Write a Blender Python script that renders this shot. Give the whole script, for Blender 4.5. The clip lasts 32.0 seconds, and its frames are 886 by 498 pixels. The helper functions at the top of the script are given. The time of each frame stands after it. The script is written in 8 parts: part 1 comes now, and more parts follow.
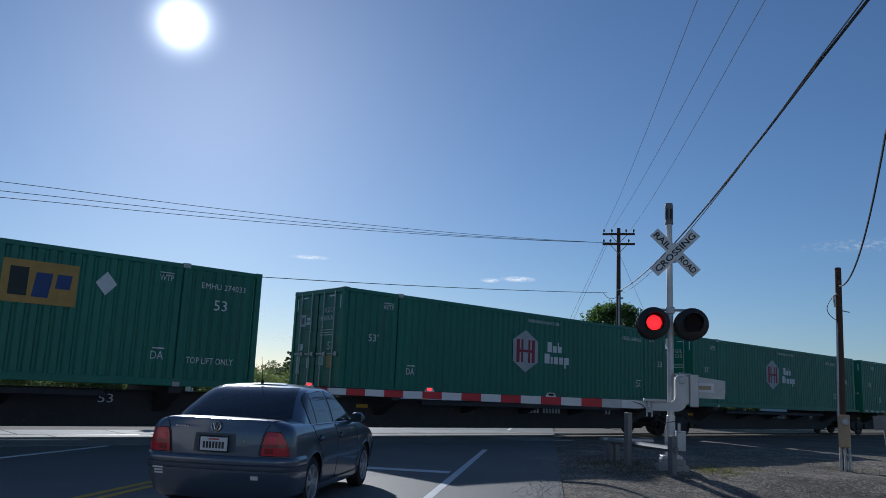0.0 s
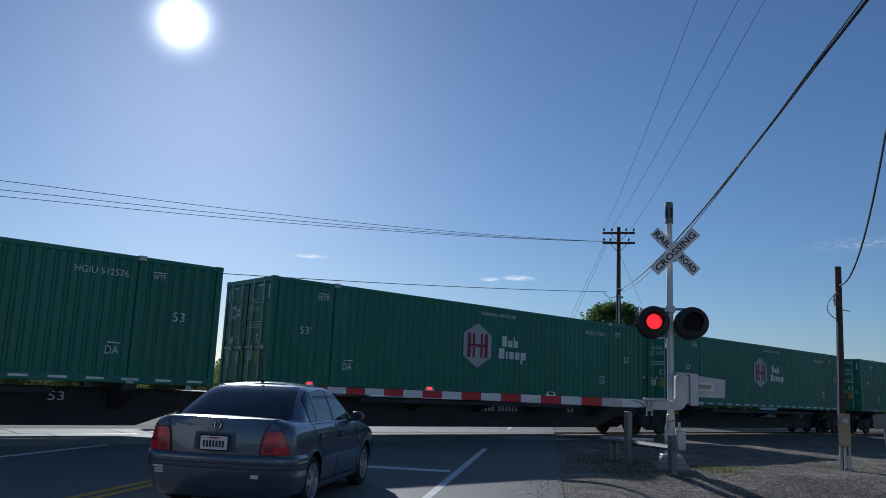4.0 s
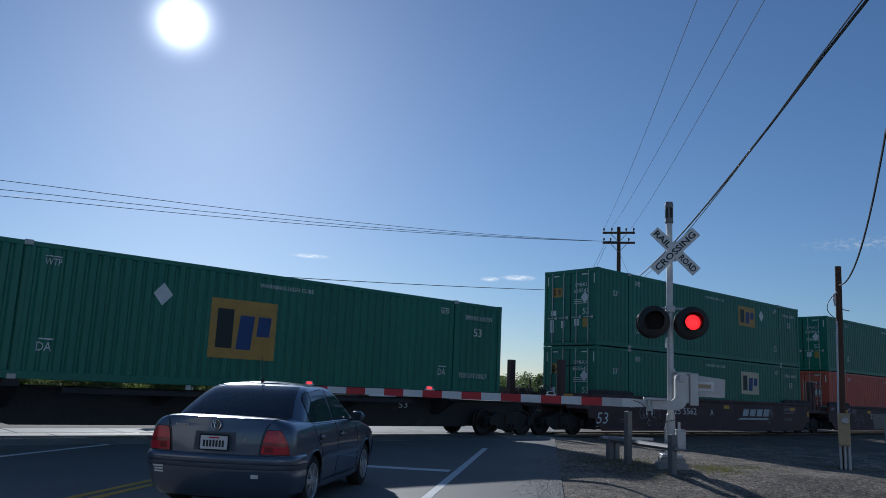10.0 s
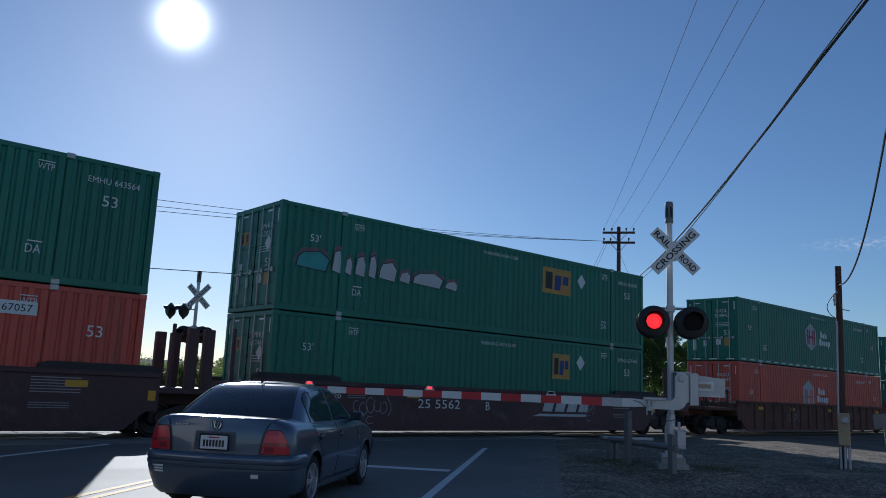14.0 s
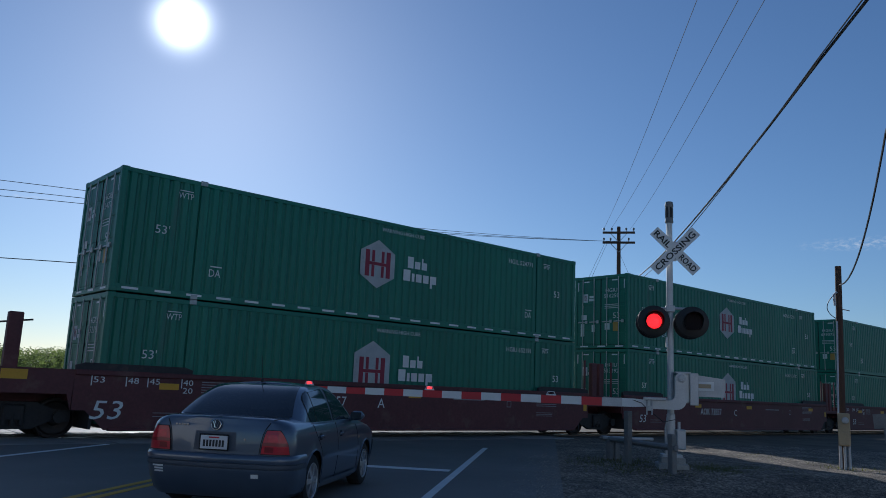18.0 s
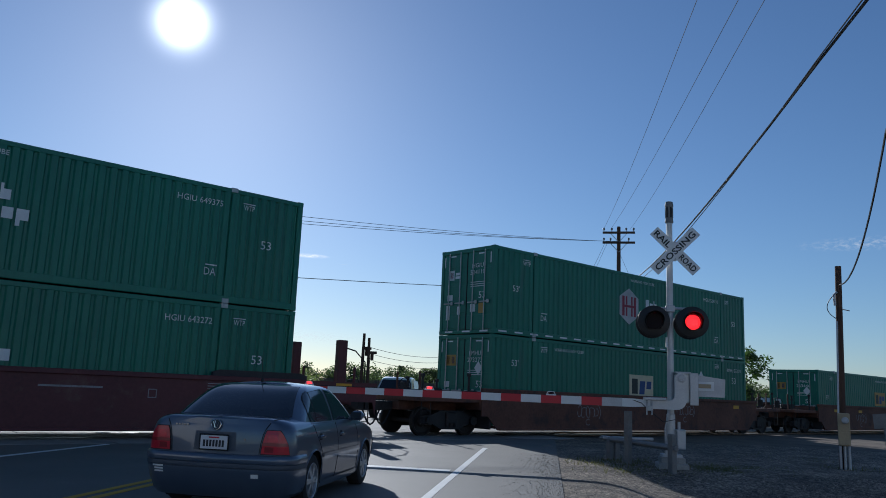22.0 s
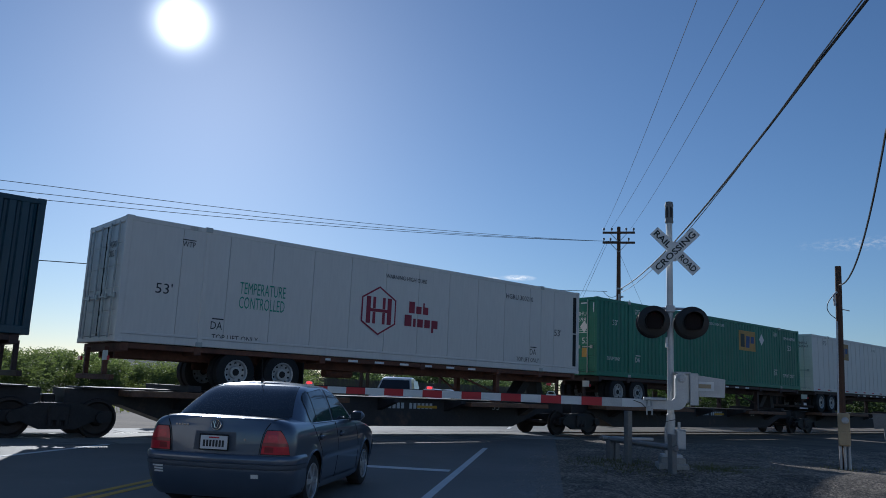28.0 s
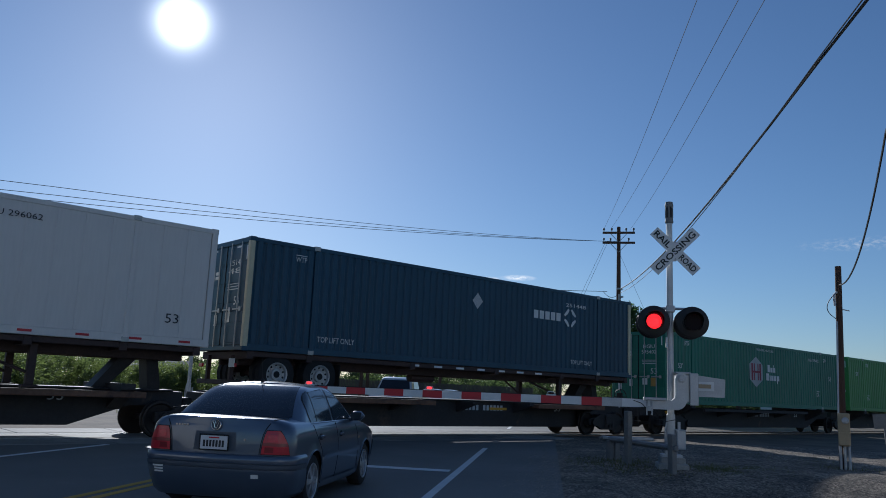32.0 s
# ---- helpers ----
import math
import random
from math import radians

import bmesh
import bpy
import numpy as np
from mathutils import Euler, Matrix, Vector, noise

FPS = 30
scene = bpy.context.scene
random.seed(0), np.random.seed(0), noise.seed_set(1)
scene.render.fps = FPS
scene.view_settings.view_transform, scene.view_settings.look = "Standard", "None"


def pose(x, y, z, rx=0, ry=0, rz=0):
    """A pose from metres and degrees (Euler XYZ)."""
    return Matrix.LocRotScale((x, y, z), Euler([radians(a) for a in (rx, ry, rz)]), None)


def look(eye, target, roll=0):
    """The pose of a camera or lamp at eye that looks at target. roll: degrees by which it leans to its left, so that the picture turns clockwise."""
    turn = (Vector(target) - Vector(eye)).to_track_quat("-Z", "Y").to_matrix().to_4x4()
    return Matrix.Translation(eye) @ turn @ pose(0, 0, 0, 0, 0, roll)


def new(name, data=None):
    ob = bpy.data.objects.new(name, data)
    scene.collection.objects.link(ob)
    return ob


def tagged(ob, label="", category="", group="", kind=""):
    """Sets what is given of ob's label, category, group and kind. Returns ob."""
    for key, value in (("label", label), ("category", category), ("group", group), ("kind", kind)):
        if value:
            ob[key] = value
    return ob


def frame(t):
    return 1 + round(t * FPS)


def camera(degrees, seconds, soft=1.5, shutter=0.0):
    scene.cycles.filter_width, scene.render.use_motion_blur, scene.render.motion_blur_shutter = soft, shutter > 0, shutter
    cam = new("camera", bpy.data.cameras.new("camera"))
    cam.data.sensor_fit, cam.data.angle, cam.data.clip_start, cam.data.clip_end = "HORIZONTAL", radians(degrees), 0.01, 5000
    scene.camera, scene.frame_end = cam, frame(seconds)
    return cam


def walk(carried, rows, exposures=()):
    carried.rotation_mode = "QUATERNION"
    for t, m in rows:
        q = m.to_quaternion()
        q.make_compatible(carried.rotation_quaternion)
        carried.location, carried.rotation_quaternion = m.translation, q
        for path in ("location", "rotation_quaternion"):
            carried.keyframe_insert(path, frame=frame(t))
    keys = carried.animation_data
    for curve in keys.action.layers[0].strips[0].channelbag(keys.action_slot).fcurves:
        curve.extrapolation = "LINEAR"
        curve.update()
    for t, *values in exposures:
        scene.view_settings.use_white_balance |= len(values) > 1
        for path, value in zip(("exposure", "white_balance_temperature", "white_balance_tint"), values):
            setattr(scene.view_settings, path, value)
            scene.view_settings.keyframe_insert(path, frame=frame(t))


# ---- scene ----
# One plan: X runs along the track, Y away from the viewer across it, z = 0 is the top of rail.
EYE = (0.0, 0.0, 1.36)
YAW, PITCH, LEAN = radians(40.92), 10.18, 2.463


def view(up):
    p = radians(PITCH + up)
    way = Vector((math.sin(YAW) * math.cos(p), math.cos(YAW) * math.cos(p), math.sin(p)))
    return look(EYE, Vector(EYE) + way * 10, LEAN)


cam = camera(58.7, 32.0, soft=0.9)
walk(cam, [(0, view(0.10)), (1.5, view(0.09)), (2.1, view(0.03)), (8.0, view(0.02)), (10.5, view(0.0)), (21.0, view(-0.01)), (32.0, view(0.0))],
     exposures=[(0, 0.03, 5470, 10), (10.0, 0.06, 5470, 10), (12.0, 0.18, 5470, 10), (22.5, 0.18, 5470, 10), (24.8, 0.05, 5470, 10), (28.0, 0.12, 5470, 10), (32.0, 0.12, 5470, 10)])

# ---- daylight ----
SUN_ELEV, SUN_AZ = 22.3, 23.5
sun_way = Vector((math.sin(radians(20.8)) * math.cos(radians(24.1)), math.cos(radians(20.8)) * math.cos(radians(24.1)), math.sin(radians(24.1))))
world = bpy.data.worlds.new("sky")
scene.world = world
world.use_nodes = True
wn = world.node_tree.nodes
sky = wn.new("ShaderNodeTexSky")
sky.sky_type, sky.sun_disc = "NISHITA", False
sky.sun_elevation, sky.sun_rotation = radians(SUN_ELEV), radians(SUN_AZ)
sky.altitude, sky.air_density, sky.dust_density, sky.ozone_density = 50, 1.0, 0.24, 4.0
wn["Background"].inputs["Strength"].default_value = 0.0615
world.node_tree.links.new(sky.outputs["Color"], wn["Background"].inputs["Color"])
sun = new("sun_lamp", bpy.data.lights.new("sun_lamp", "SUN"))
sun.data.energy, sun.data.angle, sun.data.color = 3.3, radians(0.55), (1.0, 0.93, 0.82)
sun.matrix_world = look(Vector((math.sin(radians(SUN_AZ)), math.cos(radians(SUN_AZ)), math.tan(radians(SUN_ELEV)))) * 100, (0, 0, 0))


# ---- materials ----
def mat(name, color, rough=0.6, metal=0.0, var=0.25, scale=3.0, fine=60.0, bump=0.1, emit=0.0, dirt=None, dirt_at=0.62, coat=0.0, stretch=(1, 1, 1), island=0.0, per_object=0.0, glass=0.0):
    """A surface with a broad and a fine variation, a little relief and, where dirt is a colour, patches of it."""
    m = bpy.data.materials.new(name)
    m.use_nodes = True
    n, l = m.node_tree.nodes, m.node_tree.links
    b = n["Principled BSDF"]
    b.inputs["Roughness"].default_value = rough
    b.inputs["Metallic"].default_value = metal
    if coat:
        b.inputs["Coat Weight"].default_value = coat
        b.inputs["Coat Roughness"].default_value = 0.06
    if glass:
        b.inputs["Transmission Weight"].default_value = glass
    tc = n.new("ShaderNodeTexCoord")
    mp = n.new("ShaderNodeMapping")
    mp.inputs["Scale"].default_value = stretch
    l.new(tc.outputs["Object"], mp.inputs["Vector"])
    big, small = n.new("ShaderNodeTexNoise"), n.new("ShaderNodeTexNoise")
    for t, s, d in ((big, scale, 5), (small, fine, 3)):
        t.inputs["Scale"].default_value, t.inputs["Detail"].default_value = s, d
        l.new(mp.outputs["Vector"], t.inputs["Vector"])
    add = n.new("ShaderNodeMath")
    add.operation = "MULTIPLY_ADD"
    add.inputs[1].default_value = 0.45
    l.new(small.outputs["Fac"], add.inputs[0])
    half = n.new("ShaderNodeMath")
    half.operation = "MULTIPLY"
    half.inputs[1].default_value = 0.55
    l.new(big.outputs["Fac"], half.inputs[0])
    l.new(half.outputs[0], add.inputs[2])
    src = add.outputs[0]
    if island or per_object:
        g = n.new("ShaderNodeObjectInfo" if per_object else "ShaderNodeNewGeometry")
        k = n.new("ShaderNodeMath")
        k.operation = "MULTIPLY_ADD"
        k.inputs[1].default_value = per_object or island
        l.new(g.outputs["Random" if per_object else "Random Per Island"], k.inputs[0])
        l.new(src, k.inputs[2])
        off = n.new("ShaderNodeMath")
        off.operation = "SUBTRACT"
        off.inputs[1].default_value = (per_object or island) / 2
        l.new(k.outputs[0], off.inputs[0])
        src = off.outputs[0]
    ramp = n.new("ShaderNodeValToRGB")
    e = ramp.color_ramp.elements
    e[0].position, e[1].position = 0.28, 0.72
    e[0].color = (*[max(0.0, c * (1 - var)) for c in color], 1)
    e[1].color = (*[min(1.0, c * (1 + var)) for c in color], 1)
    l.new(src, ramp.inputs["Fac"])
    out = ramp.outputs["Color"]
    if dirt:
        mus = n.new("ShaderNodeTexNoise")
        mus.inputs["Scale"].default_value, mus.inputs["Detail"].default_value, mus.inputs["Roughness"].default_value = scale * 1.7, 8, 0.68
        l.new(mp.outputs["Vector"], mus.inputs["Vector"])
        cut = n.new("ShaderNodeValToRGB")
        cut.color_ramp.elements[0].position, cut.color_ramp.elements[1].position = dirt_at, dirt_at + 0.14
        l.new(mus.outputs["Fac"], cut.inputs["Fac"])
        mix = n.new("ShaderNodeMix")
        mix.data_type = "RGBA"
        mix.inputs[7].default_value = (*dirt, 1)
        l.new(cut.outputs["Color"], mix.inputs[0])
        l.new(out, mix.inputs[6])
        out = mix.outputs[2]
    l.new(out, b.inputs["Base Color"])
    if bump:
        bp = n.new("ShaderNodeBump")
        bp.inputs["Strength"].default_value, bp.inputs["Distance"].default_value = bump, 0.02
        l.new(add.outputs[0], bp.inputs["Height"])
        l.new(bp.outputs["Normal"], b.inputs["Normal"])
    if emit:
        l.new(out, b.inputs["Emission Color"])
        b.inputs["Emission Strength"].default_value = emit
    return m


def leaf_mat(name, color):
    """Leaves: matt above, with light coming through them."""
    m = mat(name, color, 0.55, var=0.45, scale=0.6, fine=9, bump=0, island=0.5)
    n, l = m.node_tree.nodes, m.node_tree.links
    tr = n.new("ShaderNodeBsdfTranslucent")
    tr.inputs["Color"].default_value = (color[0] * 2.2, color[1] * 2.4, color[2] * 1.2, 1)
    mix = n.new("ShaderNodeMixShader")
    mix.inputs[0].default_value = 0.5
    l.new(n["Principled BSDF"].outputs[0], mix.inputs[1])
    l.new(tr.outputs[0], mix.inputs[2])
    l.new(mix.outputs[0], n["Material Output"].inputs["Surface"])
    return m


def pebbled(m, scale, depth):
    """Adds small stones of uneven brightness and height to a ground material."""
    n, l = m.node_tree.nodes, m.node_tree.links
    b = n["Principled BSDF"]
    tc = n["Texture Coordinate"]
    src = b.inputs["Base Color"].links[0].from_socket
    hs = []
    for s, k in ((scale, 1.0), (scale * 0.31, 0.5)):
        v = n.new("ShaderNodeTexVoronoi")
        v.inputs["Scale"].default_value = s
        l.new(tc.outputs["Object"], v.inputs["Vector"])
        sep = n.new("ShaderNodeSeparateColor")
        l.new(v.outputs["Color"], sep.inputs[0])
        mr = n.new("ShaderNodeMapRange")
        mr.inputs[3].default_value, mr.inputs[4].default_value = 1 - depth * k, 1 + depth * k
        l.new(sep.outputs[0], mr.inputs[0])
        mul = n.new("ShaderNodeVectorMath")
        mul.operation = "SCALE"
        l.new(src, mul.inputs[0])
        l.new(mr.outputs[0], mul.inputs["Scale"])
        src = mul.outputs[0]
        hs.append(v.outputs["Distance"])
    l.new(src, b.inputs["Base Color"])
    bp = n.new("ShaderNodeBump")
    bp.invert = True
    bp.inputs["Strength"].default_value, bp.inputs["Distance"].default_value = 0.8, 0.02
    l.new(hs[0], bp.inputs["Height"])
    l.new(bp.outputs["Normal"], b.inputs["Normal"])
    return m


M_GROUND = mat("dry_dirt", (0.1438, 0.11, 0.0775), 0.95, var=0.45, scale=0.35, fine=14, bump=0.6, dirt=(0.08125, 0.0625, 0.045), dirt_at=0.5)
M_ROAD = mat("asphalt", (0.158, 0.148, 0.131), 0.72, var=0.25, scale=0.5, fine=90, bump=0.25, dirt=(0.2016, 0.1932, 0.1764), dirt_at=0.58)
M_CROSS = mat("crossing_concrete", (0.24, 0.225, 0.20), 0.8, var=0.3, scale=1.2, fine=40, bump=0.2, dirt=(0.10, 0.09, 0.08), dirt_at=0.56, per_object=0.3)
M_GRAVEL = pebbled(mat("gravel", (0.200, 0.162, 0.120), 0.95, var=0.75, scale=0.8, fine=22, bump=0.0, dirt=(0.112, 0.090, 0.068), dirt_at=0.50), 42, 0.75)
M_STONE = mat("stones", (0.27, 0.235, 0.19), 0.9, var=0.45, scale=4, fine=30, bump=0.4, island=0.8)
M_BALLAST = mat("ballast_stones", (0.1187, 0.1038, 0.09), 0.9, var=0.4, scale=3, fine=25, bump=0.5, island=0.9)
M_TIE = mat("tie_wood", (0.075, 0.055, 0.04), 0.9, var=0.4, scale=2, fine=25, bump=0.5, stretch=(1, 0.2, 1), per_object=0.4)
M_RAIL = mat("rail_steel", (0.20, 0.13, 0.09), 0.65, 0.5, var=0.3, scale=2, fine=30)
M_RAILTOP = mat("rail_head_steel", (0.55, 0.53, 0.5), 0.25, 1.0, var=0.1, scale=2, fine=50, bump=0.03)
M_WHITELINE = mat("white_road_paint", (0.72, 0.71, 0.68), 0.7, var=0.12, scale=2, fine=60, bump=0.15, dirt=(0.25, 0.24, 0.225), dirt_at=0.60)
M_YELLOWLINE = mat("yellow_road_paint", (0.60, 0.36, 0.03), 0.7, var=0.15, scale=2, fine=60, bump=0.15, dirt=(0.22, 0.16, 0.08), dirt_at=0.60)
UP = (1, 1, 0.12)
M_GREEN = mat("green_container_paint", (0.0174, 0.170, 0.108), 0.42, var=0.22, scale=0.7, fine=18, bump=0.05, dirt=(0.045, 0.148, 0.106), dirt_at=0.60, stretch=UP)
M_GREEN2 = mat("lime_green_container_paint", (0.087, 0.2755, 0.0725), 0.45, var=0.22, scale=0.7, fine=18, bump=0.05, dirt=(0.087, 0.1885, 0.087), dirt_at=0.60, stretch=UP)
M_ORANGE = mat("orange_red_container_paint", (0.56, 0.088, 0.055), 0.45, var=0.2, scale=0.7, fine=18, bump=0.05, dirt=(0.36, 0.096, 0.06), dirt_at=0.58, stretch=UP)
M_NAVY = mat("dark_blue_container_paint", (0.0048, 0.044, 0.0704), 0.42, var=0.25, scale=0.7, fine=18, bump=0.05, dirt=(0.0096, 0.052, 0.0784), dirt_at=0.62, stretch=UP)
M_NAVY2 = mat("navy_container_paint", (0.0090, 0.0560, 0.1000), 0.42, var=0.25, scale=0.7, fine=18, bump=0.05, dirt=(0.016, 0.064, 0.104), dirt_at=0.62, stretch=UP)
M_WHITE = mat("white_container_paint", (0.70, 0.665, 0.62), 0.42, var=0.08, scale=0.6, fine=14, bump=0.04, dirt=(0.42, 0.39, 0.35), dirt_at=0.60, stretch=UP)
M_ROD = mat("galvanised_rods", (0.42, 0.43, 0.42), 0.45, 0.6, var=0.2, scale=3, fine=40)
M_SEAL = mat("black_door_seal", (0.012, 0.012, 0.013), 0.8, var=0.3, scale=3, fine=30)
M_DECAL = mat("white_lettering", (0.70, 0.72, 0.70), 0.55, var=0.12, scale=5, fine=60, bump=0, dirt=(0.40, 0.45, 0.42), dirt_at=0.66)
M_BADGE = mat("worn_white_badge", (0.44, 0.45, 0.445), 0.6, var=0.22, scale=3, fine=30, bump=0, dirt=(0.20, 0.29, 0.25), dirt_at=0.60)
M_DIMDECAL = mat("worn_grey_lettering", (0.30, 0.29, 0.29), 0.6, var=0.25, scale=5, fine=60, bump=0, dirt=(0.14, 0.11, 0.11), dirt_at=0.54)
M_DARKDECAL = mat("dark_lettering", (0.03, 0.03, 0.035), 0.55, var=0.2, scale=5, fine=60, bump=0)
M_REDDECAL = mat("red_emblem_paint", (0.27, 0.018, 0.042), 0.5, var=0.12, scale=5, fine=60, bump=0)
M_YELDECAL = mat("yellow_emblem_paint", (0.46, 0.27, 0.055), 0.5, var=0.2, scale=4, fine=60, bump=0, dirt=(0.30, 0.20, 0.09), dirt_at=0.56)
M_OCHREDECAL = mat("faded_ochre_emblem_paint", (0.30, 0.19, 0.07), 0.6, var=0.25, scale=4, fine=60, bump=0, dirt=(0.36, 0.28, 0.18), dirt_at=0.56)
M_GOLD = mat("gold_emblem_paint", (0.52, 0.36, 0.085), 0.5, var=0.15, scale=4, fine=60, bump=0)
M_CREAM = mat("cream_emblem_paint", (0.62, 0.55, 0.36), 0.5, var=0.15, scale=4, fine=60, bump=0)
M_BLUEDECAL = mat("blue_emblem_paint", (0.02, 0.055, 0.19), 0.5, var=0.15, scale=4, fine=60, bump=0)
M_BLACKDECAL = mat("black_emblem_paint", (0.012, 0.02, 0.02), 0.5, var=0.15, scale=4, fine=60, bump=0)
M_TEALDECAL = mat("green_lettering", (0.05, 0.30, 0.20), 0.5, var=0.15, scale=4, fine=60, bump=0)
M_PINK = mat("pink_spray_paint", (0.24, 0.11, 0.14), 0.6, var=0.35, scale=2, fine=20, bump=0, dirt=(0.03, 0.14, 0.095), dirt_at=0.46)
M_PALESPRAY = mat("pale_spray_paint", (0.50, 0.52, 0.52), 0.6, var=0.2, scale=2, fine=20, bump=0, dirt=(0.2, 0.28, 0.27), dirt_at=0.60)
M_TEALSPRAY = mat("teal_spray_paint", (0.07, 0.32, 0.30), 0.6, var=0.2, scale=2, fine=20, bump=0)
M_MAROON = mat("maroon_railcar_paint", (0.1054, 0.0289, 0.0306), 0.6, var=0.3, scale=0.8, fine=14, bump=0.08, dirt=(0.1445, 0.0765, 0.0595), dirt_at=0.58)
M_BLACKCAR = mat("dark_brown_railcar_paint", (0.0765, 0.0374, 0.0374), 0.62, var=0.3, scale=0.8, fine=14, bump=0.08, dirt=(0.136, 0.085, 0.0765), dirt_at=0.58)
M_RUST = mat("rusty_railcar_paint", (0.135, 0.056, 0.034), 0.75, var=0.4, scale=0.9, fine=12, bump=0.15, dirt=(0.065, 0.034, 0.027), dirt_at=0.52)
M_SPINE = mat("sooty_black_railcar_paint", (0.0338, 0.0299, 0.0299), 0.7, var=0.35, scale=0.8, fine=14, bump=0.1, dirt=(0.0975, 0.065, 0.0494), dirt_at=0.60)
M_BROWNDECK = mat("brown_deck_edge", (0.17, 0.090, 0.052), 0.75, var=0.4, scale=0.9, fine=12, bump=0.12, dirt=(0.05, 0.03, 0.025), dirt_at=0.52)
M_TRUCK = mat("greasy_cast_steel", (0.0312, 0.0273, 0.026), 0.6, 0.3, var=0.4, scale=3, fine=25, bump=0.2)
M_WHEEL = mat("wheel_steel", (0.0455, 0.0364, 0.0325), 0.55, 0.6, var=0.3, scale=4, fine=30, bump=0.1)
M_REFLECT = mat("yellow_reflector_sheet", (0.62, 0.33, 0.02), 0.5, var=0.15, scale=4, fine=60, bump=0)
M_STRIP = mat("white_reflector_strip", (0.78, 0.78, 0.76), 0.4, var=0.1, scale=4, fine=60, bump=0)
M_CHASSIS = mat("dark_chassis_paint", (0.05, 0.028, 0.024), 0.65, var=0.35, scale=2, fine=20, bump=0.1)
M_TYRE = mat("tyre_rubber", (0.014, 0.014, 0.015), 0.85, var=0.3, scale=8, fine=60, bump=0.15)
M_RIM = mat("painted_wheel_rim", (0.44, 0.44, 0.43), 0.4, 0.3, var=0.15, scale=6, fine=40)
M_GALV = mat("galvanised_steel", (0.46, 0.47, 0.48), 0.5, 0.45, var=0.18, scale=4, fine=40, bump=0.06, dirt=(0.32, 0.31, 0.30), dirt_at=0.6)
M_SILVER = mat("aluminium_paint", (0.56, 0.56, 0.55), 0.5, 0.25, var=0.12, scale=4, fine=40, bump=0.05, dirt=(0.36, 0.34, 0.31), dirt_at=0.62)
M_BLACK = mat("black_painted_metal", (0.010, 0.010, 0.011), 0.5, var=0.3, scale=5, fine=40, bump=0.05)
M_SIGN = mat("white_sign_sheet", (0.72, 0.73, 0.72), 0.45, var=0.07, scale=4, fine=60, bump=0)
M_GATERED = mat("red_reflective_sheet", (0.50, 0.02, 0.03), 0.45, var=0.1, scale=5, fine=60, bump=0)
M_LAMP = mat("red_lamp_lit", (0.78, 0.012, 0.014), 0.3, var=0.6, scale=34, fine=75, bump=0, emit=2.3)
M_LAMPOFF = mat("red_lamp_lens", (0.035, 0.006, 0.006), 0.2, var=0.2, scale=40, fine=160, bump=0.1)
M_SLAT = mat("blink_slat_dark", (0.009, 0.003, 0.003), 0.85, var=0.2, scale=20, fine=80, bump=0)
M_SMALLLAMP = mat("small_red_lamp", (1.0, 0.03, 0.03), 0.3, var=0.05, scale=20, fine=60, bump=0, emit=2.2)
M_POLE = mat("weathered_pole_wood", (0.085, 0.048, 0.032), 0.9, var=0.4, scale=3, fine=50, bump=0.3, stretch=(4, 4, 0.2))
M_POLEGREY = mat("grey_pole_wood", (0.12, 0.095, 0.078), 0.9, var=0.35, scale=3, fine=50, bump=0.3, stretch=(4, 4, 0.2))
M_BOXTAN = mat("tan_meter_box", (0.42, 0.33, 0.20), 0.6, var=0.15, scale=3, fine=40, bump=0.05)
M_WIRE = mat("black_cable", (0.012, 0.012, 0.013), 0.6, var=0.2, scale=2, fine=20, bump=0)
M_CARPAINT = mat("slate_blue_car_paint", (0.078, 0.102, 0.148), 0.28, 0.3, var=0.10, scale=1.5, fine=300, bump=0.0, coat=1.0)
M_TRIM = mat("grey_car_plastic", (0.058, 0.072, 0.098), 0.5, var=0.15, scale=5, fine=80, bump=0.05)
M_CARGLASS = mat("tinted_car_glass", (0.022, 0.026, 0.034), 0.04, var=0.1, scale=2, fine=10, bump=0)
M_TAIL = mat("red_tail_light", (0.50, 0.010, 0.030), 0.28, var=0.2, scale=14, fine=120, bump=0.05, coat=0.25)
M_TAILDARK = mat("smoked_tail_light", (0.22, 0.006, 0.014), 0.28, var=0.15, scale=14, fine=120, bump=0.05, coat=0.25)
M_TAILLENS = mat("bright_red_lamp_lens", (0.66, 0.030, 0.050), 0.25, var=0.2, scale=30, fine=160, bump=0.08, coat=0.25)
M_CHROME = mat("chrome", (0.62, 0.63, 0.65), 0.12, 1.0, var=0.05, scale=5, fine=40, bump=0)
M_ALLOY = mat("alloy_rim", (0.42, 0.43, 0.45), 0.36, 0.6, var=0.1, scale=6, fine=40, bump=0)
M_PLATE = mat("white_plate", (0.66, 0.66, 0.68), 0.5, var=0.06, scale=6, fine=60, bump=0)
M_WHITECAR = mat("white_car_paint", (0.66, 0.67, 0.68), 0.3, 0.0, var=0.06, scale=2, fine=200, bump=0, coat=0.6)
M_SILVERCAR = mat("silver_car_paint", (0.42, 0.43, 0.45), 0.3, 0.5, var=0.06, scale=2, fine=200, bump=0, coat=0.6)
M_HEADLAMP = mat("headlamp_glass", (0.62, 0.62, 0.60), 0.1, var=0.1, scale=20, fine=100, bump=0)
M_BARK = mat("bark", (0.07, 0.055, 0.042), 0.95, var=0.4, scale=4, fine=30, bump=0.5)
M_LEAF = leaf_mat("tree_leaves", (0.050, 0.082, 0.032))
M_LEAF2 = leaf_mat("willow_leaves", (0.115, 0.135, 0.068))
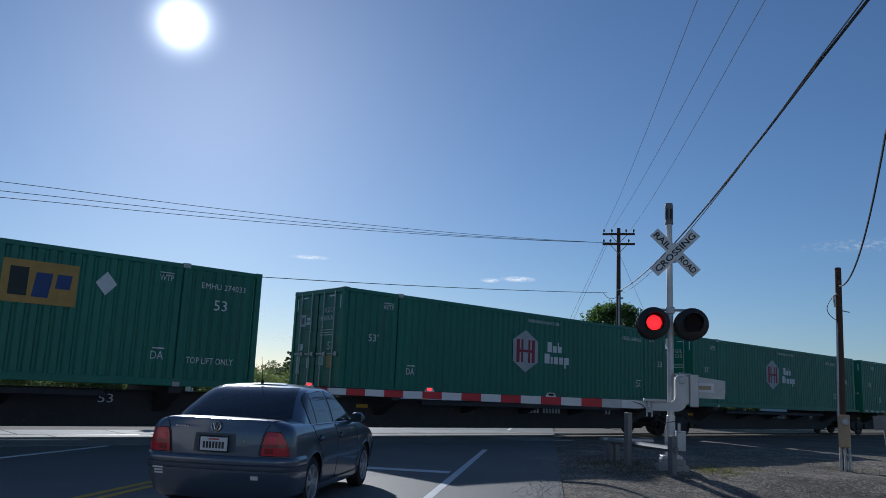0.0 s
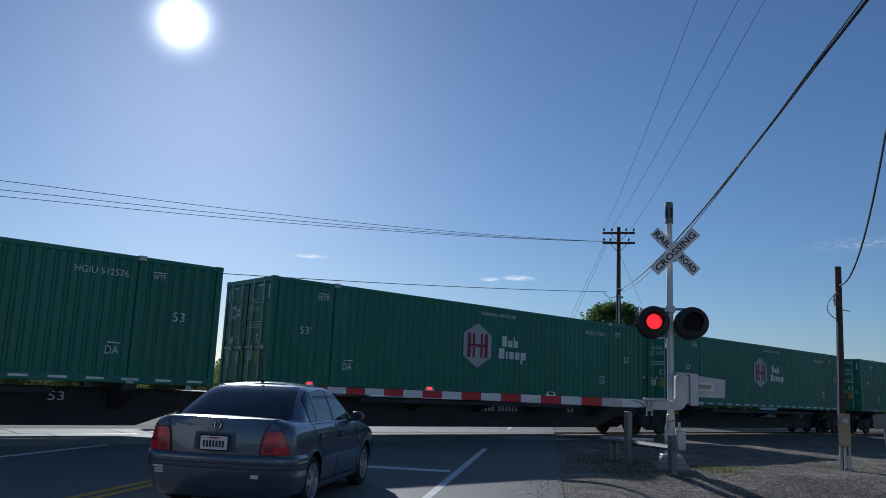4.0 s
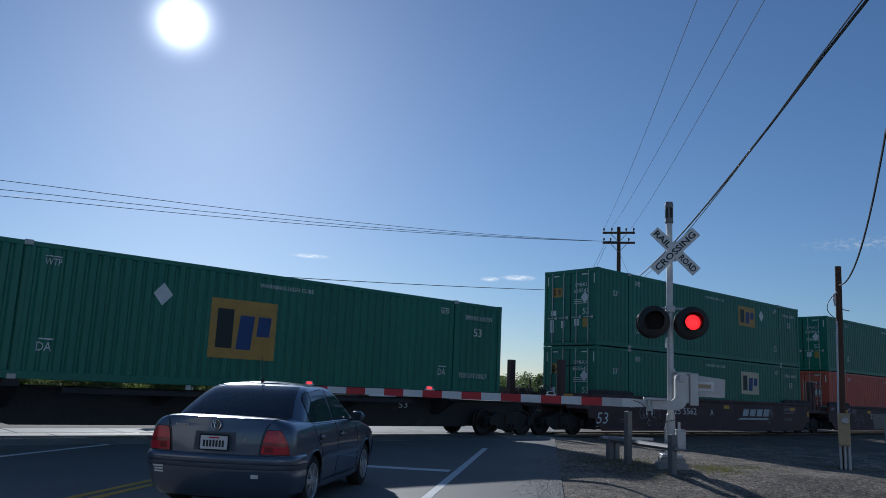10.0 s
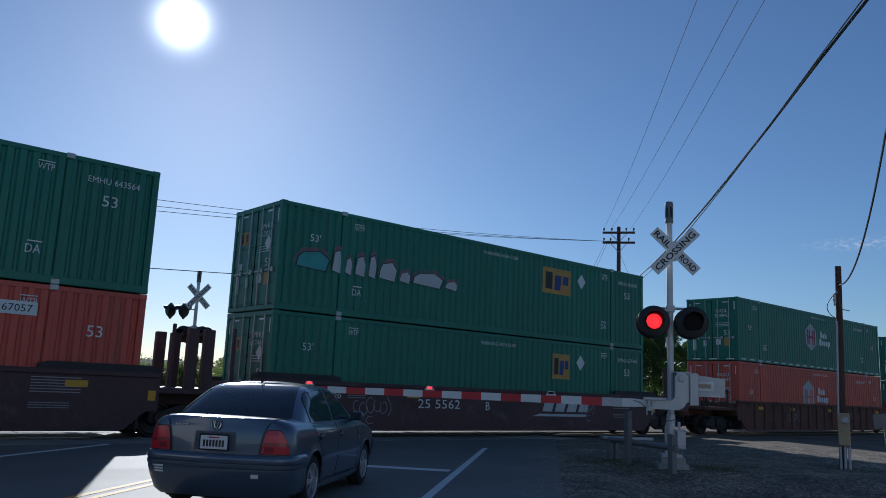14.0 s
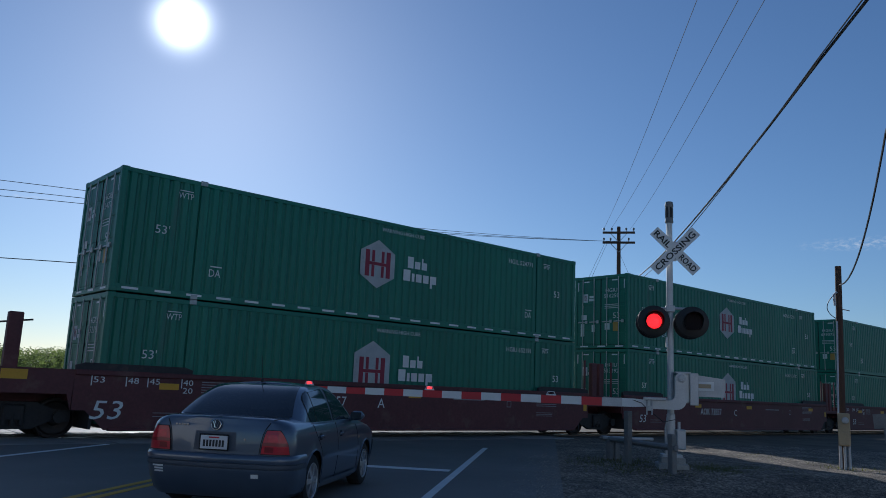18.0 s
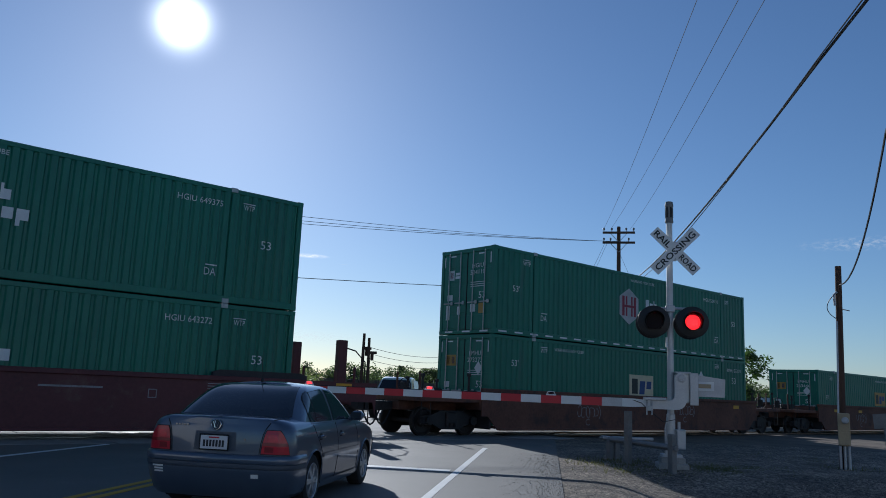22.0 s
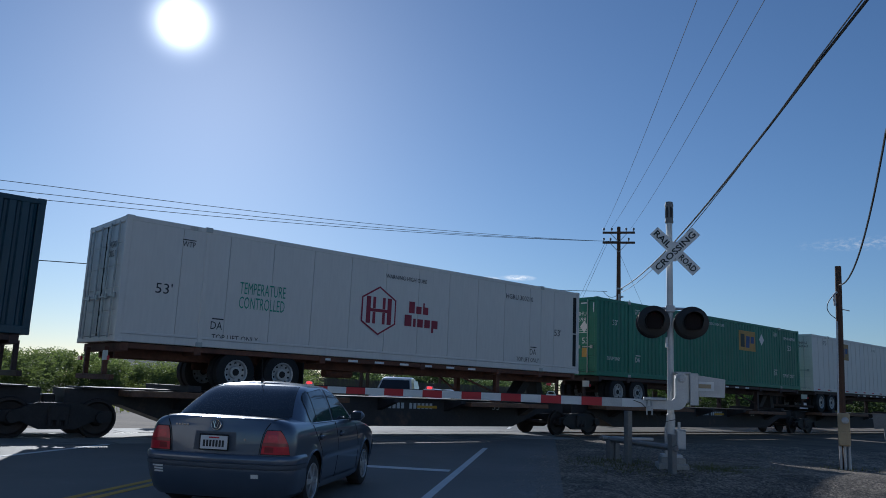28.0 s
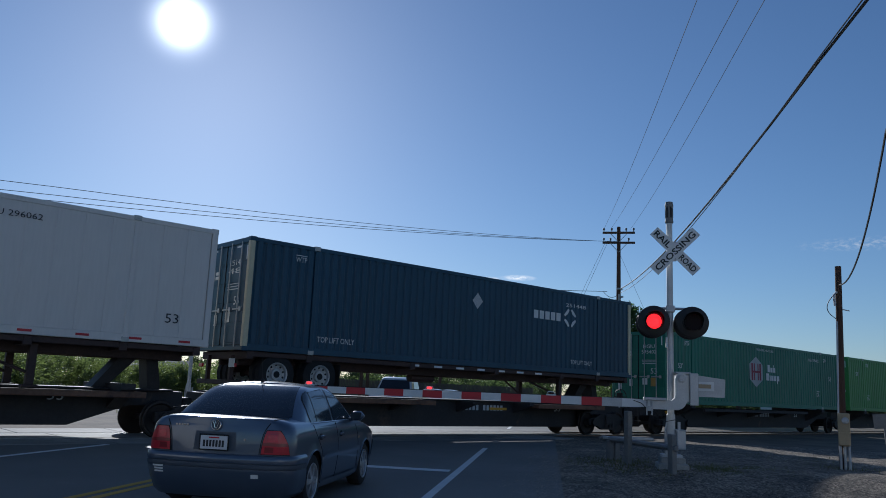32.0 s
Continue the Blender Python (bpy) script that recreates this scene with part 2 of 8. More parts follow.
M_LEAF3 = leaf_mat("dark_conifer_leaves", (0.062, 0.082, 0.048))
M_GRASS = leaf_mat("dry_grass", (0.13, 0.14, 0.05))
M_CONC = mat("pale_concrete", (0.33, 0.325, 0.30), 0.85, var=0.25, scale=2.5, fine=40, bump=0.2, dirt=(0.22, 0.20, 0.17), dirt_at=0.58)
M_BOUNCE = mat("pale_bounce_render", (0.68, 0.66, 0.62), 0.9, var=0.12, scale=0.6, fine=20, bump=0.15, dirt=(0.5, 0.48, 0.44), dirt_at=0.6)
M_DRYWEED = leaf_mat("dry_weeds", (0.085, 0.080, 0.036))
M_HOUSE = mat("pale_house_wall", (0.50, 0.52, 0.53), 0.8, var=0.1, scale=2, fine=30, bump=0.1)
M_ROOF = mat("grey_shingles", (0.16, 0.155, 0.15), 0.9, var=0.3, scale=3, fine=30, bump=0.3)
M_PANE = mat("window_pane", (0.03, 0.04, 0.05), 0.08, var=0.1, scale=2, fine=10, bump=0)
M_SIGNYEL = mat("yellow_sign_sheet", (0.66, 0.40, 0.02), 0.45, var=0.08, scale=4, fine=60, bump=0)
M_SIGNGREEN = mat("pale_green_sign_sheet", (0.35, 0.52, 0.48), 0.45, var=0.08, scale=4, fine=60, bump=0)
M_RETRO = mat("raised_marker_plastic", (0.55, 0.50, 0.40), 0.5, var=0.15, scale=10, fine=80, bump=0)
M_DULL = mat("dull_grey_steel", (0.20, 0.20, 0.195), 0.65, 0.2, var=0.25, scale=3, fine=40, bump=0.06, dirt=(0.12, 0.11, 0.10), dirt_at=0.58)


def cloud_mat(name, lo, hi, glow):
    """A thin bright veil, torn by noise and fading out to its rim."""
    m = bpy.data.materials.new(name)
    m.use_nodes = True
    n, l = m.node_tree.nodes, m.node_tree.links
    n.remove(n["Principled BSDF"])
    tc = n.new("ShaderNodeTexCoord")
    mp = n.new("ShaderNodeMapping")
    mp.inputs["Location"].default_value, mp.inputs["Scale"].default_value = (-1, -1, 0), (2, 2, 0)
    l.new(tc.outputs["Generated"], mp.inputs["Vector"])
    ln = n.new("ShaderNodeVectorMath")
    ln.operation = "LENGTH"
    l.new(mp.outputs["Vector"], ln.inputs[0])
    fall = n.new("ShaderNodeMapRange")
    fall.inputs[1].default_value, fall.inputs[2].default_value, fall.inputs[3].default_value, fall.inputs[4].default_value = 0.0, 1.0, 1.0, 0.0
    l.new(ln.outputs["Value"], fall.inputs[0])
    no = n.new("ShaderNodeTexNoise")
    no.inputs["Scale"].default_value, no.inputs["Detail"].default_value, no.inputs["Roughness"].default_value = 1.0, 7, 0.62
    mo = n.new("ShaderNodeMapping")
    mo.inputs["Scale"].default_value = (0.035, 0.075, 1)
    l.new(tc.outputs["Object"], mo.inputs["Vector"])
    l.new(mo.outputs["Vector"], no.inputs["Vector"])
    cut = n.new("ShaderNodeMapRange")
    cut.inputs[1].default_value, cut.inputs[2].default_value = lo, hi
    l.new(no.outputs["Fac"], cut.inputs[0])
    mul = n.new("ShaderNodeMath")
    mul.operation = "MULTIPLY"
    l.new(fall.outputs[0], mul.inputs[0])
    l.new(cut.outputs[0], mul.inputs[1])
    em, tr, mix = n.new("ShaderNodeEmission"), n.new("ShaderNodeBsdfTransparent"), n.new("ShaderNodeMixShader")
    em.inputs["Color"].default_value, em.inputs["Strength"].default_value = (1.0, 0.95, 0.88, 1), glow
    l.new(mul.outputs[0], mix.inputs[0])
    l.new(tr.outputs[0], mix.inputs[1])
    l.new(em.outputs[0], mix.inputs[2])
    l.new(mix.outputs[0], n["Material Output"].inputs["Surface"])
    return m


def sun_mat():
    """The sun's glare: a painted radial glow added to the sky, strongest in the middle."""
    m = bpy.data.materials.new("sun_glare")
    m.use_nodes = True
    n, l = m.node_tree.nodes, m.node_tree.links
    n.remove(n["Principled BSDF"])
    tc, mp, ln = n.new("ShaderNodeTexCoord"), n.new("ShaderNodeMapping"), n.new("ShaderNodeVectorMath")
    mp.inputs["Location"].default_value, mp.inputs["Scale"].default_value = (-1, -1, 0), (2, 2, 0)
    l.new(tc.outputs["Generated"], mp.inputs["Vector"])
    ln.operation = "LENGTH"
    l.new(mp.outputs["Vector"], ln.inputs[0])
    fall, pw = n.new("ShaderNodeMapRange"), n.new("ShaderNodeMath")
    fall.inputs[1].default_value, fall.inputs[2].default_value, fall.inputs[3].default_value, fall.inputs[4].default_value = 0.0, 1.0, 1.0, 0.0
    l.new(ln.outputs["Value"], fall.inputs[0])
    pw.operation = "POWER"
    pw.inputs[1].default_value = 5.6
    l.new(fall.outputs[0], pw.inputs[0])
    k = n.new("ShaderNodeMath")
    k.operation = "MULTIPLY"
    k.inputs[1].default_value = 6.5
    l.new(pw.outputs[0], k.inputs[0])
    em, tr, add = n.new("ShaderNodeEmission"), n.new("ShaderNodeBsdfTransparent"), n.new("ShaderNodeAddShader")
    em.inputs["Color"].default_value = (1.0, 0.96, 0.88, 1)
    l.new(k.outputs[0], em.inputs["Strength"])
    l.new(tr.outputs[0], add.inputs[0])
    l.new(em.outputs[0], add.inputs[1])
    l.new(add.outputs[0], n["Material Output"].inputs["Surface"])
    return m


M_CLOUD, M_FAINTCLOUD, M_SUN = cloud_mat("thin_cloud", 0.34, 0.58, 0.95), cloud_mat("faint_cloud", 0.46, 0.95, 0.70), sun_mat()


# ---- mesh helpers ----
class Mesh:
    """Vertices and faces gathered piece by piece, then made into one mesh."""

    def __init__(self):
        self.v, self.f = [], []

    def add(self, verts, faces):
        k = len(self.v)
        self.v.extend(tuple(p) for p in verts)
        self.f.extend(tuple(i + k for i in q) for q in faces)
        return self

    def box(self, x0, x1, y0, y1, z0, z1, c=0.0):
        """A box; c cuts its edges."""
        if c <= 0:
            return self.add([(x, y, z) for z in (z0, z1) for y in (y0, y1) for x in (x0, x1)],
                            [(0, 2, 3, 1), (4, 5, 7, 6), (0, 1, 5, 4), (2, 6, 7, 3), (0, 4, 6, 2), (1, 3, 7, 5)])
        c = min(c, abs(x1 - x0) * 0.45, abs(y1 - y0) * 0.45, abs(z1 - z0) * 0.45)
        bm = bmesh.new()
        vs = [bm.verts.new((x, y, z)) for z in (z0, z1) for y in (y0, y1) for x in (x0, x1)]
        for q in [(0, 2, 3, 1), (4, 5, 7, 6), (0, 1, 5, 4), (2, 6, 7, 3), (0, 4, 6, 2), (1, 3, 7, 5)]:
            bm.faces.new([vs[i] for i in q])
        bmesh.ops.bevel(bm, geom=bm.edges[:], offset=c, segments=1, affect="EDGES", profile=0.5)
        bm.verts.index_update()
        self.add([p.co for p in bm.verts], [[p.index for p in q.verts] for q in bm.faces])
        bm.free()
        return self

    def tube(self, a, b, r0, r1=None, n=10, caps=True):
        """A round bar from a to b."""
        r1 = r0 if r1 is None else r1
        a, b = Vector(a), Vector(b)
        d = (b - a).normalized()
        s = d.orthogonal().normalized()
        t = d.cross(s)
        ring = [(math.cos(2 * math.pi * i / n), math.sin(2 * math.pi * i / n)) for i in range(n)]
        vs = [a + (s * c + t * q) * r0 for c, q in ring] + [b + (s * c + t * q) * r1 for c, q in ring]
        fs = [(i, (i + 1) % n, n + (i + 1) % n, n + i) for i in range(n)]
        if caps:
            fs += [tuple(range(n - 1, -1, -1)), tuple(range(n, 2 * n))]
        return self.add(vs, fs)

    def pipe(self, pts, r, n=8):
        """A round bar along a line of points, in one skin."""
        pts = [Vector(p) for p in pts]
        side = None
        rows = []
        for i, p in enumerate(pts):
            d = (pts[min(i + 1, len(pts) - 1)] - pts[max(i - 1, 0)])
            d = d.normalized() if d.length > 1e-9 else (pts[1] - pts[0]).normalized()
            side = d.orthogonal().normalized() if side is None else (side - d * side.dot(d)).normalized()
            t = d.cross(side)
            rows.append([p + (side * math.cos(2 * math.pi * k / n) + t * math.sin(2 * math.pi * k / n)) * r for k in range(n)])
        k = len(self.v)
        self.grid(rows, close=True)
        self.f.append(tuple(range(k + n - 1, k - 1, -1)))
        self.f.append(tuple(range(k + (len(pts) - 1) * n, k + len(pts) * n)))
        return self

    def prism(self, outline, axis, a, b):
        """An outline of pairs pushed out along an axis from a to b."""
        n = len(outline)
        put = {"x": lambda p, q, w: (w, p, q), "y": lambda p, q, w: (p, w, q), "z": lambda p, q, w: (p, q, w)}[axis]
        vs = [put(p, q, a) for p, q in outline] + [put(p, q, b) for p, q in outline]
        fs = [(i, (i + 1) % n, n + (i + 1) % n, n + i) for i in range(n)] + [tuple(range(n - 1, -1, -1)), tuple(range(n, 2 * n))]
        return self.add(vs, fs)

    def lathe(self, profile, centre, axis, n=20, caps=True):
        """A profile of (distance along the axis, radius) turned round it."""
        c = Vector(centre)
        d = Vector(axis).normalized()
        s = d.orthogonal().normalized()
        t = d.cross(s)
        vs = []
        for h, r in profile:
            for i in range(n):
                w = 2 * math.pi * i / n
                vs.append(c + d * h + (s * math.cos(w) + t * math.sin(w)) * r)
        fs = []
        for k in range(len(profile) - 1):
            for i in range(n):
                j = (i + 1) % n
                fs.append((k * n + i, k * n + j, (k + 1) * n + j, (k + 1) * n + i))
        if caps:
            fs += [tuple(range(n - 1, -1, -1)), tuple(range((len(profile) - 1) * n, len(profile) * n))]
        return self.add(vs, fs)

    def grid(self, rows, close=False):
        """Rows of points, equally long, skinned."""
        n = len(rows[0])
        vs = [p for r in rows for p in r]
        fs = []
        for k in range(len(rows) - 1):
            for i in range(n - (0 if close else 1)):
                j = (i + 1) % n
                fs.append((k * n + i, k * n + j, (k + 1) * n + j, (k + 1) * n + i))
        return self.add(vs, fs)

    def data(self, name, material):
        me = bpy.data.meshes.new(name)
        me.from_pydata(self.v, [], self.f)
        bm = bmesh.new()
        bm.from_mesh(me)
        bmesh.ops.recalc_face_normals(bm, faces=bm.faces[:])
        bm.to_mesh(me)
        bm.free()
        me.materials.append(material)
        return me


def soft(me, degrees=35):
    """Smooth shading but for edges sharper than that."""
    me.shade_smooth()
    me.set_sharp_from_angle(angle=radians(degrees))
    return me


def thing(name, label, category, group="", kind="", at=None):
    ob = new(name)
    ob.empty_display_size = 0.2
    if at is not None:
        ob.matrix_basis = at
    return tagged(ob, label, category, group, kind)


def part(name, data, material, parent, label="", at=None, smooth=0):
    """Links a Mesh, or mesh data made before, as one object under a thing or a part."""
    me = data.data(name, material) if isinstance(data, Mesh) else data
    if smooth:
        soft(me, smooth)
    ob = new(name, me)
    ob.parent = parent
    if at is not None:
        ob.matrix_basis = at
    return tagged(ob, label)


def solo(name, data, material, label, category, group="", kind="", at=None, smooth=0):
    """A thing of one single mesh."""
    ob = part(name, data, material, None, label, at, smooth)
    return tagged(ob, label, category, group, kind)


LETTERS = {}


def letters(text, height, material, width=None, side="near", bold=0.0, slant=0.0):
    """Flat lettering as a mesh, centred. side near: it faces -Y; end: it faces -X."""
    key = (text, height, material.name, width, side, slant)
    if key in LETTERS:
        return LETTERS[key]
    cu = bpy.data.curves.new("lettering", "FONT")
    cu.body, cu.size, cu.align_x, cu.align_y, cu.resolution_u, cu.offset = text, height / 0.70, "CENTER", "CENTER", 2, bold
    cu.space_line, cu.shear = 0.85, slant
    ob = new("lettering", cu)
    bpy.context.view_layer.update()
    me = bpy.data.meshes.new_from_object(ob)
    bpy.data.objects.remove(ob)
    bpy.data.curves.remove(cu)
    xs = [v.co.x for v in me.vertices]
    ys = [v.co.y for v in me.vertices]
    cx, cy = (min(xs) + max(xs)) / 2, (min(ys) + max(ys)) / 2
    k = width / (max(xs) - min(xs)) if width else 1.0
    for v in me.vertices:
        x, y = (v.co.x - cx) * k, v.co.y - cy
        v.co = (x, 0, y) if side == "near" else ((0, -x, y) if side == "end" else (x, y, 0))
    me.materials.clear()
    me.materials.append(material)
    LETTERS[key] = me
    return me


def flat(outlines, side="near"):
    """Flat shapes from outlines of (across, up)."""
    m = Mesh()
    for o in outlines:
        vs = [(x, 0, y) if side == "near" else (0, -x, y) for x, y in o]
        m.add(vs, [tuple(range(len(vs)))])
    return m


def bar(x0, x1, y0, y1):
    return [(x0, y0), (x1, y0), (x1, y1), (x0, y1)]


# ---- ground, road and track ----
ROAD_O, ROAD_TURN = Vector((6.81, 7.96)), radians(41.15)
ROAD_H = Vector((math.cos(ROAD_TURN), math.sin(ROAD_TURN)))
ROAD_N = Vector((-ROAD_H.y, ROAD_H.x))
TRACK_Y = 19.37


def road(a, b, z=0.0):
    """A place by its way along the road and to the left of the right edge line."""
    p = ROAD_O + ROAD_H * a + ROAD_N * b
    return (p.x, p.y, z)


def fall(x, y):
    """How far the lot beside the road lies below it, short of the signal mast."""
    p = Vector((x, y)) - ROAD_O
    right = max(0.0, min(1.0, (-p.dot(ROAD_N) - 4.2) / 3.0))
    k = 0.28 + 0.26 * right
    for q in ((6.8 - p.dot(ROAD_H)) / 4.0, (-p.dot(ROAD_N) - 2.0) / 2.0):
        q = max(0.0, min(1.0, q))
        k *= q * q * (3 - 2 * q)
    return k


def road_strip(m, a0, a1, b0, b1, z0, z1):
    vs = [road(a, b, z) for z in (z0, z1) for b in (b0, b1) for a in (a0, a1)]
    return m.add(vs, [(0, 2, 3, 1), (4, 5, 7, 6), (0, 1, 5, 4), (2, 6, 7, 3), (0, 4, 6, 2), (1, 3, 7, 5)])


m = Mesh()
rings = list(range(0, 24)) + [30, 45, 70, 110, 200, 400, 900, 2200, 4200]
rows = []
for r in rings:
    row = []
    for i in range(96):
        w = 2 * math.pi * i / 96
        x, y = 12 + r * math.cos(w), 12 + r * math.sin(w)
        drop = fall(x, y)
        row.append((x, y, -0.05 - 0.02 * noise.noise((x * 0.2, y * 0.2, 0)) - drop - (0.07 if drop > 0.003 else 0.0)))
    rows.append(row)
m.grid(rows, close=True)
solo("ground", m, M_GROUND, "dry brown dirt ground with thin gravel", "ground", kind="structure")

m = Mesh()
road_strip(m, -60, 260, -1.75, 8.6, -0.30, 0.0)
solo("road", m, M_ROAD, "worn grey asphalt two-lane road", "road", kind="structure")


def paint(name, material, label, a0, a1, b0, b1, z=0.004):
    m = Mesh()
    n = max(1, int((a1 - a0) / 2.0))
    for i in range(n):
        road_strip(m, a0 + (a1 - a0) * i / n, a0 + (a1 - a0) * (i + 1) / n, b0, b1, -0.002, z)
    return solo(name, m, material, label, "road marking", kind="structure")


paint("road_marking_edge", M_WHITELINE, "worn white edge line on asphalt", -20, 9.7, -0.05, 0.07)
paint("road_marking_edge_beyond", M_WHITELINE, "worn white edge line on asphalt", 18.6, 120, -0.05, 0.07)
paint("road_marking_far_edge", M_WHITELINE, "worn white edge line on asphalt", -20, 5.0, 7.25, 7.37)
paint("road_marking_far_edge_beyond", M_WHITELINE, "worn white edge line on asphalt", 16.0, 120, 7.25, 7.37)
for b in (3.56, 3.78):
    paint("road_marking_centre", M_YELLOWLINE, "worn double yellow centre line", -20, 4.4, b - 0.055, b + 0.055)
    paint("road_marking_centre_beyond", M_YELLOWLINE, "worn double yellow centre line", 20, 120, b - 0.055, b + 0.055)
paint("stop_line", M_WHITELINE, "white stop line before the railroad crossing", 3.45, 3.78, 0.15, 3.45)
for i in range(7):
    mk = Mesh().prism([(-0.05, 0), (-0.03, 0.018), (0.03, 0.018), (0.05, 0)], "y", -0.05, 0.05)
    x, y, _ = road(-8.2 + i * 2.05, 3.67)
    solo("raised_road_marker", mk, M_RETRO, "raised reflective marker on the centre line", "road marker", "raised road markers",
         at=pose(x, y, 0.001, 0, 0, math.degrees(ROAD_TURN)))

# gravel shoulder beside the road, raised a little, with loose stones
m = Mesh()
rows = []
for i in range(120):
    a = -16 + i * 0.28
    row = []
    for j in range(100):
        b = -1.45 - j * 0.16
        x, y, _ = road(a, b)
        edge = min(1.0, j / 15.0)
        rut = 0.009 * math.sin(b * 4.2 + 1.2 * noise.noise((a * 0.25, b * 0.3, 8))) * max(0.0, min(1.0, (b + 6.5) / 2.0)) * min(1.0, j / 6.0)
        near = max(0.0, min(1.0, (15.4 - y) / 3.0))
        z = -0.02 + edge * near * (0.025 + 0.03 * (0.5 + noise.noise((x * 0.35, y * 0.35, 2))) + 0.03 * noise.noise((x * 1.7, y * 1.7, 5)) + 0.012 * noise.noise((x * 5.0, y * 5.0, 3))) + rut
        z -= fall(x, y)
        if j == 0:
            z = -0.03
        row.append((x, y, z))
    rows.append(row)
m.grid(rows)
solo("gravel_shoulder", soft(m.data("gravel_shoulder", M_GRAVEL), 80), M_GRAVEL, "loose grey-brown gravel shoulder beside the road", "gravel shoulder", kind="structure")


def stones(name, label, material, n, spot, lo, hi, seed):
    """Many loose stones in one mesh."""
    rnd = random.Random(seed)
    m = Mesh()
    for _ in range(n):
        x, y, z = spot(rnd)
        s = lo * (hi / lo) ** (rnd.random() ** 2.2)
        vs = []
        for k in range(6):
            w = k * math.pi / 3 + rnd.random() * 0.6
            r = s * rnd.uniform(0.7, 1.15)
            vs.append((x + r * math.cos(w), y + r * math.sin(w), z + rnd.uniform(-0.1, 0.1) * s))
        vs.append((x + rnd.uniform(-.3, .3) * s, y + rnd.uniform(-.3, .3) * s, z + s * rnd.uniform(0.4, 0.9)))
        m.add(vs, [(k, (k + 1) % 6, 6) for k in range(6)] + [(5, 4, 3, 2, 1, 0)])
    return solo(name, m, material, label, "stones", kind="stuff")


def shoulder_spot(r):
    while True:
        a, b = r.uniform(-9, 12), -1.35 - abs(r.gauss(0, 5.0))
        x, y, _ = road(a, b)
        if y < 16.2 and x < 34:
            return x, y, 0.022 + 0.03 * (0.5 + noise.noise((x * 0.35, y * 0.35, 2))) * max(0.0, min(1.0, (15.4 - y) / 3.0)) * min(1.0, (-b - 1.45) / 2.4) - fall(x, y)


stones("shoulder_stones", "loose gravel stones on the shoulder", M_STONE, 14000, shoulder_spot, 0.004, 0.020, 3)
stones("roadside_stones", "scattered grit along the asphalt edge", M_STONE, 6000, lambda r: road(r.uniform(-7, 8.5), -1.75 + abs(r.gauss(0, 0.38)), 0.0), 0.004, 0.016, 5)

# plain pale walls added unseen behind the viewer, both roadsides, to bounce fill light
for side, b0, b1 in (("right", -46.0, -6.5), ("left", 13.0, 44.0)):
    m = Mesh()
    road_strip(m, -23.0, -22.7, b0, b1, -0.2, 8.5)
    solo("wall_behind_" + side, m, M_BOUNCE, "unseen plain pale wall added to bounce sunlight", "wall", kind="structure")

# ballast bed, ties and rails
m = Mesh()
rows = []
for i in range(130):
    x = -130 + i * 2.6
    row = []
    for y, z in ((-3.2, -0.16), (-2.5, -0.13), (-1.7, -0.10), (1.7, -0.10), (2.5, -0.13), (3.2, -0.16)):
        row.append((x, TRACK_Y + y, z + 0.025 * noise.noise((x * 0.9, y * 1.3, 7)) - 0.02))
    rows.append(row)
m.grid(rows)
solo("ballast_bed", m, M_BALLAST, "grey-brown crushed stone track bed", "track bed", kind="structure")


def off_road(x, y):
    p = Vector((x, y)) - ROAD_O
    b = p.dot(ROAD_N)
    return b < -2.0 or b > 8.9


def ballast_spot(r):
    while True:
        x, y = r.uniform(-14, 75), TRACK_Y + r.uniform(-3.3, 3.3)
        if off_road(x, y):
            return x, y, -0.13


stones("ballast_stones", "crushed ballast stones round the ties", M_BALLAST, 9000, ballast_spot, 0.02, 0.06, 9)
track = thing("railroad_track", "steel rails on dark wooden ties", "railroad track", kind="structure")
for k in (-1, 1):
    y = TRACK_Y + k * 0.7525
    prof = [(-.07, -.165), (.07, -.165), (.07, -.15), (.012, -.135), (.012, -.045), (.036, -.035), (.036, -.004), (-.036, -.004), (-.036, -.035), (-.012, -.045), (-.012, -.135), (-.07, -.15)]
    part("rail", Mesh().prism([(y + p, q) for p, q in prof], "x", -130, 210), M_RAIL, track, "rusty steel rail")
    part("rail_head", Mesh().box(-130, 210, y - 0.033, y + 0.033, -0.004, 0.0), M_RAILTOP, track, "shiny worn rail head")
tie = Mesh().box(-0.115, 0.115, TRACK_Y - 1.3, TRACK_Y + 1.3, -0.33, -0.12, 0.015).data("tie", M_TIE)
for i in range(220):
    x = -30 + i * 0.5
    if off_road(x, TRACK_Y):
        part("tie", tie, M_TIE, track, at=pose(x + 0.03 * noise.noise((i * 3.1, 0, 0)), 0, 0.01 * noise.noise((i * 1.7, 4, 0)), 0, 0, 1.5 * noise.noise((i, 2, 9))))
# concrete panels of the level crossing
cross = thing("crossing_surface", "worn concrete crossing panels between the rails", "crossing panels", kind="structure")
for y0, y1 in ((-2.45, -0.84), (-0.66, 0.66), (0.84, 2.45)):
    for i in range(9):
        x = 0.6 + i * 2.44 + (y0 + 2.45) * 0.0 + (y0 + y1) / 2 * 1.14
        part("panel", Mesh().box(x + 0.012, x + 2.428, TRACK_Y + y0, TRACK_Y + y1, -0.2, 0.006, 0.01), M_CROSS, cross)


# ---- the train ----
# Distance run along the track since the start; the train draws to the left.
def run(t):
    q = t / 16.0
    return -216.965 * q - 13.627 * q ** 2 + 31.408 * q ** 3 - 17.681 * q ** 4 + 3.359 * q ** 5


NEAR_Y = TRACK_Y - 1.295
LONG, WIDE, TALL = 16.15, 2.59, 2.90
ROLLING = []          # (thing, place on the train at the start)
WHEELSETS = []        # turning parts
PITCH_C = 0.254
SHARED = {}


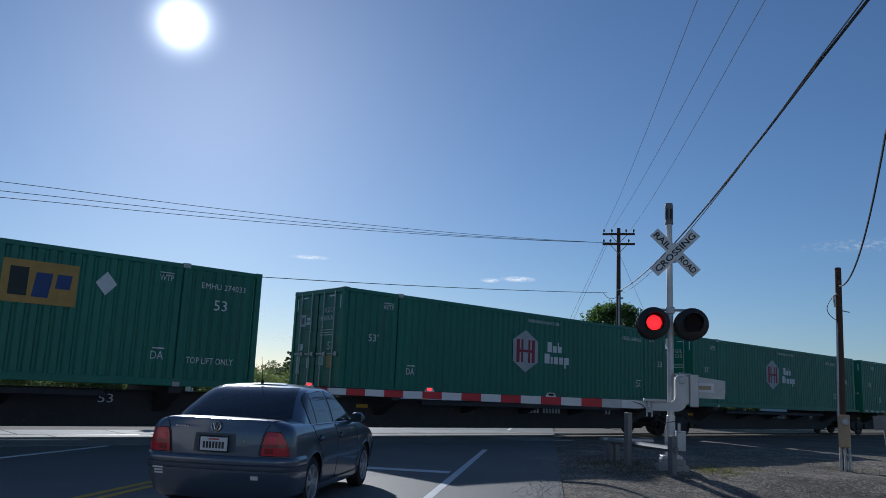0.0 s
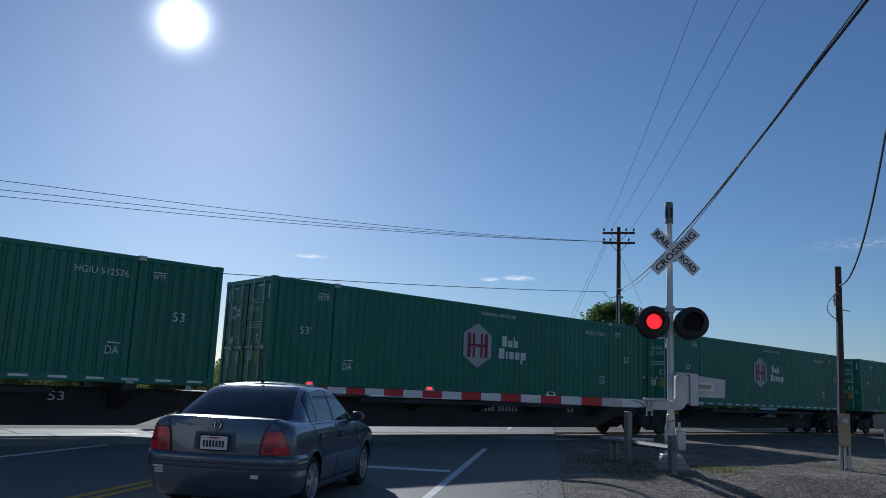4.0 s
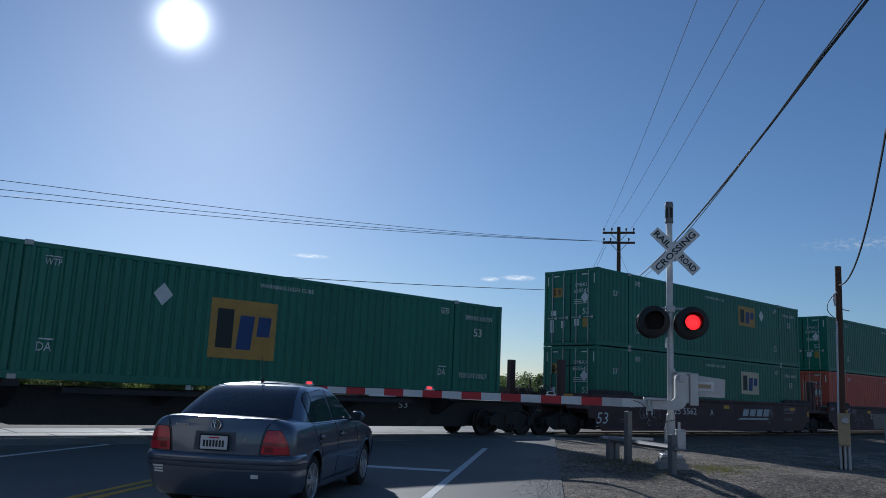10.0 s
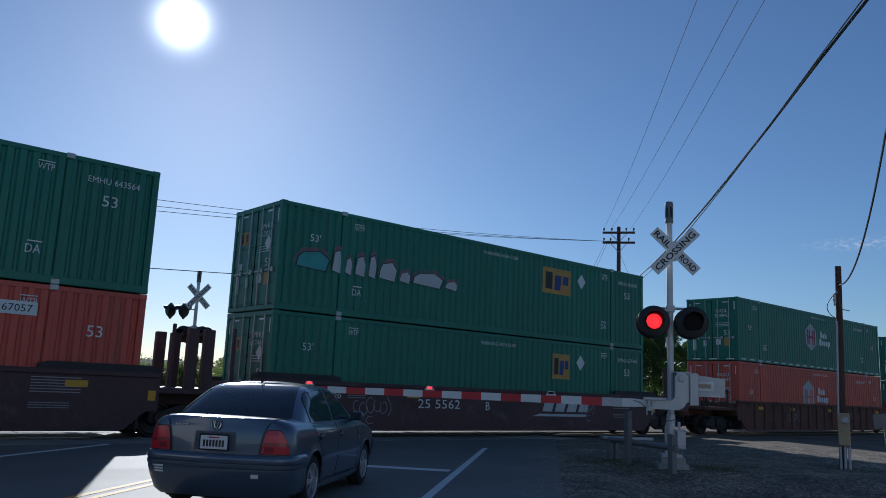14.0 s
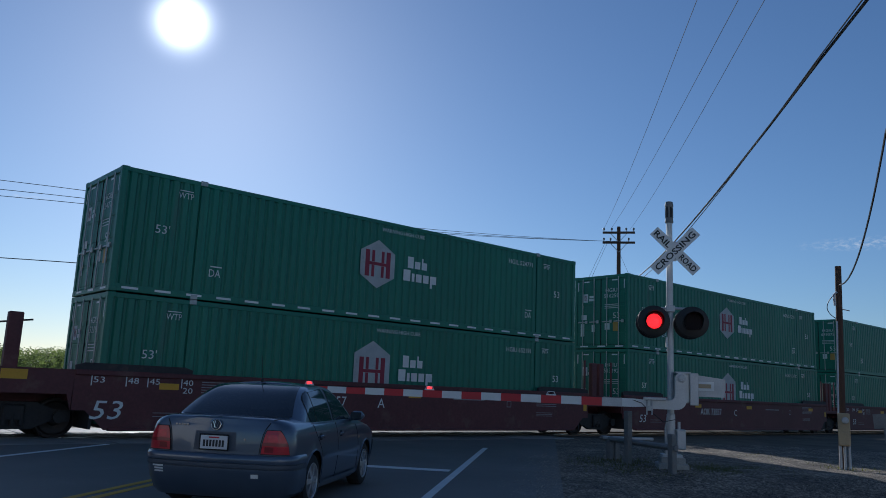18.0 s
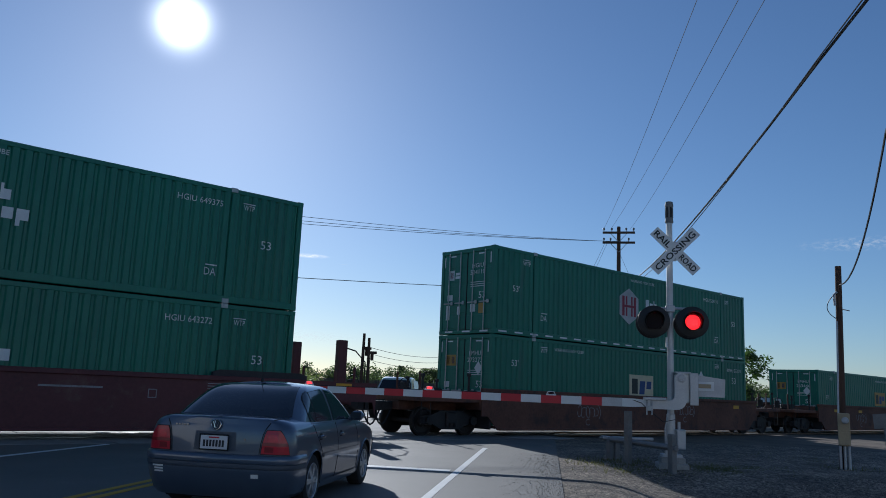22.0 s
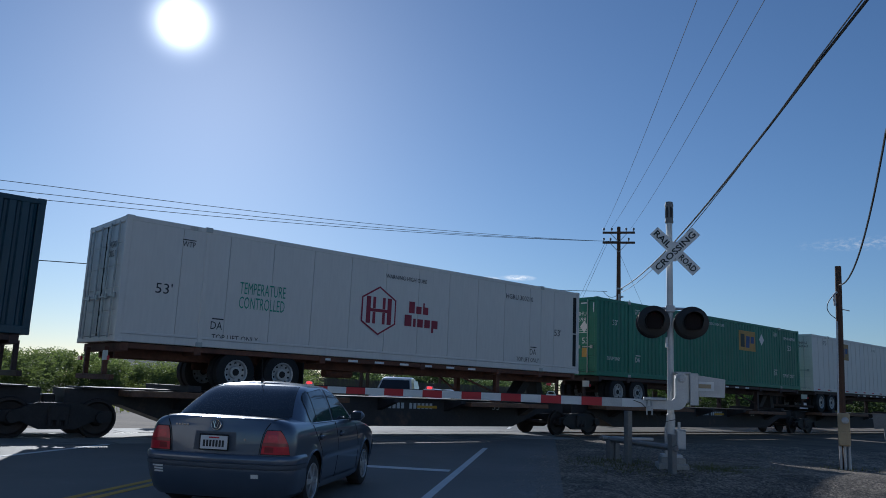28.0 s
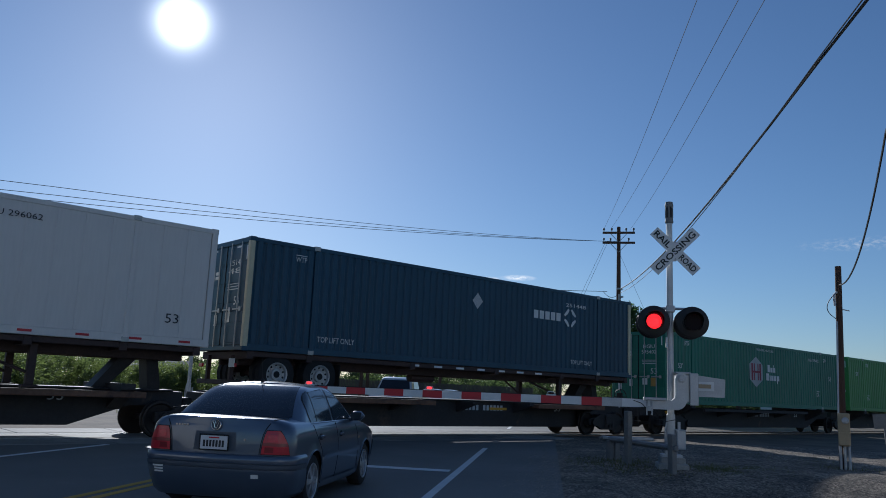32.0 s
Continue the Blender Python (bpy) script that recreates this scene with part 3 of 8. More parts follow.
def shared(key, make):
    if key not in SHARED:
        SHARED[key] = make()
    return SHARED[key]


def wave_side(material):
    """A corrugated side of a container between its rails, outer faces at y = 0."""
    m = Mesh()
    pts = []
    x = 0.13
    while x < LONG - 0.13:
        for dx, d in ((0.0, 0.046), (0.058, 0.046), (0.092, 0.002), (0.220, 0.002)):
            if x + dx < LONG - 0.13:
                pts.append((x + dx, d))
        x += PITCH_C
    pts.append((LONG - 0.13, 0.046))
    m.grid([[(p, d, z) for p, d in pts] for z in (0.17, TALL - 0.11)])
    m.grid([[(p, d + 0.004, z) for p, d in pts] for z in (TALL - 0.11, 0.17)])
    return m.data("side_panel", material)


def container_body(ob, material, style, roof=None, lift_white=True, dashes=False, dark_posts=None, doors=True):
    key = (material.name, style)
    turned = Matrix.Translation((LONG, WIDE, 0)) @ Matrix.Rotation(math.pi, 4, "Z")
    for face in (Matrix.Identity(4), turned):
        if style == "wave":
            part("side_panel", shared(key + ("side",), lambda: wave_side(material)), material, ob, at=face)
        else:
            n, edge = (13, 0.13) if style == "flush" else (27, 0.15)
            w = (LONG - 2 * edge) / n
            gap, y0, y1 = (0.006, 0.004, 0.05) if style == "flush" else (0.016, 0.014, 0.05)
            back = part("side_lining", shared(key + ("lining",), lambda: Mesh().box(edge, LONG - edge, 0.03, 0.056, 0.19, TALL - 0.12).data("side_lining", material)), material, ob, at=face)
            panel = shared(key + ("panel",), lambda: Mesh().box(gap, w - gap, y0, y1, 0.19, TALL - 0.12, 0.003).data("side_panel", material))
            rib = shared(key + ("rib",), lambda: Mesh().box(-0.022, 0.022, 0.0, 0.016, 0.19, TALL - 0.12, 0.003).data("side_rib", material))
            for i in range(n):
                part("side_panel", panel, material, back, at=pose(edge + w * i, 0, 0))
                if style == "ribbed" and i < n - 1:
                    part("side_rib", rib, material, back, at=pose(edge + w * (i + 1), 0, 0))
    rail = shared(key + ("top",), lambda: Mesh().box(0.0, LONG, -0.006, 0.07, TALL - 0.125, TALL - 0.012, 0.012).data("top_rail", material))
    low = shared(key + ("low",), lambda: Mesh().box(0.0, LONG, -0.008, 0.08, 0.012, 0.185, 0.012).data("bottom_rail", material))
    for k in (0, 1):
        at = Matrix.Identity(4) if not k else Matrix.Translation((LONG, WIDE, 0)) @ Matrix.Rotation(math.pi, 4, "Z")
        part("top_rail", rail, material, ob, at=at)
        part("bottom_rail", low, material, ob, at=at)
    post = shared(key + ("post",), lambda: Mesh().box(-0.012, 0.135, -0.010, 0.12, 0.10, TALL - 0.10, 0.015).data("corner_post", dark_posts or material))
    for x, y, w in ((0, 0, 0), (LONG, WIDE, 180)):
        part("corner_post", post, material, ob, at=pose(x, y, 0, 0, 0, w))
    post2 = shared(key + ("post2",), lambda: Mesh().box(-0.135, 0.012, -0.010, 0.12, 0.10, TALL - 0.10, 0.015).data("corner_post", dark_posts or material))
    for x, y, w in ((LONG, 0, 0), (0, WIDE, 180)):
        part("corner_post", post2, material, ob, at=pose(x, y, 0, 0, 0, w))
    lift = shared(key + ("lift",), lambda: Mesh().box(-0.055, 0.055, -0.014, 0.05, 0.10, TALL - 0.14, 0.010).data("lift_post", material))
    cast = shared(("cast", lift_white), lambda: Mesh().box(-0.09, 0.09, -0.018, 0.15, -0.06, 0.06, 0.012).prism([(-0.04, -0.02), (0.04, -0.02), (0.04, 0.022), (-0.04, 0.022)], "y", -0.026, -0.018).data("lift_casting", M_ROD if lift_white else material))
    corner = shared(key + ("cc",), lambda: Mesh().box(-0.09, 0.09, -0.016, 0.15, -0.06, 0.06, 0.012).data("corner_casting", material))
    for x in (1.98, LONG - 1.98):
        for y, w in ((0, 0), (WIDE, 180)):
            part("lift_post", lift, material, ob, at=pose(x, y, 0, 0, 0, w))
            for z in (TALL - 0.05, 0.06):
                part("lift_casting", cast, M_ROD, ob, at=pose(x, y, z, 0, 0, w))
    for x in (0.075, LONG - 0.075):
        for y, w in ((0, 0), (WIDE, 180)):
            for z in (TALL - 0.06, 0.06):
                part("corner_casting", corner, material, ob, at=pose(x, y, z, 0, 0, w))
    def roof_mesh():
        m = Mesh()
        n = 30
        for i in range(n):
            x0 = 0.1 + (LONG - 0.2) * i / n
            m.prism([(x0, TALL - 0.05), (x0 + (LONG - 0.2) / n, TALL - 0.05), (x0 + (LONG - 0.2) / n - 0.09, TALL - 0.03), (x0 + 0.09, TALL - 0.03)], "y", 0.06, WIDE - 0.06)
        return m.data("roof", roof or material)
    part("roof", shared(key + ("roof",), roof_mesh), material, ob)
    part("floor", shared(key + ("floor",), lambda: Mesh().box(0.08, LONG - 0.08, 0.07, WIDE - 0.07, 0.06, 0.17).data("floor", M_CHASSIS)), M_CHASSIS, ob)
    def end_mesh():
        m = Mesh()
        n = 9
        w = (WIDE - 0.24) / n
        for i in range(n):
            m.prism([(LONG - 0.05, 0.12 + w * i), (LONG - 0.02, 0.12 + w * (i + 0.2)), (LONG - 0.02, 0.12 + w * (i + 0.8)), (LONG - 0.05, 0.12 + w * (i + 1)), (LONG - 0.08, 0.12 + w * (i + 1)), (LONG - 0.08, 0.12 + w * i)], "z", 0.1, TALL - 0.1)
        m.box(LONG - 0.08, LONG, 0.1, WIDE - 0.1, TALL - 0.16, TALL - 0.01)
        m.box(LONG - 0.08, LONG, 0.1, WIDE - 0.1, 0.01, 0.15)
        return m.data("end_wall", material)
    part("end_wall", shared(key + ("end",), end_mesh), material, ob)
    part("door_header", shared(key + ("head",), lambda: Mesh().box(-0.01, 0.1, 0.12, WIDE - 0.12, TALL - 0.15, TALL - 0.01, 0.012).data("door_header", material)), material, ob)
    part("door_sill", shared(key + ("sill",), lambda: Mesh().box(-0.01, 0.1, 0.12, WIDE - 0.12, 0.01, 0.14, 0.012).data("door_sill", material)), material, ob)
    if doors:
        def door_mesh():
            m = Mesh()
            h = TALL - 0.31
            for i in range(5):
                m.box(0.012, 0.05, 0.0, 1.155, 0.155 + h * i / 5 + 0.05, 0.155 + h * (i + 1) / 5 - 0.05, 0.008)
            m.box(0.022, 0.052, 0.0, 1.155, 0.155, TALL - 0.155)
            return m.data("door", material)
        dm = shared(key + ("door",), door_mesh)
        rod = shared(("rod",), lambda: Mesh().tube((0, 0, 0.10), (0, 0, TALL - 0.10), 0.019, n=8).data("lock_rod", M_ROD))
        keep = shared(("keep",), lambda: Mesh().box(-0.03, 0.03, -0.05, 0.05, -0.035, 0.035, 0.006).data("rod_keeper", M_ROD))
        handle = shared(("handle",), lambda: Mesh().box(-0.015, 0.012, -0.03, 0.42, -0.02, 0.02, 0.006).box(-0.03, 0.01, -0.05, 0.05, -0.06, 0.06, 0.006).data("handle", M_ROD))
        for y0 in (0.125, WIDE - 0.125 - 1.155):
            d = part("door", dm, material, ob, at=pose(0, y0, 0))
            for y in (0.30, 0.86):
                part("lock_rod", rod, M_ROD, d, at=pose(-0.02, y, 0))
                part("handle", handle, M_ROD, d, at=pose(-0.03, y - 0.2, 1.05))
        part("door_seal", shared(("seal",), lambda: Mesh().box(0.0, 0.03, 1.284, 1.306, 0.15, TALL - 0.15).data("door_seal", M_SEAL)), M_SEAL, ob)
    else:
        part("front_wall", shared(key + ("front",), lambda: Mesh().box(0.0, 0.06, 0.12, WIDE - 0.12, 0.13, TALL - 0.13, 0.01).data("front_wall", material)), material, ob)
    if dashes:
        dash = shared(("dash",), lambda: Mesh().box(-0.19, 0.19, -0.006, 0.0, -0.026, 0.026).data("reflector_strip", M_STRIP))
        for i in range(21):
            part("reflector_strip", dash, M_STRIP, ob, at=pose(0.45 + i * 0.762, -0.009, 0.10))
        for i in range(3):
            part("reflector_strip", dash, M_STRIP, ob, at=pose(-0.012, 0.4 + i * 0.85, 0.085, 0, 0, 90))


def stick(ob, me, x, z, lift=0.005):
    return part("lettering" if "lettering" in me.name else "emblem", me, None, ob, at=pose(x, -lift, z))


def tag_text(ob, text, x, z, h=0.15, w=None, m=None):
    me = letters(text, h, m or M_DECAL, w)
    ob2 = part("lettering", me, None, ob, at=pose(x, -0.006, z))
    if text == "WTP":
        k = m or M_DECAL
        part("lettering_stroke", shared(("wtp", k.name, h), lambda: flat([bar(-0.17, 0.17, h * 0.72, h * 0.72 + 0.022)]).data("lettering_stroke", k)), None, ob, at=pose(x, -0.006, z))
    return ob2


def lift_sign(ob, x, z, m=None):
    """The two letters with a stroke above them."""
    tag_text(ob, "DA", x, z - 0.03, 0.19, 0.30, m)
    me = shared(("stroke", (m or M_DECAL).name), lambda: flat([bar(-0.13, 0.17, 0.115, 0.145)]).data("lettering_stroke", m or M_DECAL))
    part("lettering_stroke", me, None, ob, at=pose(x, -0.006, z))


def diamond(ob, x, z, s=0.26, m=None):
    me = shared(("dia", s, (m or M_DECAL).name), lambda: flat([[(0, -s), (s * 0.86, 0), (0, s), (-s * 0.86, 0)]]).data("placard", m or M_DECAL))
    part("placard", me, None, ob, at=pose(x, -0.007, z))


def hexagon_emblem(ob, x, z, back, mark, words, house=False, rim=None):
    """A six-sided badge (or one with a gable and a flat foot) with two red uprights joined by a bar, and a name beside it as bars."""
    if house:
        out = [(-0.62, -0.72), (0.62, -0.72), (0.62, 0.36), (0.0, 0.72), (-0.62, 0.36)]
    else:
        out = [(0.0, -0.70), (0.61, -0.35), (0.61, 0.35), (0.0, 0.70), (-0.61, 0.35), (-0.61, -0.35)]
    b = part("emblem_badge", shared(("hex", back.name, house, rim is None), lambda: flat([out]).data("emblem_badge", back)), None, ob, at=pose(x, -0.006, z))
    if rim:
        inner = [(p * 0.92, q * 0.92) for p, q in out]
        part("emblem_field", shared(("hexin", rim.name), lambda: flat([inner]).data("emblem_field", rim)), None, ob, at=pose(x, -0.009, z))
    dz = -0.2 if house else 0.0
    def bars():
        o = []
        for sx in (-1, 1):
            o += [bar(sx * 0.37 - 0.075, sx * 0.37 + 0.075, -0.38, 0.38), bar(sx * 0.17 - 0.05, sx * 0.17 + 0.05, -0.38, -0.05), bar(sx * 0.17 - 0.05, sx * 0.17 + 0.05, 0.05, 0.38)]
        o.append(bar(-0.3, 0.3, -0.045, 0.045))
        return flat(o).data("emblem_mark", mark)
    part("emblem_mark", shared(("hm", mark.name), bars), None, ob, at=pose(x, -0.012, z + dz * 0.6))
    for z0, z1, runs in ((0.06, 0.40, ((0.10, 0.25), (0.47, 0.51))), (0.06, 0.28, ((0.29, 0.43), (0.51, 0.61))), (-0.33, 0.0, ((0.0, 0.18),)), (-0.33, -0.09, ((0.22, 0.29), (0.33, 0.48), (0.52, 0.67), (0.71, 0.88))), (-0.46, -0.33, ((0.71, 0.77),))):
        for a, b in runs:
            me = shared(("nbar", words.name, z0, a), lambda: flat([bar(a * 1.45, b * 1.45, z0, z1)]).data("name_bar", words))
            part("name_bar", me, None, ob, at=pose(x + 0.95, -0.006, z - 0.02))


def block_emblem(ob, x, z, plate=None, w=1.5, h=0.9):
    """A yellow plate with three blocky marks, the first black and the others blue."""
    plate = plate or M_YELDECAL
    part("emblem_plate", shared(("bp", plate.name, w, h), lambda: flat([bar(-w / 2, w / 2, -h / 2, h / 2)]).data("emblem_plate", plate)), None, ob, at=pose(x, -0.006, z))
    def first():
        o = [bar(-0.40 * w, -0.16 * w, -0.33 * h, 0.33 * h)]
        return flat(o).data("emblem_mark", M_BLACKDECAL)
    def rest():
        o = [[(-0.10 * w, -0.34 * h), (0.12 * w, -0.34 * h), (0.16 * w, 0.24 * h), (-0.06 * w, 0.24 * h)], [(0.20 * w, -0.10 * h), (0.40 * w, -0.10 * h), (0.42 * w, 0.24 * h), (0.22 * w, 0.24 * h)]]
        return flat(o).data("emblem_mark", M_BLUEDECAL)
    part("emblem_mark", shared(("bf", w, h), first), None, ob, at=pose(x, -0.010, z))
    part("emblem_mark", shared(("br", w, h), rest), None, ob, at=pose(x, -0.010, z))


def end_text(ob, text, y, z, h=0.14, w=None, m=None):
    part("lettering", letters(text, h, m or M_DECAL, w, "end"), None, ob, at=pose(0.004, y, z))


def end_plate(ob, m, y, z, w, h, x=0.006):
    part("sticker", shared(("st", m.name, w, h), lambda: flat([bar(-w / 2, w / 2, -h / 2, h / 2)], "end").data("sticker", m)), None, ob, at=pose(x, y, z))


def door_marks(ob, number, yellow_emblem=False, orange=True):
    """What is stuck on the doors of the near end."""
    end_text(ob, number[:4], 0.78, 2.28, 0.15, 0.55)
    end_text(ob, number[4:].strip(), 0.78, 2.06, 0.15, 0.70)
    end_text(ob, "53", 0.55, 1.28, 0.22, 0.30)
    for k in range(3):
        end_plate(ob, M_DECAL, 0.78, 1.72 - k * 0.07, 0.66, 0.022)
    end_plate(ob, M_DECAL, 0.98, 0.86, 0.24, 0.26)
    if orange:
        end_plate(ob, M_YELDECAL, 0.56, 0.84, 0.28, 0.34)
    end_plate(ob, M_DECAL, 1.66, 0.80, 0.16, 0.28)
    end_plate(ob, M_DECAL, 2.20, 0.74, 0.18, 0.5)
    end_plate(ob, M_DECAL, 2.12, 1.25, 0.26, 0.20)
    for y in (0.62, 2.0):
        end_plate(ob, M_STRIP, y, TALL - 0.22, 0.26, 0.045)
    for y in (0.17, 2.42):
        end_plate(ob, M_STRIP, y, TALL - 0.40, 0.045, 0.36)
    if yellow_emblem:
        end_plate(ob, M_YELDECAL, 1.95, 2.05, 0.5, 0.36)
        end_plate(ob, M_BLACKDECAL, 2.08, 2.05, 0.12, 0.26)
        end_plate(ob, M_BLUEDECAL, 1.84, 2.05, 0.14, 0.22)
        part("placard", shared(("enddia",), lambda: flat([[(0, -0.22), (0.19, 0), (0, 0.22), (-0.19, 0)]], "end").data("placard", M_DECAL)), None, ob, at=pose(0.0, 0.60, 1.80))
    else:
        end_plate(ob, M_DECAL, 2.06, 2.02, 0.26, 0.34)
        end_plate(ob, M_REDDECAL, 2.06, 2.02, 0.15, 0.2)
        end_plate(ob, M_DECAL, 1.74, 2.06, 0.24, 0.09)
        end_plate(ob, M_DECAL, 1.74, 1.94, 0.28, 0.09)


def box_car(u, z, material, label, number, look_of, **opt):
    """A 53 ft container at place u on the train with its floor at z."""
    ob = thing("shipping_container", label, "shipping container", "containers on the train")
    style = opt.get("style", "wave")
    container_body(ob, material, style, dashes=opt.get("dashes", False), dark_posts=opt.get("posts"), doors=opt.get("doors", True))
    ink = opt.get("ink", M_DECAL)
    look_of(ob, number, ink, opt)
    ob.location = (u, NEAR_Y, z)
    ROLLING.append((ob, u, NEAR_Y, z))
    return ob


def hub_look(ob, number, ink, opt):
    house = opt.get("house", False)
    hexagon_emblem(ob, opt.get("hx", 7.35), 1.60, M_BADGE if ink is M_DECAL else ink, opt.get("mark", M_REDDECAL), ink, house)
    tag_text(ob, "WARNING HIGH CUBE", 8.25, 2.63, 0.11, 1.6, ink)
    tag_text(ob, number, 13.3, 2.45, 0.15, 1.17, ink)
    tag_text(ob, "WTP", 14.6, 2.46, 0.13, 0.30, ink)
    tag_text(ob, "53", 15.15, 1.58, 0.22, 0.29, ink)
    tag_text(ob, "53'", 1.06, 1.56, 0.20, 0.34, ink)
    tag_text(ob, "WTP", 1.55, 2.46, 0.15, 0.38, ink)
    if not opt.get("in_well"):
        lift_sign(ob, 13.7, 0.76, ink)
        lift_sign(ob, 2.45, 0.72, ink)
    door_marks(ob, number)


def emp_look(ob, number, ink, opt):
    ex = opt.get("ex", 11.0)
    block_emblem(ob, ex, opt.get("ez", 2.05), opt.get("plate"), opt.get("pw", 1.5), opt.get("ph", 0.9))
    if opt.get("dx", 12.35):
        diamond(ob, opt.get("dx", 12.35), opt.get("dz", 2.20), 0.27, ink)
    tag_text(ob, "WARNING HIGH CUBE", opt.get("wx", 8.2), 2.58, 0.11, 1.6, ink)
    if opt.get("plain"):
        tag_text(ob, number, 13.1, 2.43, 0.14, 1.2, ink)
        tag_text(ob, "53'", 15.0, 1.54, 0.25, 0.42, ink)
        tag_text(ob, "53'", 1.0, 1.52, 0.20, 0.34, ink)
        tag_text(ob, "WTP", 14.5, 2.45, 0.15, 0.34, ink)
        tag_text(ob, "WTP", 1.53, 2.47, 0.15, 0.34, ink)
    else:
        if opt.get("boxed"):
            part("number_panel", shared(("nb",), lambda: flat([bar(-0.8, 0.8, -0.14, 0.14)]).data("number_panel", M_DECAL)), None, ob, "pale number panel", at=pose(13.1, -0.005, 2.35))
            tag_text(ob, number, 13.1, 2.35, 0.15, 1.4, M_DARKDECAL).location.y = -0.009
        else:
            tag_text(ob, number, 15.15, 2.43, 0.14, 1.15, ink)
        tag_text(ob, "53", 15.1, 1.98, 0.25, 0.34, ink)
        tag_text(ob, "53'", 1.08, 2.02, 0.20, 0.33, ink)
        tag_text(ob, "WTP", 13.7, 2.50, 0.15, 0.34, ink)
        tag_text(ob, "WTP", 2.5, 2.50, 0.15, 0.34, ink)
    if not opt.get("in_well"):
        if opt.get("notes"):
            tag_text(ob, "TOP LIFT ONLY", 14.95, 0.63, 0.15, 1.2, ink)
            tag_text(ob, "TOP LIFT ONLY", 1.0, 0.67, 0.13, 0.8, ink)
        lift_sign(ob, 13.65, 0.73, ink)
        lift_sign(ob, 2.52, 0.73, ink)
    door_marks(ob, number, yellow_emblem=True)


Z_SINGLE, Z_WELL, Z_TOP, Z_CHASSIS = 1.22, 0.33, 3.245, 2.13
HUBL = "green corrugated 53-foot container, white six-sided badge, on a spine car"
box_car(-6.55, Z_SINGLE, M_GREEN, "green corrugated container with a yellow block emblem", "EMHU 274033", emp_look, notes=True)
box_car(12.15, Z_SINGLE, M_GREEN, HUBL, "HGIU 648636", hub_look)
box_car(29.75, Z_SINGLE, M_GREEN, HUBL, "HGIL 612351", hub_look, hx=6.9)
box_car(47.05, Z_SINGLE, M_GREEN, HUBL, "HGIU 512576", hub_look, dashes=True)
box_car(64.60, Z_SINGLE, M_GREEN, HUBL, "HGIU 519611", hub_look, dashes=True)
box_car(83.0, Z_SINGLE, M_GREEN, HUBL, "HGIL 512439", hub_look, hx=7.15, dashes=True)
box_car(101.55, Z_SINGLE, M_GREEN, HUBL, "HGIU 650676", hub_look)
box_car(120.35, Z_SINGLE, M_GREEN, HUBL, "HGIU 519732", hub_look, dashes=True)
box_car(137.8, Z_SINGLE, M_GREEN, "green corrugated container with a large yellow block emblem", "EMHU 265739", emp_look, notes=True, ex=7.05, ez=1.42, pw=1.8, ph=1.45, dx=4.94, dz=2.08)
UPL = "green corrugated container stacked on another, white six-sided badge"
LOWL = "green corrugated container in a well car, white gabled badge"
EUP = "green corrugated container stacked on another, yellow block emblem"
box_car(158.97, Z_WELL, M_GREEN, "green corrugated container in a well car, cream block emblem", "EMHU 650642", emp_look, in_well=True, plate=M_CREAM, ex=11.15, ez=1.95, pw=1.6, ph=1.0, dx=4.88, dz=2.17)
box_car(158.97, Z_TOP, M_GREEN, EUP, "EMHU 650547", emp_look)
box_car(178.45, Z_WELL, M_ORANGE, "orange-red corrugated container in a well car", "EMHU 267057", emp_look, in_well=True, ex=8.35, ez=1.5, pw=1.32, ph=0.70, dx=None, boxed=True)
box_car(178.45, Z_TOP, M_GREEN, EUP, "EMHU 643564", emp_look)
box_car(197.9, Z_WELL, M_GREEN, "green corrugated container in a well car, yellow block emblem", "EMHU 637444", emp_look, in_well=True, ex=11.3, ez=2.02, pw=0.92, ph=0.86)
graffiti_box = box_car(197.9, Z_TOP, M_GREEN, "green container with pink and pale graffiti, yellow emblem", "EMHU 652018", emp_look)
box_car(221.4, Z_WELL, M_ORANGE, "orange-red corrugated container in a ribbed well car", "HGIU 634947", hub_look, in_well=True, house=True, mark=M_ORANGE, hx=6.85)
box_car(221.4, Z_TOP, M_GREEN, UPL, "HGIL 508943", hub_look, dashes=True)
box_car(244.75, Z_WELL, M_GREEN, LOWL, "HGIU 652191", hub_look, in_well=True, house=True)
box_car(244.75, Z_TOP, M_GREEN, UPL, "HGIL 524771", hub_look, dashes=True)
box_car(264.08, Z_WELL, M_GREEN, LOWL, "HGIU 513192", hub_look, in_well=True, house=True)
box_car(264.08, Z_TOP, M_GREEN, UPL, "HGIU 516259", hub_look, dashes=True)
box_car(283.62, Z_WELL, M_GREEN, LOWL, "HGIU 643272", hub_look, in_well=True, house=True)
box_car(283.62, Z_TOP, M_GREEN, UPL, "HGIU 649375", hub_look)
box_car(307.05, Z_WELL, M_GREEN, "green corrugated container in a rusty well car, yellow emblem", "EMHU 273273", emp_look, in_well=True, plate=M_CREAM, ex=8.15, ez=1.5, pw=1.56, ph=0.86, dx=12.43, dz=2.03, wx=3.84)
box_car(307.05, Z_TOP, M_GREEN, UPL, "HGIU 524110", hub_look, dashes=True)
box_car(330.65, Z_WELL, M_GREEN, "single green container sunk in a rusty well car", "EMHU 263446", emp_look, in_well=True, ex=7.97, ez=1.58, pw=1.52, ph=0.76, dx=12.24, dz=1.80, plain=True)


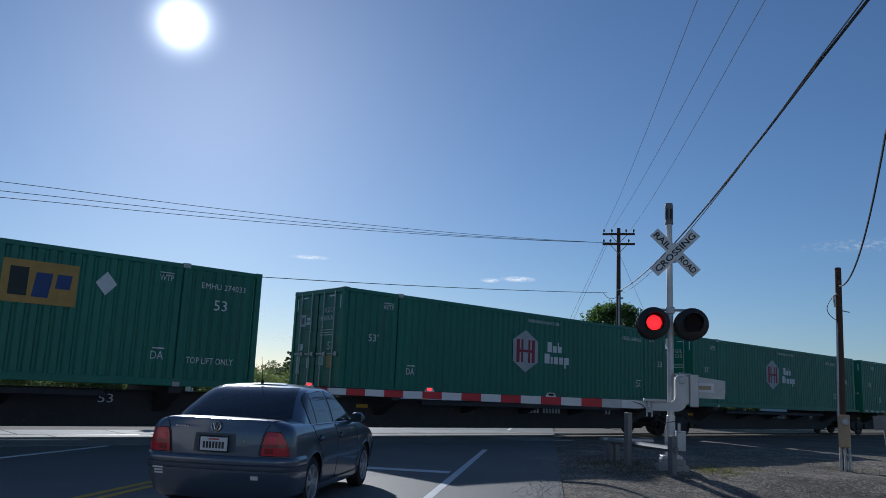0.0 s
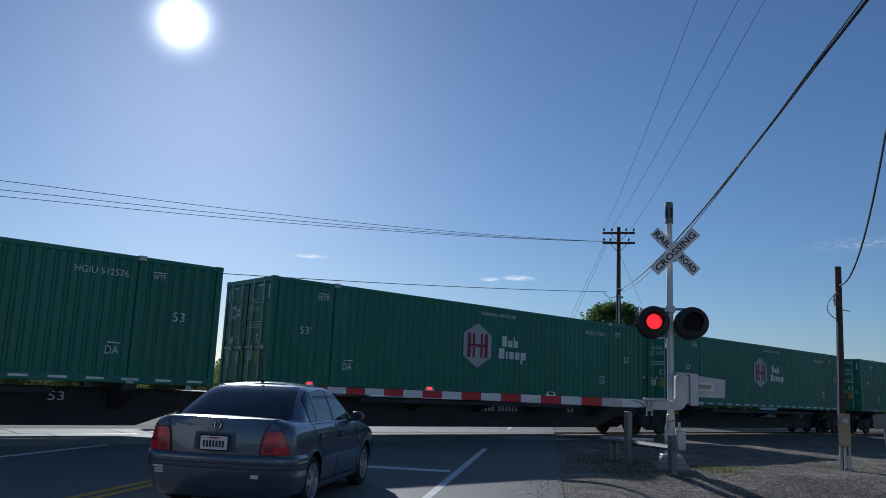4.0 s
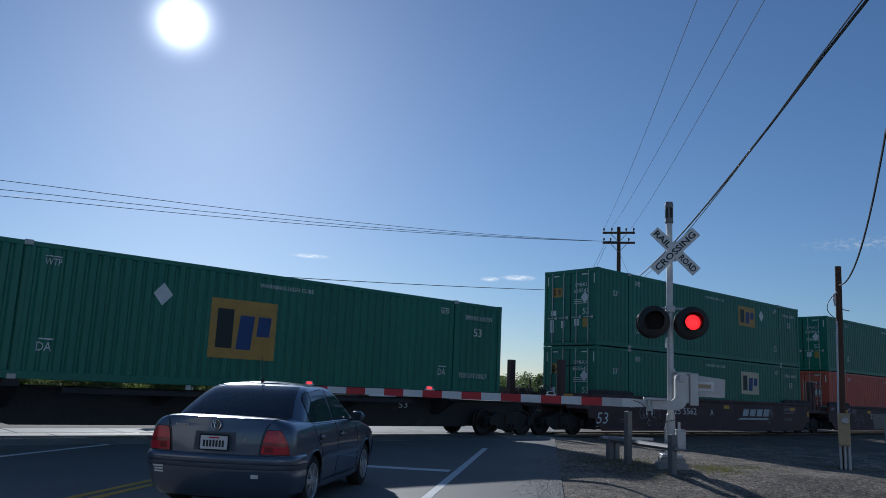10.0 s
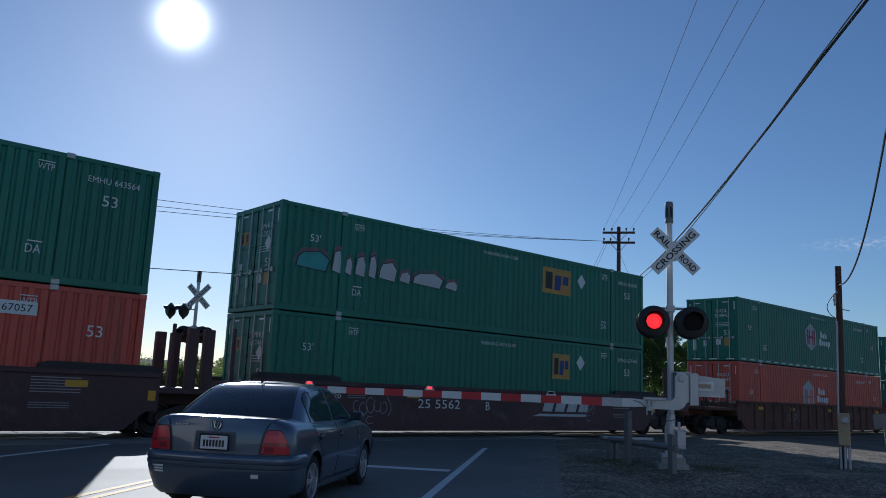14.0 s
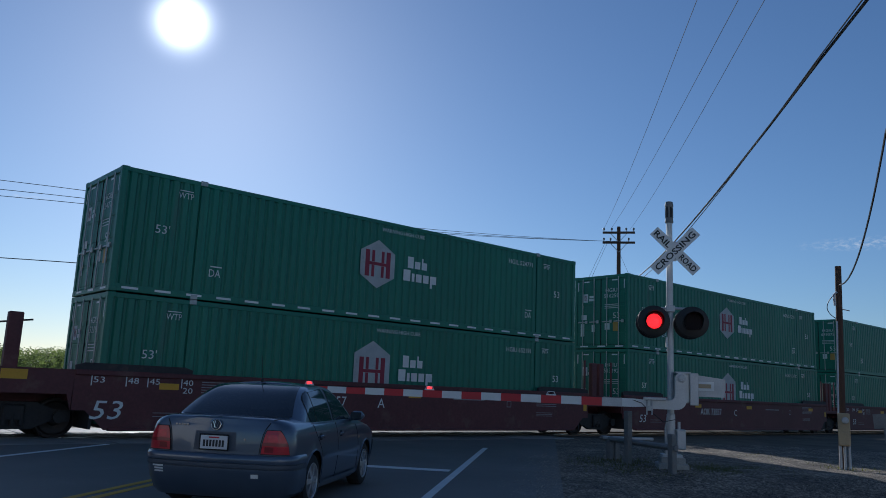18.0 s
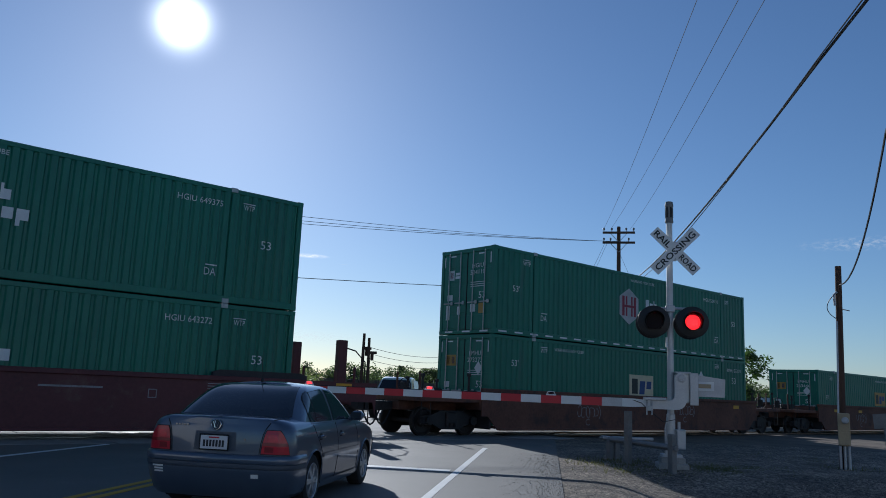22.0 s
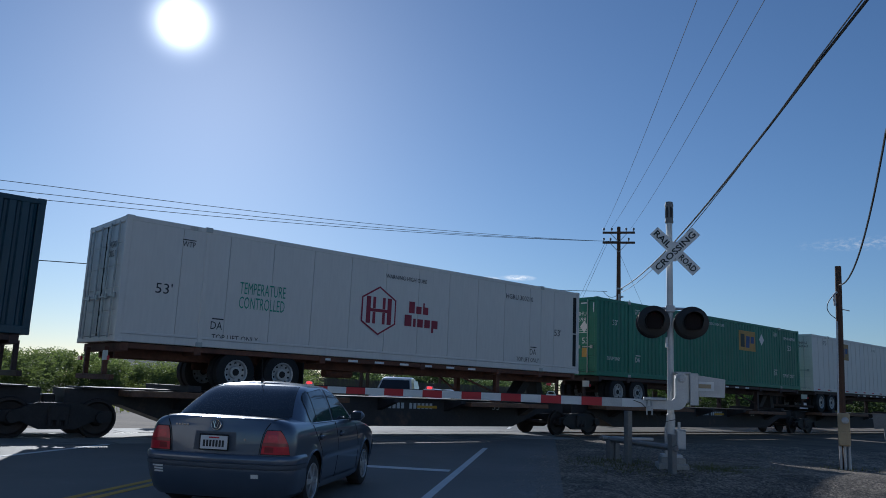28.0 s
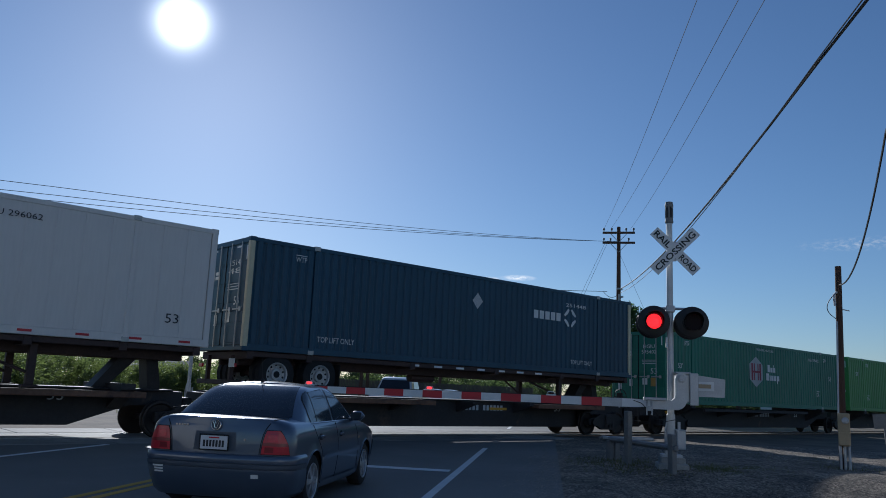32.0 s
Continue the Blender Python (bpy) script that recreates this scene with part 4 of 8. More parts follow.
def letter_blocks_look(ob, number, ink, opt):
    """A dark blue box with a gold name in brackets, as bars."""
    gold = M_GOLD
    o = [bar(8.85, 8.95, 0.75, 2.3), bar(8.85, 9.05, 2.2, 2.3), bar(8.85, 9.05, 0.75, 0.85), bar(12.0, 12.1, 0.75, 2.3), bar(11.9, 12.1, 2.2, 2.3), bar(11.9, 12.1, 0.75, 0.85)]
    part("emblem_bracket", flat(o), gold, ob, at=pose(0, -0.006, 0))
    o = []
    for x in (9.25, 10.15, 11.02):
        o += [[(x, 1.36), (x + 0.64, 1.36), (x + 0.70, 2.18), (x + 0.06, 2.18)]]
    part("emblem_mark", flat(o), gold, ob, "gold blocky emblem marks", at=pose(0, -0.006, 0))
    part("name_bars", flat([bar(9.2 + i * 0.24, 9.2 + i * 0.24 + 0.17, 1.02, 1.22) for i in range(10)]), gold, ob, at=pose(0, -0.006, 0))
    part("emblem_dots", flat([[(x + 0.16 * math.cos(w * math.pi / 8), 0.68 + 0.16 * math.sin(w * math.pi / 8)) for w in range(16)] for x in (9.4, 9.8, 11.22, 11.62)]), gold, ob, at=pose(0, -0.006, 0))
    part("name_bars", flat([bar(4.15 + i * 0.235, 4.15 + i * 0.235 + 0.16, 1.52 + 0.03 * (i % 2), 1.76 + 0.07 * (i % 3 == 0)) for i in range(15)]), gold, ob, at=pose(0, -0.006, 0))
    tag_text(ob, number, 13.3, 2.35, 0.14, 1.2)
    tag_text(ob, "53'", 15.23, 0.69, 0.2, 0.34)
    tag_text(ob, "53", 1.13, 0.73, 0.2, 0.28)
    lift_sign(ob, 13.75, 0.70)
    lift_sign(ob, 2.5, 0.72)
    end_plate(ob, M_DECAL, 1.35, 2.32, 1.15, 0.48, -0.006)
    end_plate(ob, M_DECAL, 1.30, 0.62, 0.42, 0.26, -0.006)
    for i in range(6):
        end_plate(ob, M_DECAL, 2.20, 1.75 - i * 0.13, 0.09, 0.08, -0.006)


def reefer_look(ob, number, ink, opt):
    hexagon_emblem(ob, 7.24, 1.39, M_REDDECAL, M_REDDECAL, M_REDDECAL, rim=M_WHITE)
    part("lettering", letters("TEMPERATURE\nCONTROLLED", 0.30, M_TEALDECAL, 1.30), None, ob, "green lettering", at=pose(3.56, -0.006, 1.36))
    tag_text(ob, "WARNING HIGH CUBE", 8.2, 2.42, 0.12, 1.55, M_DARKDECAL)
    tag_text(ob, number, 13.05, 2.39, 0.16, 1.3, M_DARKDECAL)
    tag_text(ob, "53'", 15.0, 1.37, 0.22, 0.36, M_DARKDECAL)
    tag_text(ob, "53'", 1.0, 1.30, 0.24, 0.40, M_DARKDECAL)
    tag_text(ob, "WTP", 1.5, 2.42, 0.13, 0.32, M_DARKDECAL)
    lift_sign(ob, 2.38, 0.58, M_DARKDECAL)
    lift_sign(ob, 13.75, 0.66, M_DARKDECAL)
    tag_text(ob, "TOP LIFT ONLY", 2.9, 0.27, 0.14, 1.25, M_DARKDECAL)
    tag_text(ob, "TOP LIFT ONLY", 13.5, 0.36, 0.14, 1.1, M_DARKDECAL)
    end_text(ob, number[:4], 0.78, 2.28, 0.15, 0.55, M_DARKDECAL)
    end_text(ob, number[4:].strip(), 0.78, 2.06, 0.15, 0.70, M_DARKDECAL)
    # flat dark panel stands for the shade inside the open bay
    part("unit_recess", Mesh().box(LONG - 0.34, LONG - 0.16, -0.004, 0.03, 0.26, TALL - 0.2), M_SEAL, ob, "dark panel painted as the shade in the unit's open bay")
    part("unit_frame", Mesh().box(LONG - 0.40, LONG - 0.34, -0.014, 0.03, 0.2, TALL - 0.14, 0.008).tube((LONG - 0.36, -0.01, 1.4), (LONG - 0.14, -0.01, 1.4), 0.02, n=6), M_WHITE, ob)
    part("side_seam", shared(("seam",), lambda: Mesh().box(0.0, LONG, -0.012, 0.02, 0.19, 0.25, 0.01).data("side_seam", M_WHITE)), None, ob)


def white_van_look(ob, number, ink, opt):
    block_emblem(ob, 3.72, 2.2, M_OCHREDECAL, 1.46, 0.86)
    tag_text(ob, "WTP", 1.47, 2.48, 0.16, 0.45, M_DARKDECAL)
    tag_text(ob, number, 11.5, 2.50, 0.13, 1.35, M_DARKDECAL)
    tag_text(ob, "53.102", 7.87, 2.52, 0.12, 0.5, M_DARKDECAL)
    tag_text(ob, "53", 15.2, 0.62, 0.22, 0.32, M_DARKDECAL)
    end_text(ob, number[:4], 0.5, 2.45, 0.13, 0.5, M_DARKDECAL)
    end_text(ob, number[4:].strip(), 0.5, 2.28, 0.13, 0.6, M_DARKDECAL)
    red = shared(("redstrip",), lambda: Mesh().box(-0.14, 0.14, -0.006, 0.0, -0.026, 0.026).data("reflector_strip", M_GATERED))
    for i in range(14):
        part("reflector_strip", red, M_GATERED, ob, "red reflector", at=pose(0.6 + i * 1.15, -0.012, 0.10))


def two_tone_look(ob, number, ink, opt):
    """A navy box with a white name drawn as bars and a square ring stood on its corner."""
    o = [bar(10.65 + i * 0.29, 10.87 + i * 0.29, 1.79, 2.07) for i in range(5)]
    part("name_bars", flat(o), M_DECAL, ob, at=pose(0, -0.006, 0))
    r = []
    for k in range(4):
        c, s = math.cos(k * math.pi / 2), math.sin(k * math.pi / 2)
        q = [(0.05, 0.36), (0.13, 0.42), (0.42, 0.13), (0.36, 0.05), (0.20, 0.14), (0.14, 0.20)]
        r.append([(12.55 + 0.78 * (c * a - s * b), 1.95 + 0.78 * (s * a + c * b)) for a, b in q])
    part("emblem_mark", flat(r), M_DECAL, ob, at=pose(0, -0.006, 0))
    diamond(ob, 8.0, 2.08, 0.26, M_PALESPRAY)
    tag_text(ob, "TOP LIFT ONLY", 2.75, 0.43, 0.15, 1.2)
    tag_text(ob, "TOP LIFT ONLY", 13.2, 0.41, 0.15, 1.2)
    tag_text(ob, "WTP", 1.5, 2.48, 0.14, 0.34)
    tag_text(ob, number, 12.87, 2.40, 0.13, 1.1)
    door_marks(ob, number, orange=False)


box_car(352.0, Z_CHASSIS, M_NAVY, "dark blue container with a gold bracketed emblem on a chassis", "932693", letter_blocks_look, doors=False)
box_car(369.9, Z_CHASSIS, M_WHITE, "white refrigerated container with a red emblem on a chassis", "HGRU 300210", reefer_look, style="flush")
box_car(387.1, Z_CHASSIS, M_GREEN, "green container with yellow block emblem on a wheeled chassis", "EMHU 685981", emp_look, notes=True)
box_car(404.75, Z_CHASSIS, M_WHITE, "white ribbed container with yellow emblem on a chassis", "EMHU 296062", white_van_look, style="ribbed")
box_car(421.8, Z_CHASSIS, M_NAVY2, "navy blue container with pale end posts on a chassis", "251448", two_tone_look, posts=M_CREAM)
box_car(440.3, Z_SINGLE, M_GREEN, HUBL, "HGIU 595402", hub_look)
box_car(457.9, Z_SINGLE, M_GREEN2, "lime green corrugated container with a yellow emblem", "EMHU 261172", emp_look)

# spray paint on one container
m = []
x = 0.55
for w, h in ((1.0, 0.42), (0.30, 0.56), (0.22, 0.40), (0.34, 0.50), (0.26, 0.58), (0.62, 0.46), (0.40, 0.26), (1.15, 0.34), (0.5, 0.20)):
    m.append([(x, 1.22), (x + w * 0.9, 1.22 - 0.06), (x + w, 1.22 + h * 0.6), (x + w * 0.72, 1.24 + h), (x + w * 0.2, 1.2 + h * 0.92), (x + 0.04, 1.2 + h * 0.6)])
    x += w + 0.12
wide = lambda o, k, up: [(p + (p - sum(a for a, _ in o) / len(o)) * k, q + (q - 1.40) * k + up) for p, q in o]
for o in m:
    part("graffiti", flat([wide(o, 0.16, 0.09)]), M_PINK, graffiti_box, "thin pink spray haze", at=pose(0, -0.006, 0))
    part("graffiti", flat([wide(o, 0.09, 0.0)]), M_BLACKDECAL, graffiti_box, "dark spray outline", at=pose(0, -0.008, 0))
    part("graffiti", flat([o]), M_TEALSPRAY if o is m[0] else M_PALESPRAY, graffiti_box, "teal spray patch" if o is m[0] else "pale spray letter without meaning", at=pose(0, -0.010, 0))


# ---- railcars ----
def truck(car, x, spin=True):
    """A two-axle truck under a railcar: cast side frames, bolster with springs and two wheelsets."""
    bol = shared(("bol",), lambda: Mesh().box(-0.22, 0.22, -1.15, 1.15, 0.36, 0.72, 0.04).box(-0.14, 0.14, -0.2, 0.2, 0.7, 0.92, 0.03).data("truck", M_TRUCK))
    t = part("truck", bol, M_TRUCK, car, at=pose(x, TRACK_Y, 0))
    def frame_mesh():
        m = Mesh()
        out = [(-1.12, 0.36), (-1.12, 0.58), (-0.78, 0.62), (-0.42, 0.76), (0.42, 0.76), (0.78, 0.62), (1.12, 0.58), (1.12, 0.36), (0.72, 0.36), (0.36, 0.20), (-0.36, 0.20), (-0.72, 0.36)]
        m.prism(out, "y", -0.07, 0.07)
        for k in (-0.17, 0, 0.17):
            m.tube((k, -0.10, 0.28), (k, -0.10, 0.52), 0.06, n=8)
        for k in (-0.89, 0.89):
            m.tube((k, -0.16, 0.46), (k, 0.1, 0.46), 0.13, n=10)
        return m.data("side_frame", M_TRUCK)
    fm = shared(("fr",), frame_mesh)
    part("side_frame", fm, M_TRUCK, t, at=pose(0, -1.0, 0))
    part("side_frame", fm, M_TRUCK, t, at=pose(0, 1.0, 0, 0, 0, 180))
    def wheel_mesh():
        m = Mesh()
        for k in (-1, 1):
            y = k * 0.7525
            m.lathe([(-0.085 * k, 0.10), (-0.085 * k, 0.30), (-0.07 * k, 0.38), (-0.06 * k, 0.445), (-0.035 * k, 0.445), (-0.02 * k, 0.42), (0.06 * k, 0.418), (0.065 * k, 0.37), (0.02 * k, 0.33), (0.0, 0.17), (0.07 * k, 0.13), (0.07 * k, 0.08)], (0, y, 0), (0, 1, 0), 28)
        return m.tube((0, -1.02, 0), (0, 1.02, 0), 0.075, n=10).data("wheelset", M_WHEEL)
    wm = soft(shared(("wh",), wheel_mesh), 35)
    for k in (-0.89, 0.89):
        w = part("wheelset", wm, M_WHEEL, t, at=pose(k, 0, 0.42))
        WHEELSETS.append((w, k))
    return t


def end_fittings(car, x, way, handwheel=False, material=None):
    """Coupler, air hose, steps and grab bars at a car's end; way is +1 to the right."""
    m = Mesh().box(min(0, way * 0.75), max(0, way * 0.75), -0.10, 0.10, 0.70, 0.98, 0.03)
    m.prism([(way * 0.62, -0.16), (way * 0.95, -0.16), (way * 1.0, 0.0), (way * 0.86, 0.14), (way * 0.62, 0.18)], "z", 0.72, 0.98)
    part("coupler", m, M_TRUCK, car, at=pose(x, TRACK_Y, 0))
    pts = [(way * (0.35 + 0.1 * i), -0.42, 0.72 - 0.42 * math.sin(math.pi * i / 6)) for i in range(7)]
    part("air_hose", Mesh().pipe(pts, 0.028, 6), M_SEAL, car, "black rubber brake hose", at=pose(x, TRACK_Y, 0))
    for y in (-1.32, 1.32):
        part("step_ladder", Mesh().pipe([(0, 0, 0.35), (0, 0, 1.25), (way * 0.35, 0, 1.25), (way * 0.35, 0, 0.35)], 0.014, 6).tube((0, 0, 0.42), (way * 0.35, 0, 0.42), 0.016, n=6).tube((0, 0, 0.75), (way * 0.35, 0, 0.75), 0.014, n=6), M_TRUCK, car, at=pose(x - way * 0.45, TRACK_Y + y, 0))
    if handwheel:
        pts = [(0.28 * math.cos(w * math.pi / 8), 0.28 * math.sin(w * math.pi / 8)) for w in range(17)]
        m = Mesh().pipe([(0, p, q) for p, q in pts], 0.016, 6)
        for k in range(4):
            m.tube((0, 0, 0), (0, pts[k * 4][0], pts[k * 4][1]), 0.013, n=6)
        part("hand_brake_wheel", m.box(-0.1, 0.0, -0.12, 0.12, -0.2, 0.15, 0.02), M_TRUCK, car, at=pose(x - way * 0.1, TRACK_Y - 0.5, 1.42))


def spine_car(label, ends, trucks, boxes, material, chassis=False, deck=None):
    """A spine car: a deep centre beam with cross arms that carry the boxes."""
    x0, x1 = ends
    car = thing("spine_car", label, "rail freight car", "cars of the train")
    cuts = [x0] + [t for t in trucks[1:-1]] + [x1]
    for a, b in zip(cuts, cuts[1:]):
        a2, b2 = a + 0.25, b - 0.25
        out = [(a2, 0.72), (a2 + 1.25, 0.72), (a2 + 2.6, 0.26), (b2 - 2.6, 0.26), (b2 - 1.25, 0.72), (b2, 0.72), (b2, 1.06), (a2, 1.06)]
        part("centre_beam", Mesh().prism(out, "y", TRACK_Y - 0.46, TRACK_Y + 0.46), material, car)
        part("beam_flange", Mesh().box(a2 + 0.3, b2 - 0.3, TRACK_Y - 0.62, TRACK_Y + 0.62, 1.06, 1.10, 0.01), material, car)
    for u in boxes:
        for dx in (1.98, LONG - 1.98):
            part("container_arm", Mesh().prism([(-1.32, 1.08), (-1.32, 1.215), (1.32, 1.215), (1.32, 1.08), (0.46, 0.62), (-0.46, 0.62)], "x", u + dx - 0.16, u + dx + 0.16), material, car, at=pose(0, TRACK_Y, 0))
        for dx in (5.4, 8.1, 10.7):
            part("cross_arm", Mesh().prism([(-1.25, 0.98), (-1.25, 1.06), (1.25, 1.06), (1.25, 0.98), (0.46, 0.72), (-0.46, 0.72)], "x", u + dx - 0.09, u + dx + 0.09), material, car, at=pose(0, TRACK_Y, 0))
        if deck:
            part("side_deck", Mesh().box(u + 0.5, u + 6.4, TRACK_Y - 1.36, TRACK_Y - 0.5, 0.92, 1.06, 0.015), deck, car, "brown platform for trailer wheels")
            part("side_deck", Mesh().box(u + 0.5, u + 6.4, TRACK_Y + 0.5, TRACK_Y + 1.36, 0.92, 1.06, 0.015), deck, car, "brown platform for trailer wheels")
            part("side_deck", Mesh().box(u + 11.0, u + 14.6, TRACK_Y - 1.3, TRACK_Y - 0.5, 0.90, 1.04, 0.015), deck, car, "brown platform for trailer wheels")
            part("reflector", Mesh().box(u + 9.5, u + 10.3, TRACK_Y - 0.475, TRACK_Y - 0.461, 0.80, 0.88), M_REFLECT, car, "yellow reflector")
        else:
            part("side_edge", Mesh().box(u + 3.0, u + 12.6, TRACK_Y - 1.26, TRACK_Y - 1.17, 0.96, 1.08, 0.01), deck or material, car)
            part("reflector", Mesh().box(u + 1.2, u + 1.6, TRACK_Y - 0.475, TRACK_Y - 0.461, 0.82, 0.92), M_REFLECT, car, "yellow reflector")
        part("lettering", letters("53", 0.2, M_DECAL, 0.34), None, car, at=pose(u + 12.9, TRACK_Y - 0.468, 0.90))
        part("lettering_bars", flat([bar(i * 0.16, i * 0.16 + 0.11, 0, 0.17) for i in (0, 1, 2, 3, 5, 6, 7, 8, 9, 10)]), M_PALESPRAY, car, at=pose(u + 8.4, TRACK_Y - 0.468, 0.78))
    for t in trucks:
        truck(car, t)
    end_fittings(car, x0 + 0.1, -1)
    end_fittings(car, x1 - 0.1, 1, True)
    ROLLING.append((car, 0, 0, 0))
    return car


SPL = "black spine car with a deep centre beam"
spine_car(SPL, (-8.0, 100.0), [-7.4, 10.9, 28.9, 46.7, 64.6, 81.9, 98.3], [-6.55, 12.15, 29.45, 47.05, 64.6, 83.0], M_SPINE)
spine_car(SPL, (100.7, 156.1), [102.45, 119.1, 137.2, 154.7], [101.55, 120.35, 137.8], M_SPINE)
spine_car("black spine car with brown platforms for trailers", (350.2, 438.6), [352.2, 369.0, 386.45, 404.2, 421.0, 436.9], [351.8, 369.9, 387.1, 404.95, 421.8], M_SPINE, deck=M_BROWNDECK)
spine_car(SPL, (439.5, 476.0), [441.3, 457.2, 474.4], [440.3, 457.9], M_SPINE)


def well_unit(car, u, material, ribs=False, marks=None, number=None, logo=False, lead=False):
    """One well of a stack car round a pair of containers that starts at u."""
    a, b = u - 0.55, u + LONG + 0.55
    top = 1.42
    out = [(a, 0.62), (a + 0.28, 0.62), (a + 0.72, 0.21), (b - 0.72, 0.21), (b - 0.28, 0.62), (b, 0.62), (b, top), (a, top)]
    for k, y in ((-1, TRACK_Y - 1.47), (1, TRACK_Y + 1.47)):
        part("well_side", Mesh().prism(out if k < 0 else [(p, max(q, 0.42)) for p, q in out], "y", y - 0.02, y + 0.02), material, car)
        part("top_chord", Mesh().box(a, b, y - 0.07, y + 0.07, top - 0.06, top + 0.06, 0.02), material, car)
        if k < 0:
          part("bottom_chord", Mesh().box(a + 0.8, b - 0.8, y - 0.06, y + 0.10 if k < 0 else y + 0.06, 0.19, 0.27, 0.015), material, car)
        if ribs:
            rib = shared(("rib", material.name), lambda: Mesh().box(-0.05, 0.05, -0.10, 0.0, 0.25, top - 0.06, 0.012).data("rib", material))
            for i in range(17):
                part("rib", rib, material, car, at=pose(a + 1.5 + i * (b - a - 3.0) / 16, y - 0.02 * k if k < 0 else y + 0.10, 0))
    for i in range(6):
        x = a + 0.7 + i * (b - a - 1.7) / 5
        part("cross_member", shared(("xm", material.name), lambda: Mesh().box(0, 0.3, -1.4, 1.45, 0.24, 0.31, 0.01).data("cross_member", material)), None, car, at=pose(x, TRACK_Y, 0))
    for x in (a - 0.02, b - 0.5):
        part("bulkhead", Mesh().box(x, x + 0.52, TRACK_Y - 1.44, TRACK_Y + 1.44, 0.80, 1.16, 0.02), material, car)
    for x in (a + 0.1, b - 0.8):
        part("dome_cover", shared(("dome",), lambda: soft(Mesh().lathe([(0, 0.42), (0.10, 0.42), (0.19, 0.34), (0.24, 0.15), (0.25, 0.02)], (0, 0, 0), (0, 0, 1), 18).data("dome_cover", M_TRUCK), 40)), None, car, at=pose(x + 0.35, TRACK_Y - 0.55, 1.15))
    for x in (a + 0.40, b - 0.46):
        part("end_web", Mesh().box(x, x + 0.06, TRACK_Y - 1.44, TRACK_Y + 1.44, 0.22, 0.81), M_SPINE, car, "dark end web of the well")
    if number:
        for x in (a, b - 2.6):
            part("end_gusset", Mesh().prism([(x, top), (x + 2.6, top), (x + 2.6, top + 0.15), (x + 2.4, top + 0.21), (x + 0.2, top + 0.21), (x, top + 0.15)], "y", TRACK_Y - 1.50, TRACK_Y - 1.42), M_SPINE, car, "dark raised end of the well side")
    for x in (a, b - 0.12):
        part("end_bulkhead", Mesh().box(x + 0.02, x + 0.10, TRACK_Y - 1.30, TRACK_Y + 1.30, 1.10, 1.36, 0.015), material, car)
    y = TRACK_Y - 1.494
    for x in (1.52, 4.6, 8.8, 14.9):
        part("reflector", shared(("yr",), lambda: Mesh().box(-0.23, 0.23, -0.006, 0, -0.07, 0.07).data("reflector", M_REFLECT)), None, car, "yellow reflector", at=pose(u + x, y, 1.18))
    if number:
        if lead:
            part("lettering", letters("53", 0.40, M_DECAL, 0.70, slant=0.2), None, car, at=pose(u + 0.18, y - 0.002, 0.635))
        else:
            part("lettering", letters("53", 0.28, M_DECAL, 0.44, slant=0.2), None, car, at=pose(u + 0.70, y - 0.002, 0.64))
        part("reflector", Mesh().box(16.45, 16.62, -0.006, 0, 0.86, 1.08), M_REFLECT, car, "upright yellow reflector", at=pose(u, y, 0))
        part("lettering_bars", flat([bar(1.2, 1.95, 0.50, 0.515), bar(1.2, 1.95, 0.58, 0.595)]), M_DIMDECAL, car, at=pose(u, y - 0.002, 0))
        part("lettering", letters(number, 0.26, M_DECAL, 1.65 if len(number) > 6 else 1.2), None, car, at=pose(u + 5.6, y - 0.002, 0.96))
        if marks:
            part("lettering", letters(marks, 0.26, M_DECAL), None, car, at=pose(u + 7.6, y - 0.002, 0.94))
        for k, tx in ((-0.04, "53"), (0.70, "48"), (1.18, "45"), (1.97, "40")):
            part("lettering", letters(tx, 0.13, M_DECAL, 0.24), None, car, at=pose(u + k, y - 0.002, 1.28))
            part("lettering_stroke", shared(("tick",), lambda: flat([bar(-0.17, -0.145, -0.13, 0.08)]).data("lettering_stroke", M_DECAL)), None, car, at=pose(u + k, y - 0.002, 1.28))
        part("lettering", letters("20", 0.13, M_DECAL, 0.24), None, car, at=pose(u + 1.97, y - 0.002, 1.10))
        def small():
            o = [bar(2.3, 2.9, 1.06 + i * 0.06, 1.08 + i * 0.06) for i in range(5)] + [bar(14.0, 15.0, 0.98 + i * 0.06, 1.0 + i * 0.06) for i in range(6)] + [bar(14.0, 14.8, 0.66 + i * 0.05, 0.675 + i * 0.05) for i in range(3)] + [bar(10.3, 11.6, 1.10, 1.14), bar(12.6, 12.8, 0.92, 0.94), bar(12.6, 12.8, 1.10, 1.12), bar(12.6, 12.62, 0.94, 1.10), bar(12.78, 12.8, 0.94, 1.10)]
            return flat(o).data("stencil_bars", M_DIMDECAL)
        part("stencil_bars", shared(("stencil",), small), None, car, at=pose(u, y - 0.002, 0))
    if logo:
        o = []
        for i in range(4):
            x = 10.15 + i * 0.62
            o += [[(x, 0.82), (x + 0.48, 0.82), (x + 0.60, 1.14), (x + 0.12, 1.14)]]
        o.append([(9.7, 0.66), (12.4, 0.66), (12.5, 0.74), (10.0, 0.74)])
        part("emblem_bars", flat(o), M_PALESPRAY, car, "pale slanted emblem bars", at=pose(u, y - 0.002, 0))
    def ribbon(m, pts, w=0.011):
        for (ax, az), (bx, bz) in zip(pts, pts[1:]):
            d = Vector((bx - ax, bz - az))
            n = Vector((-d.y, d.x)).normalized() * w
            m.add([(ax - n.x, 0, az - n.y), (bx - n.x, 0, bz - n.y), (bx + n.x, 0, bz + n.y), (ax + n.x, 0, az + n.y)], [(0, 1, 2, 3)])
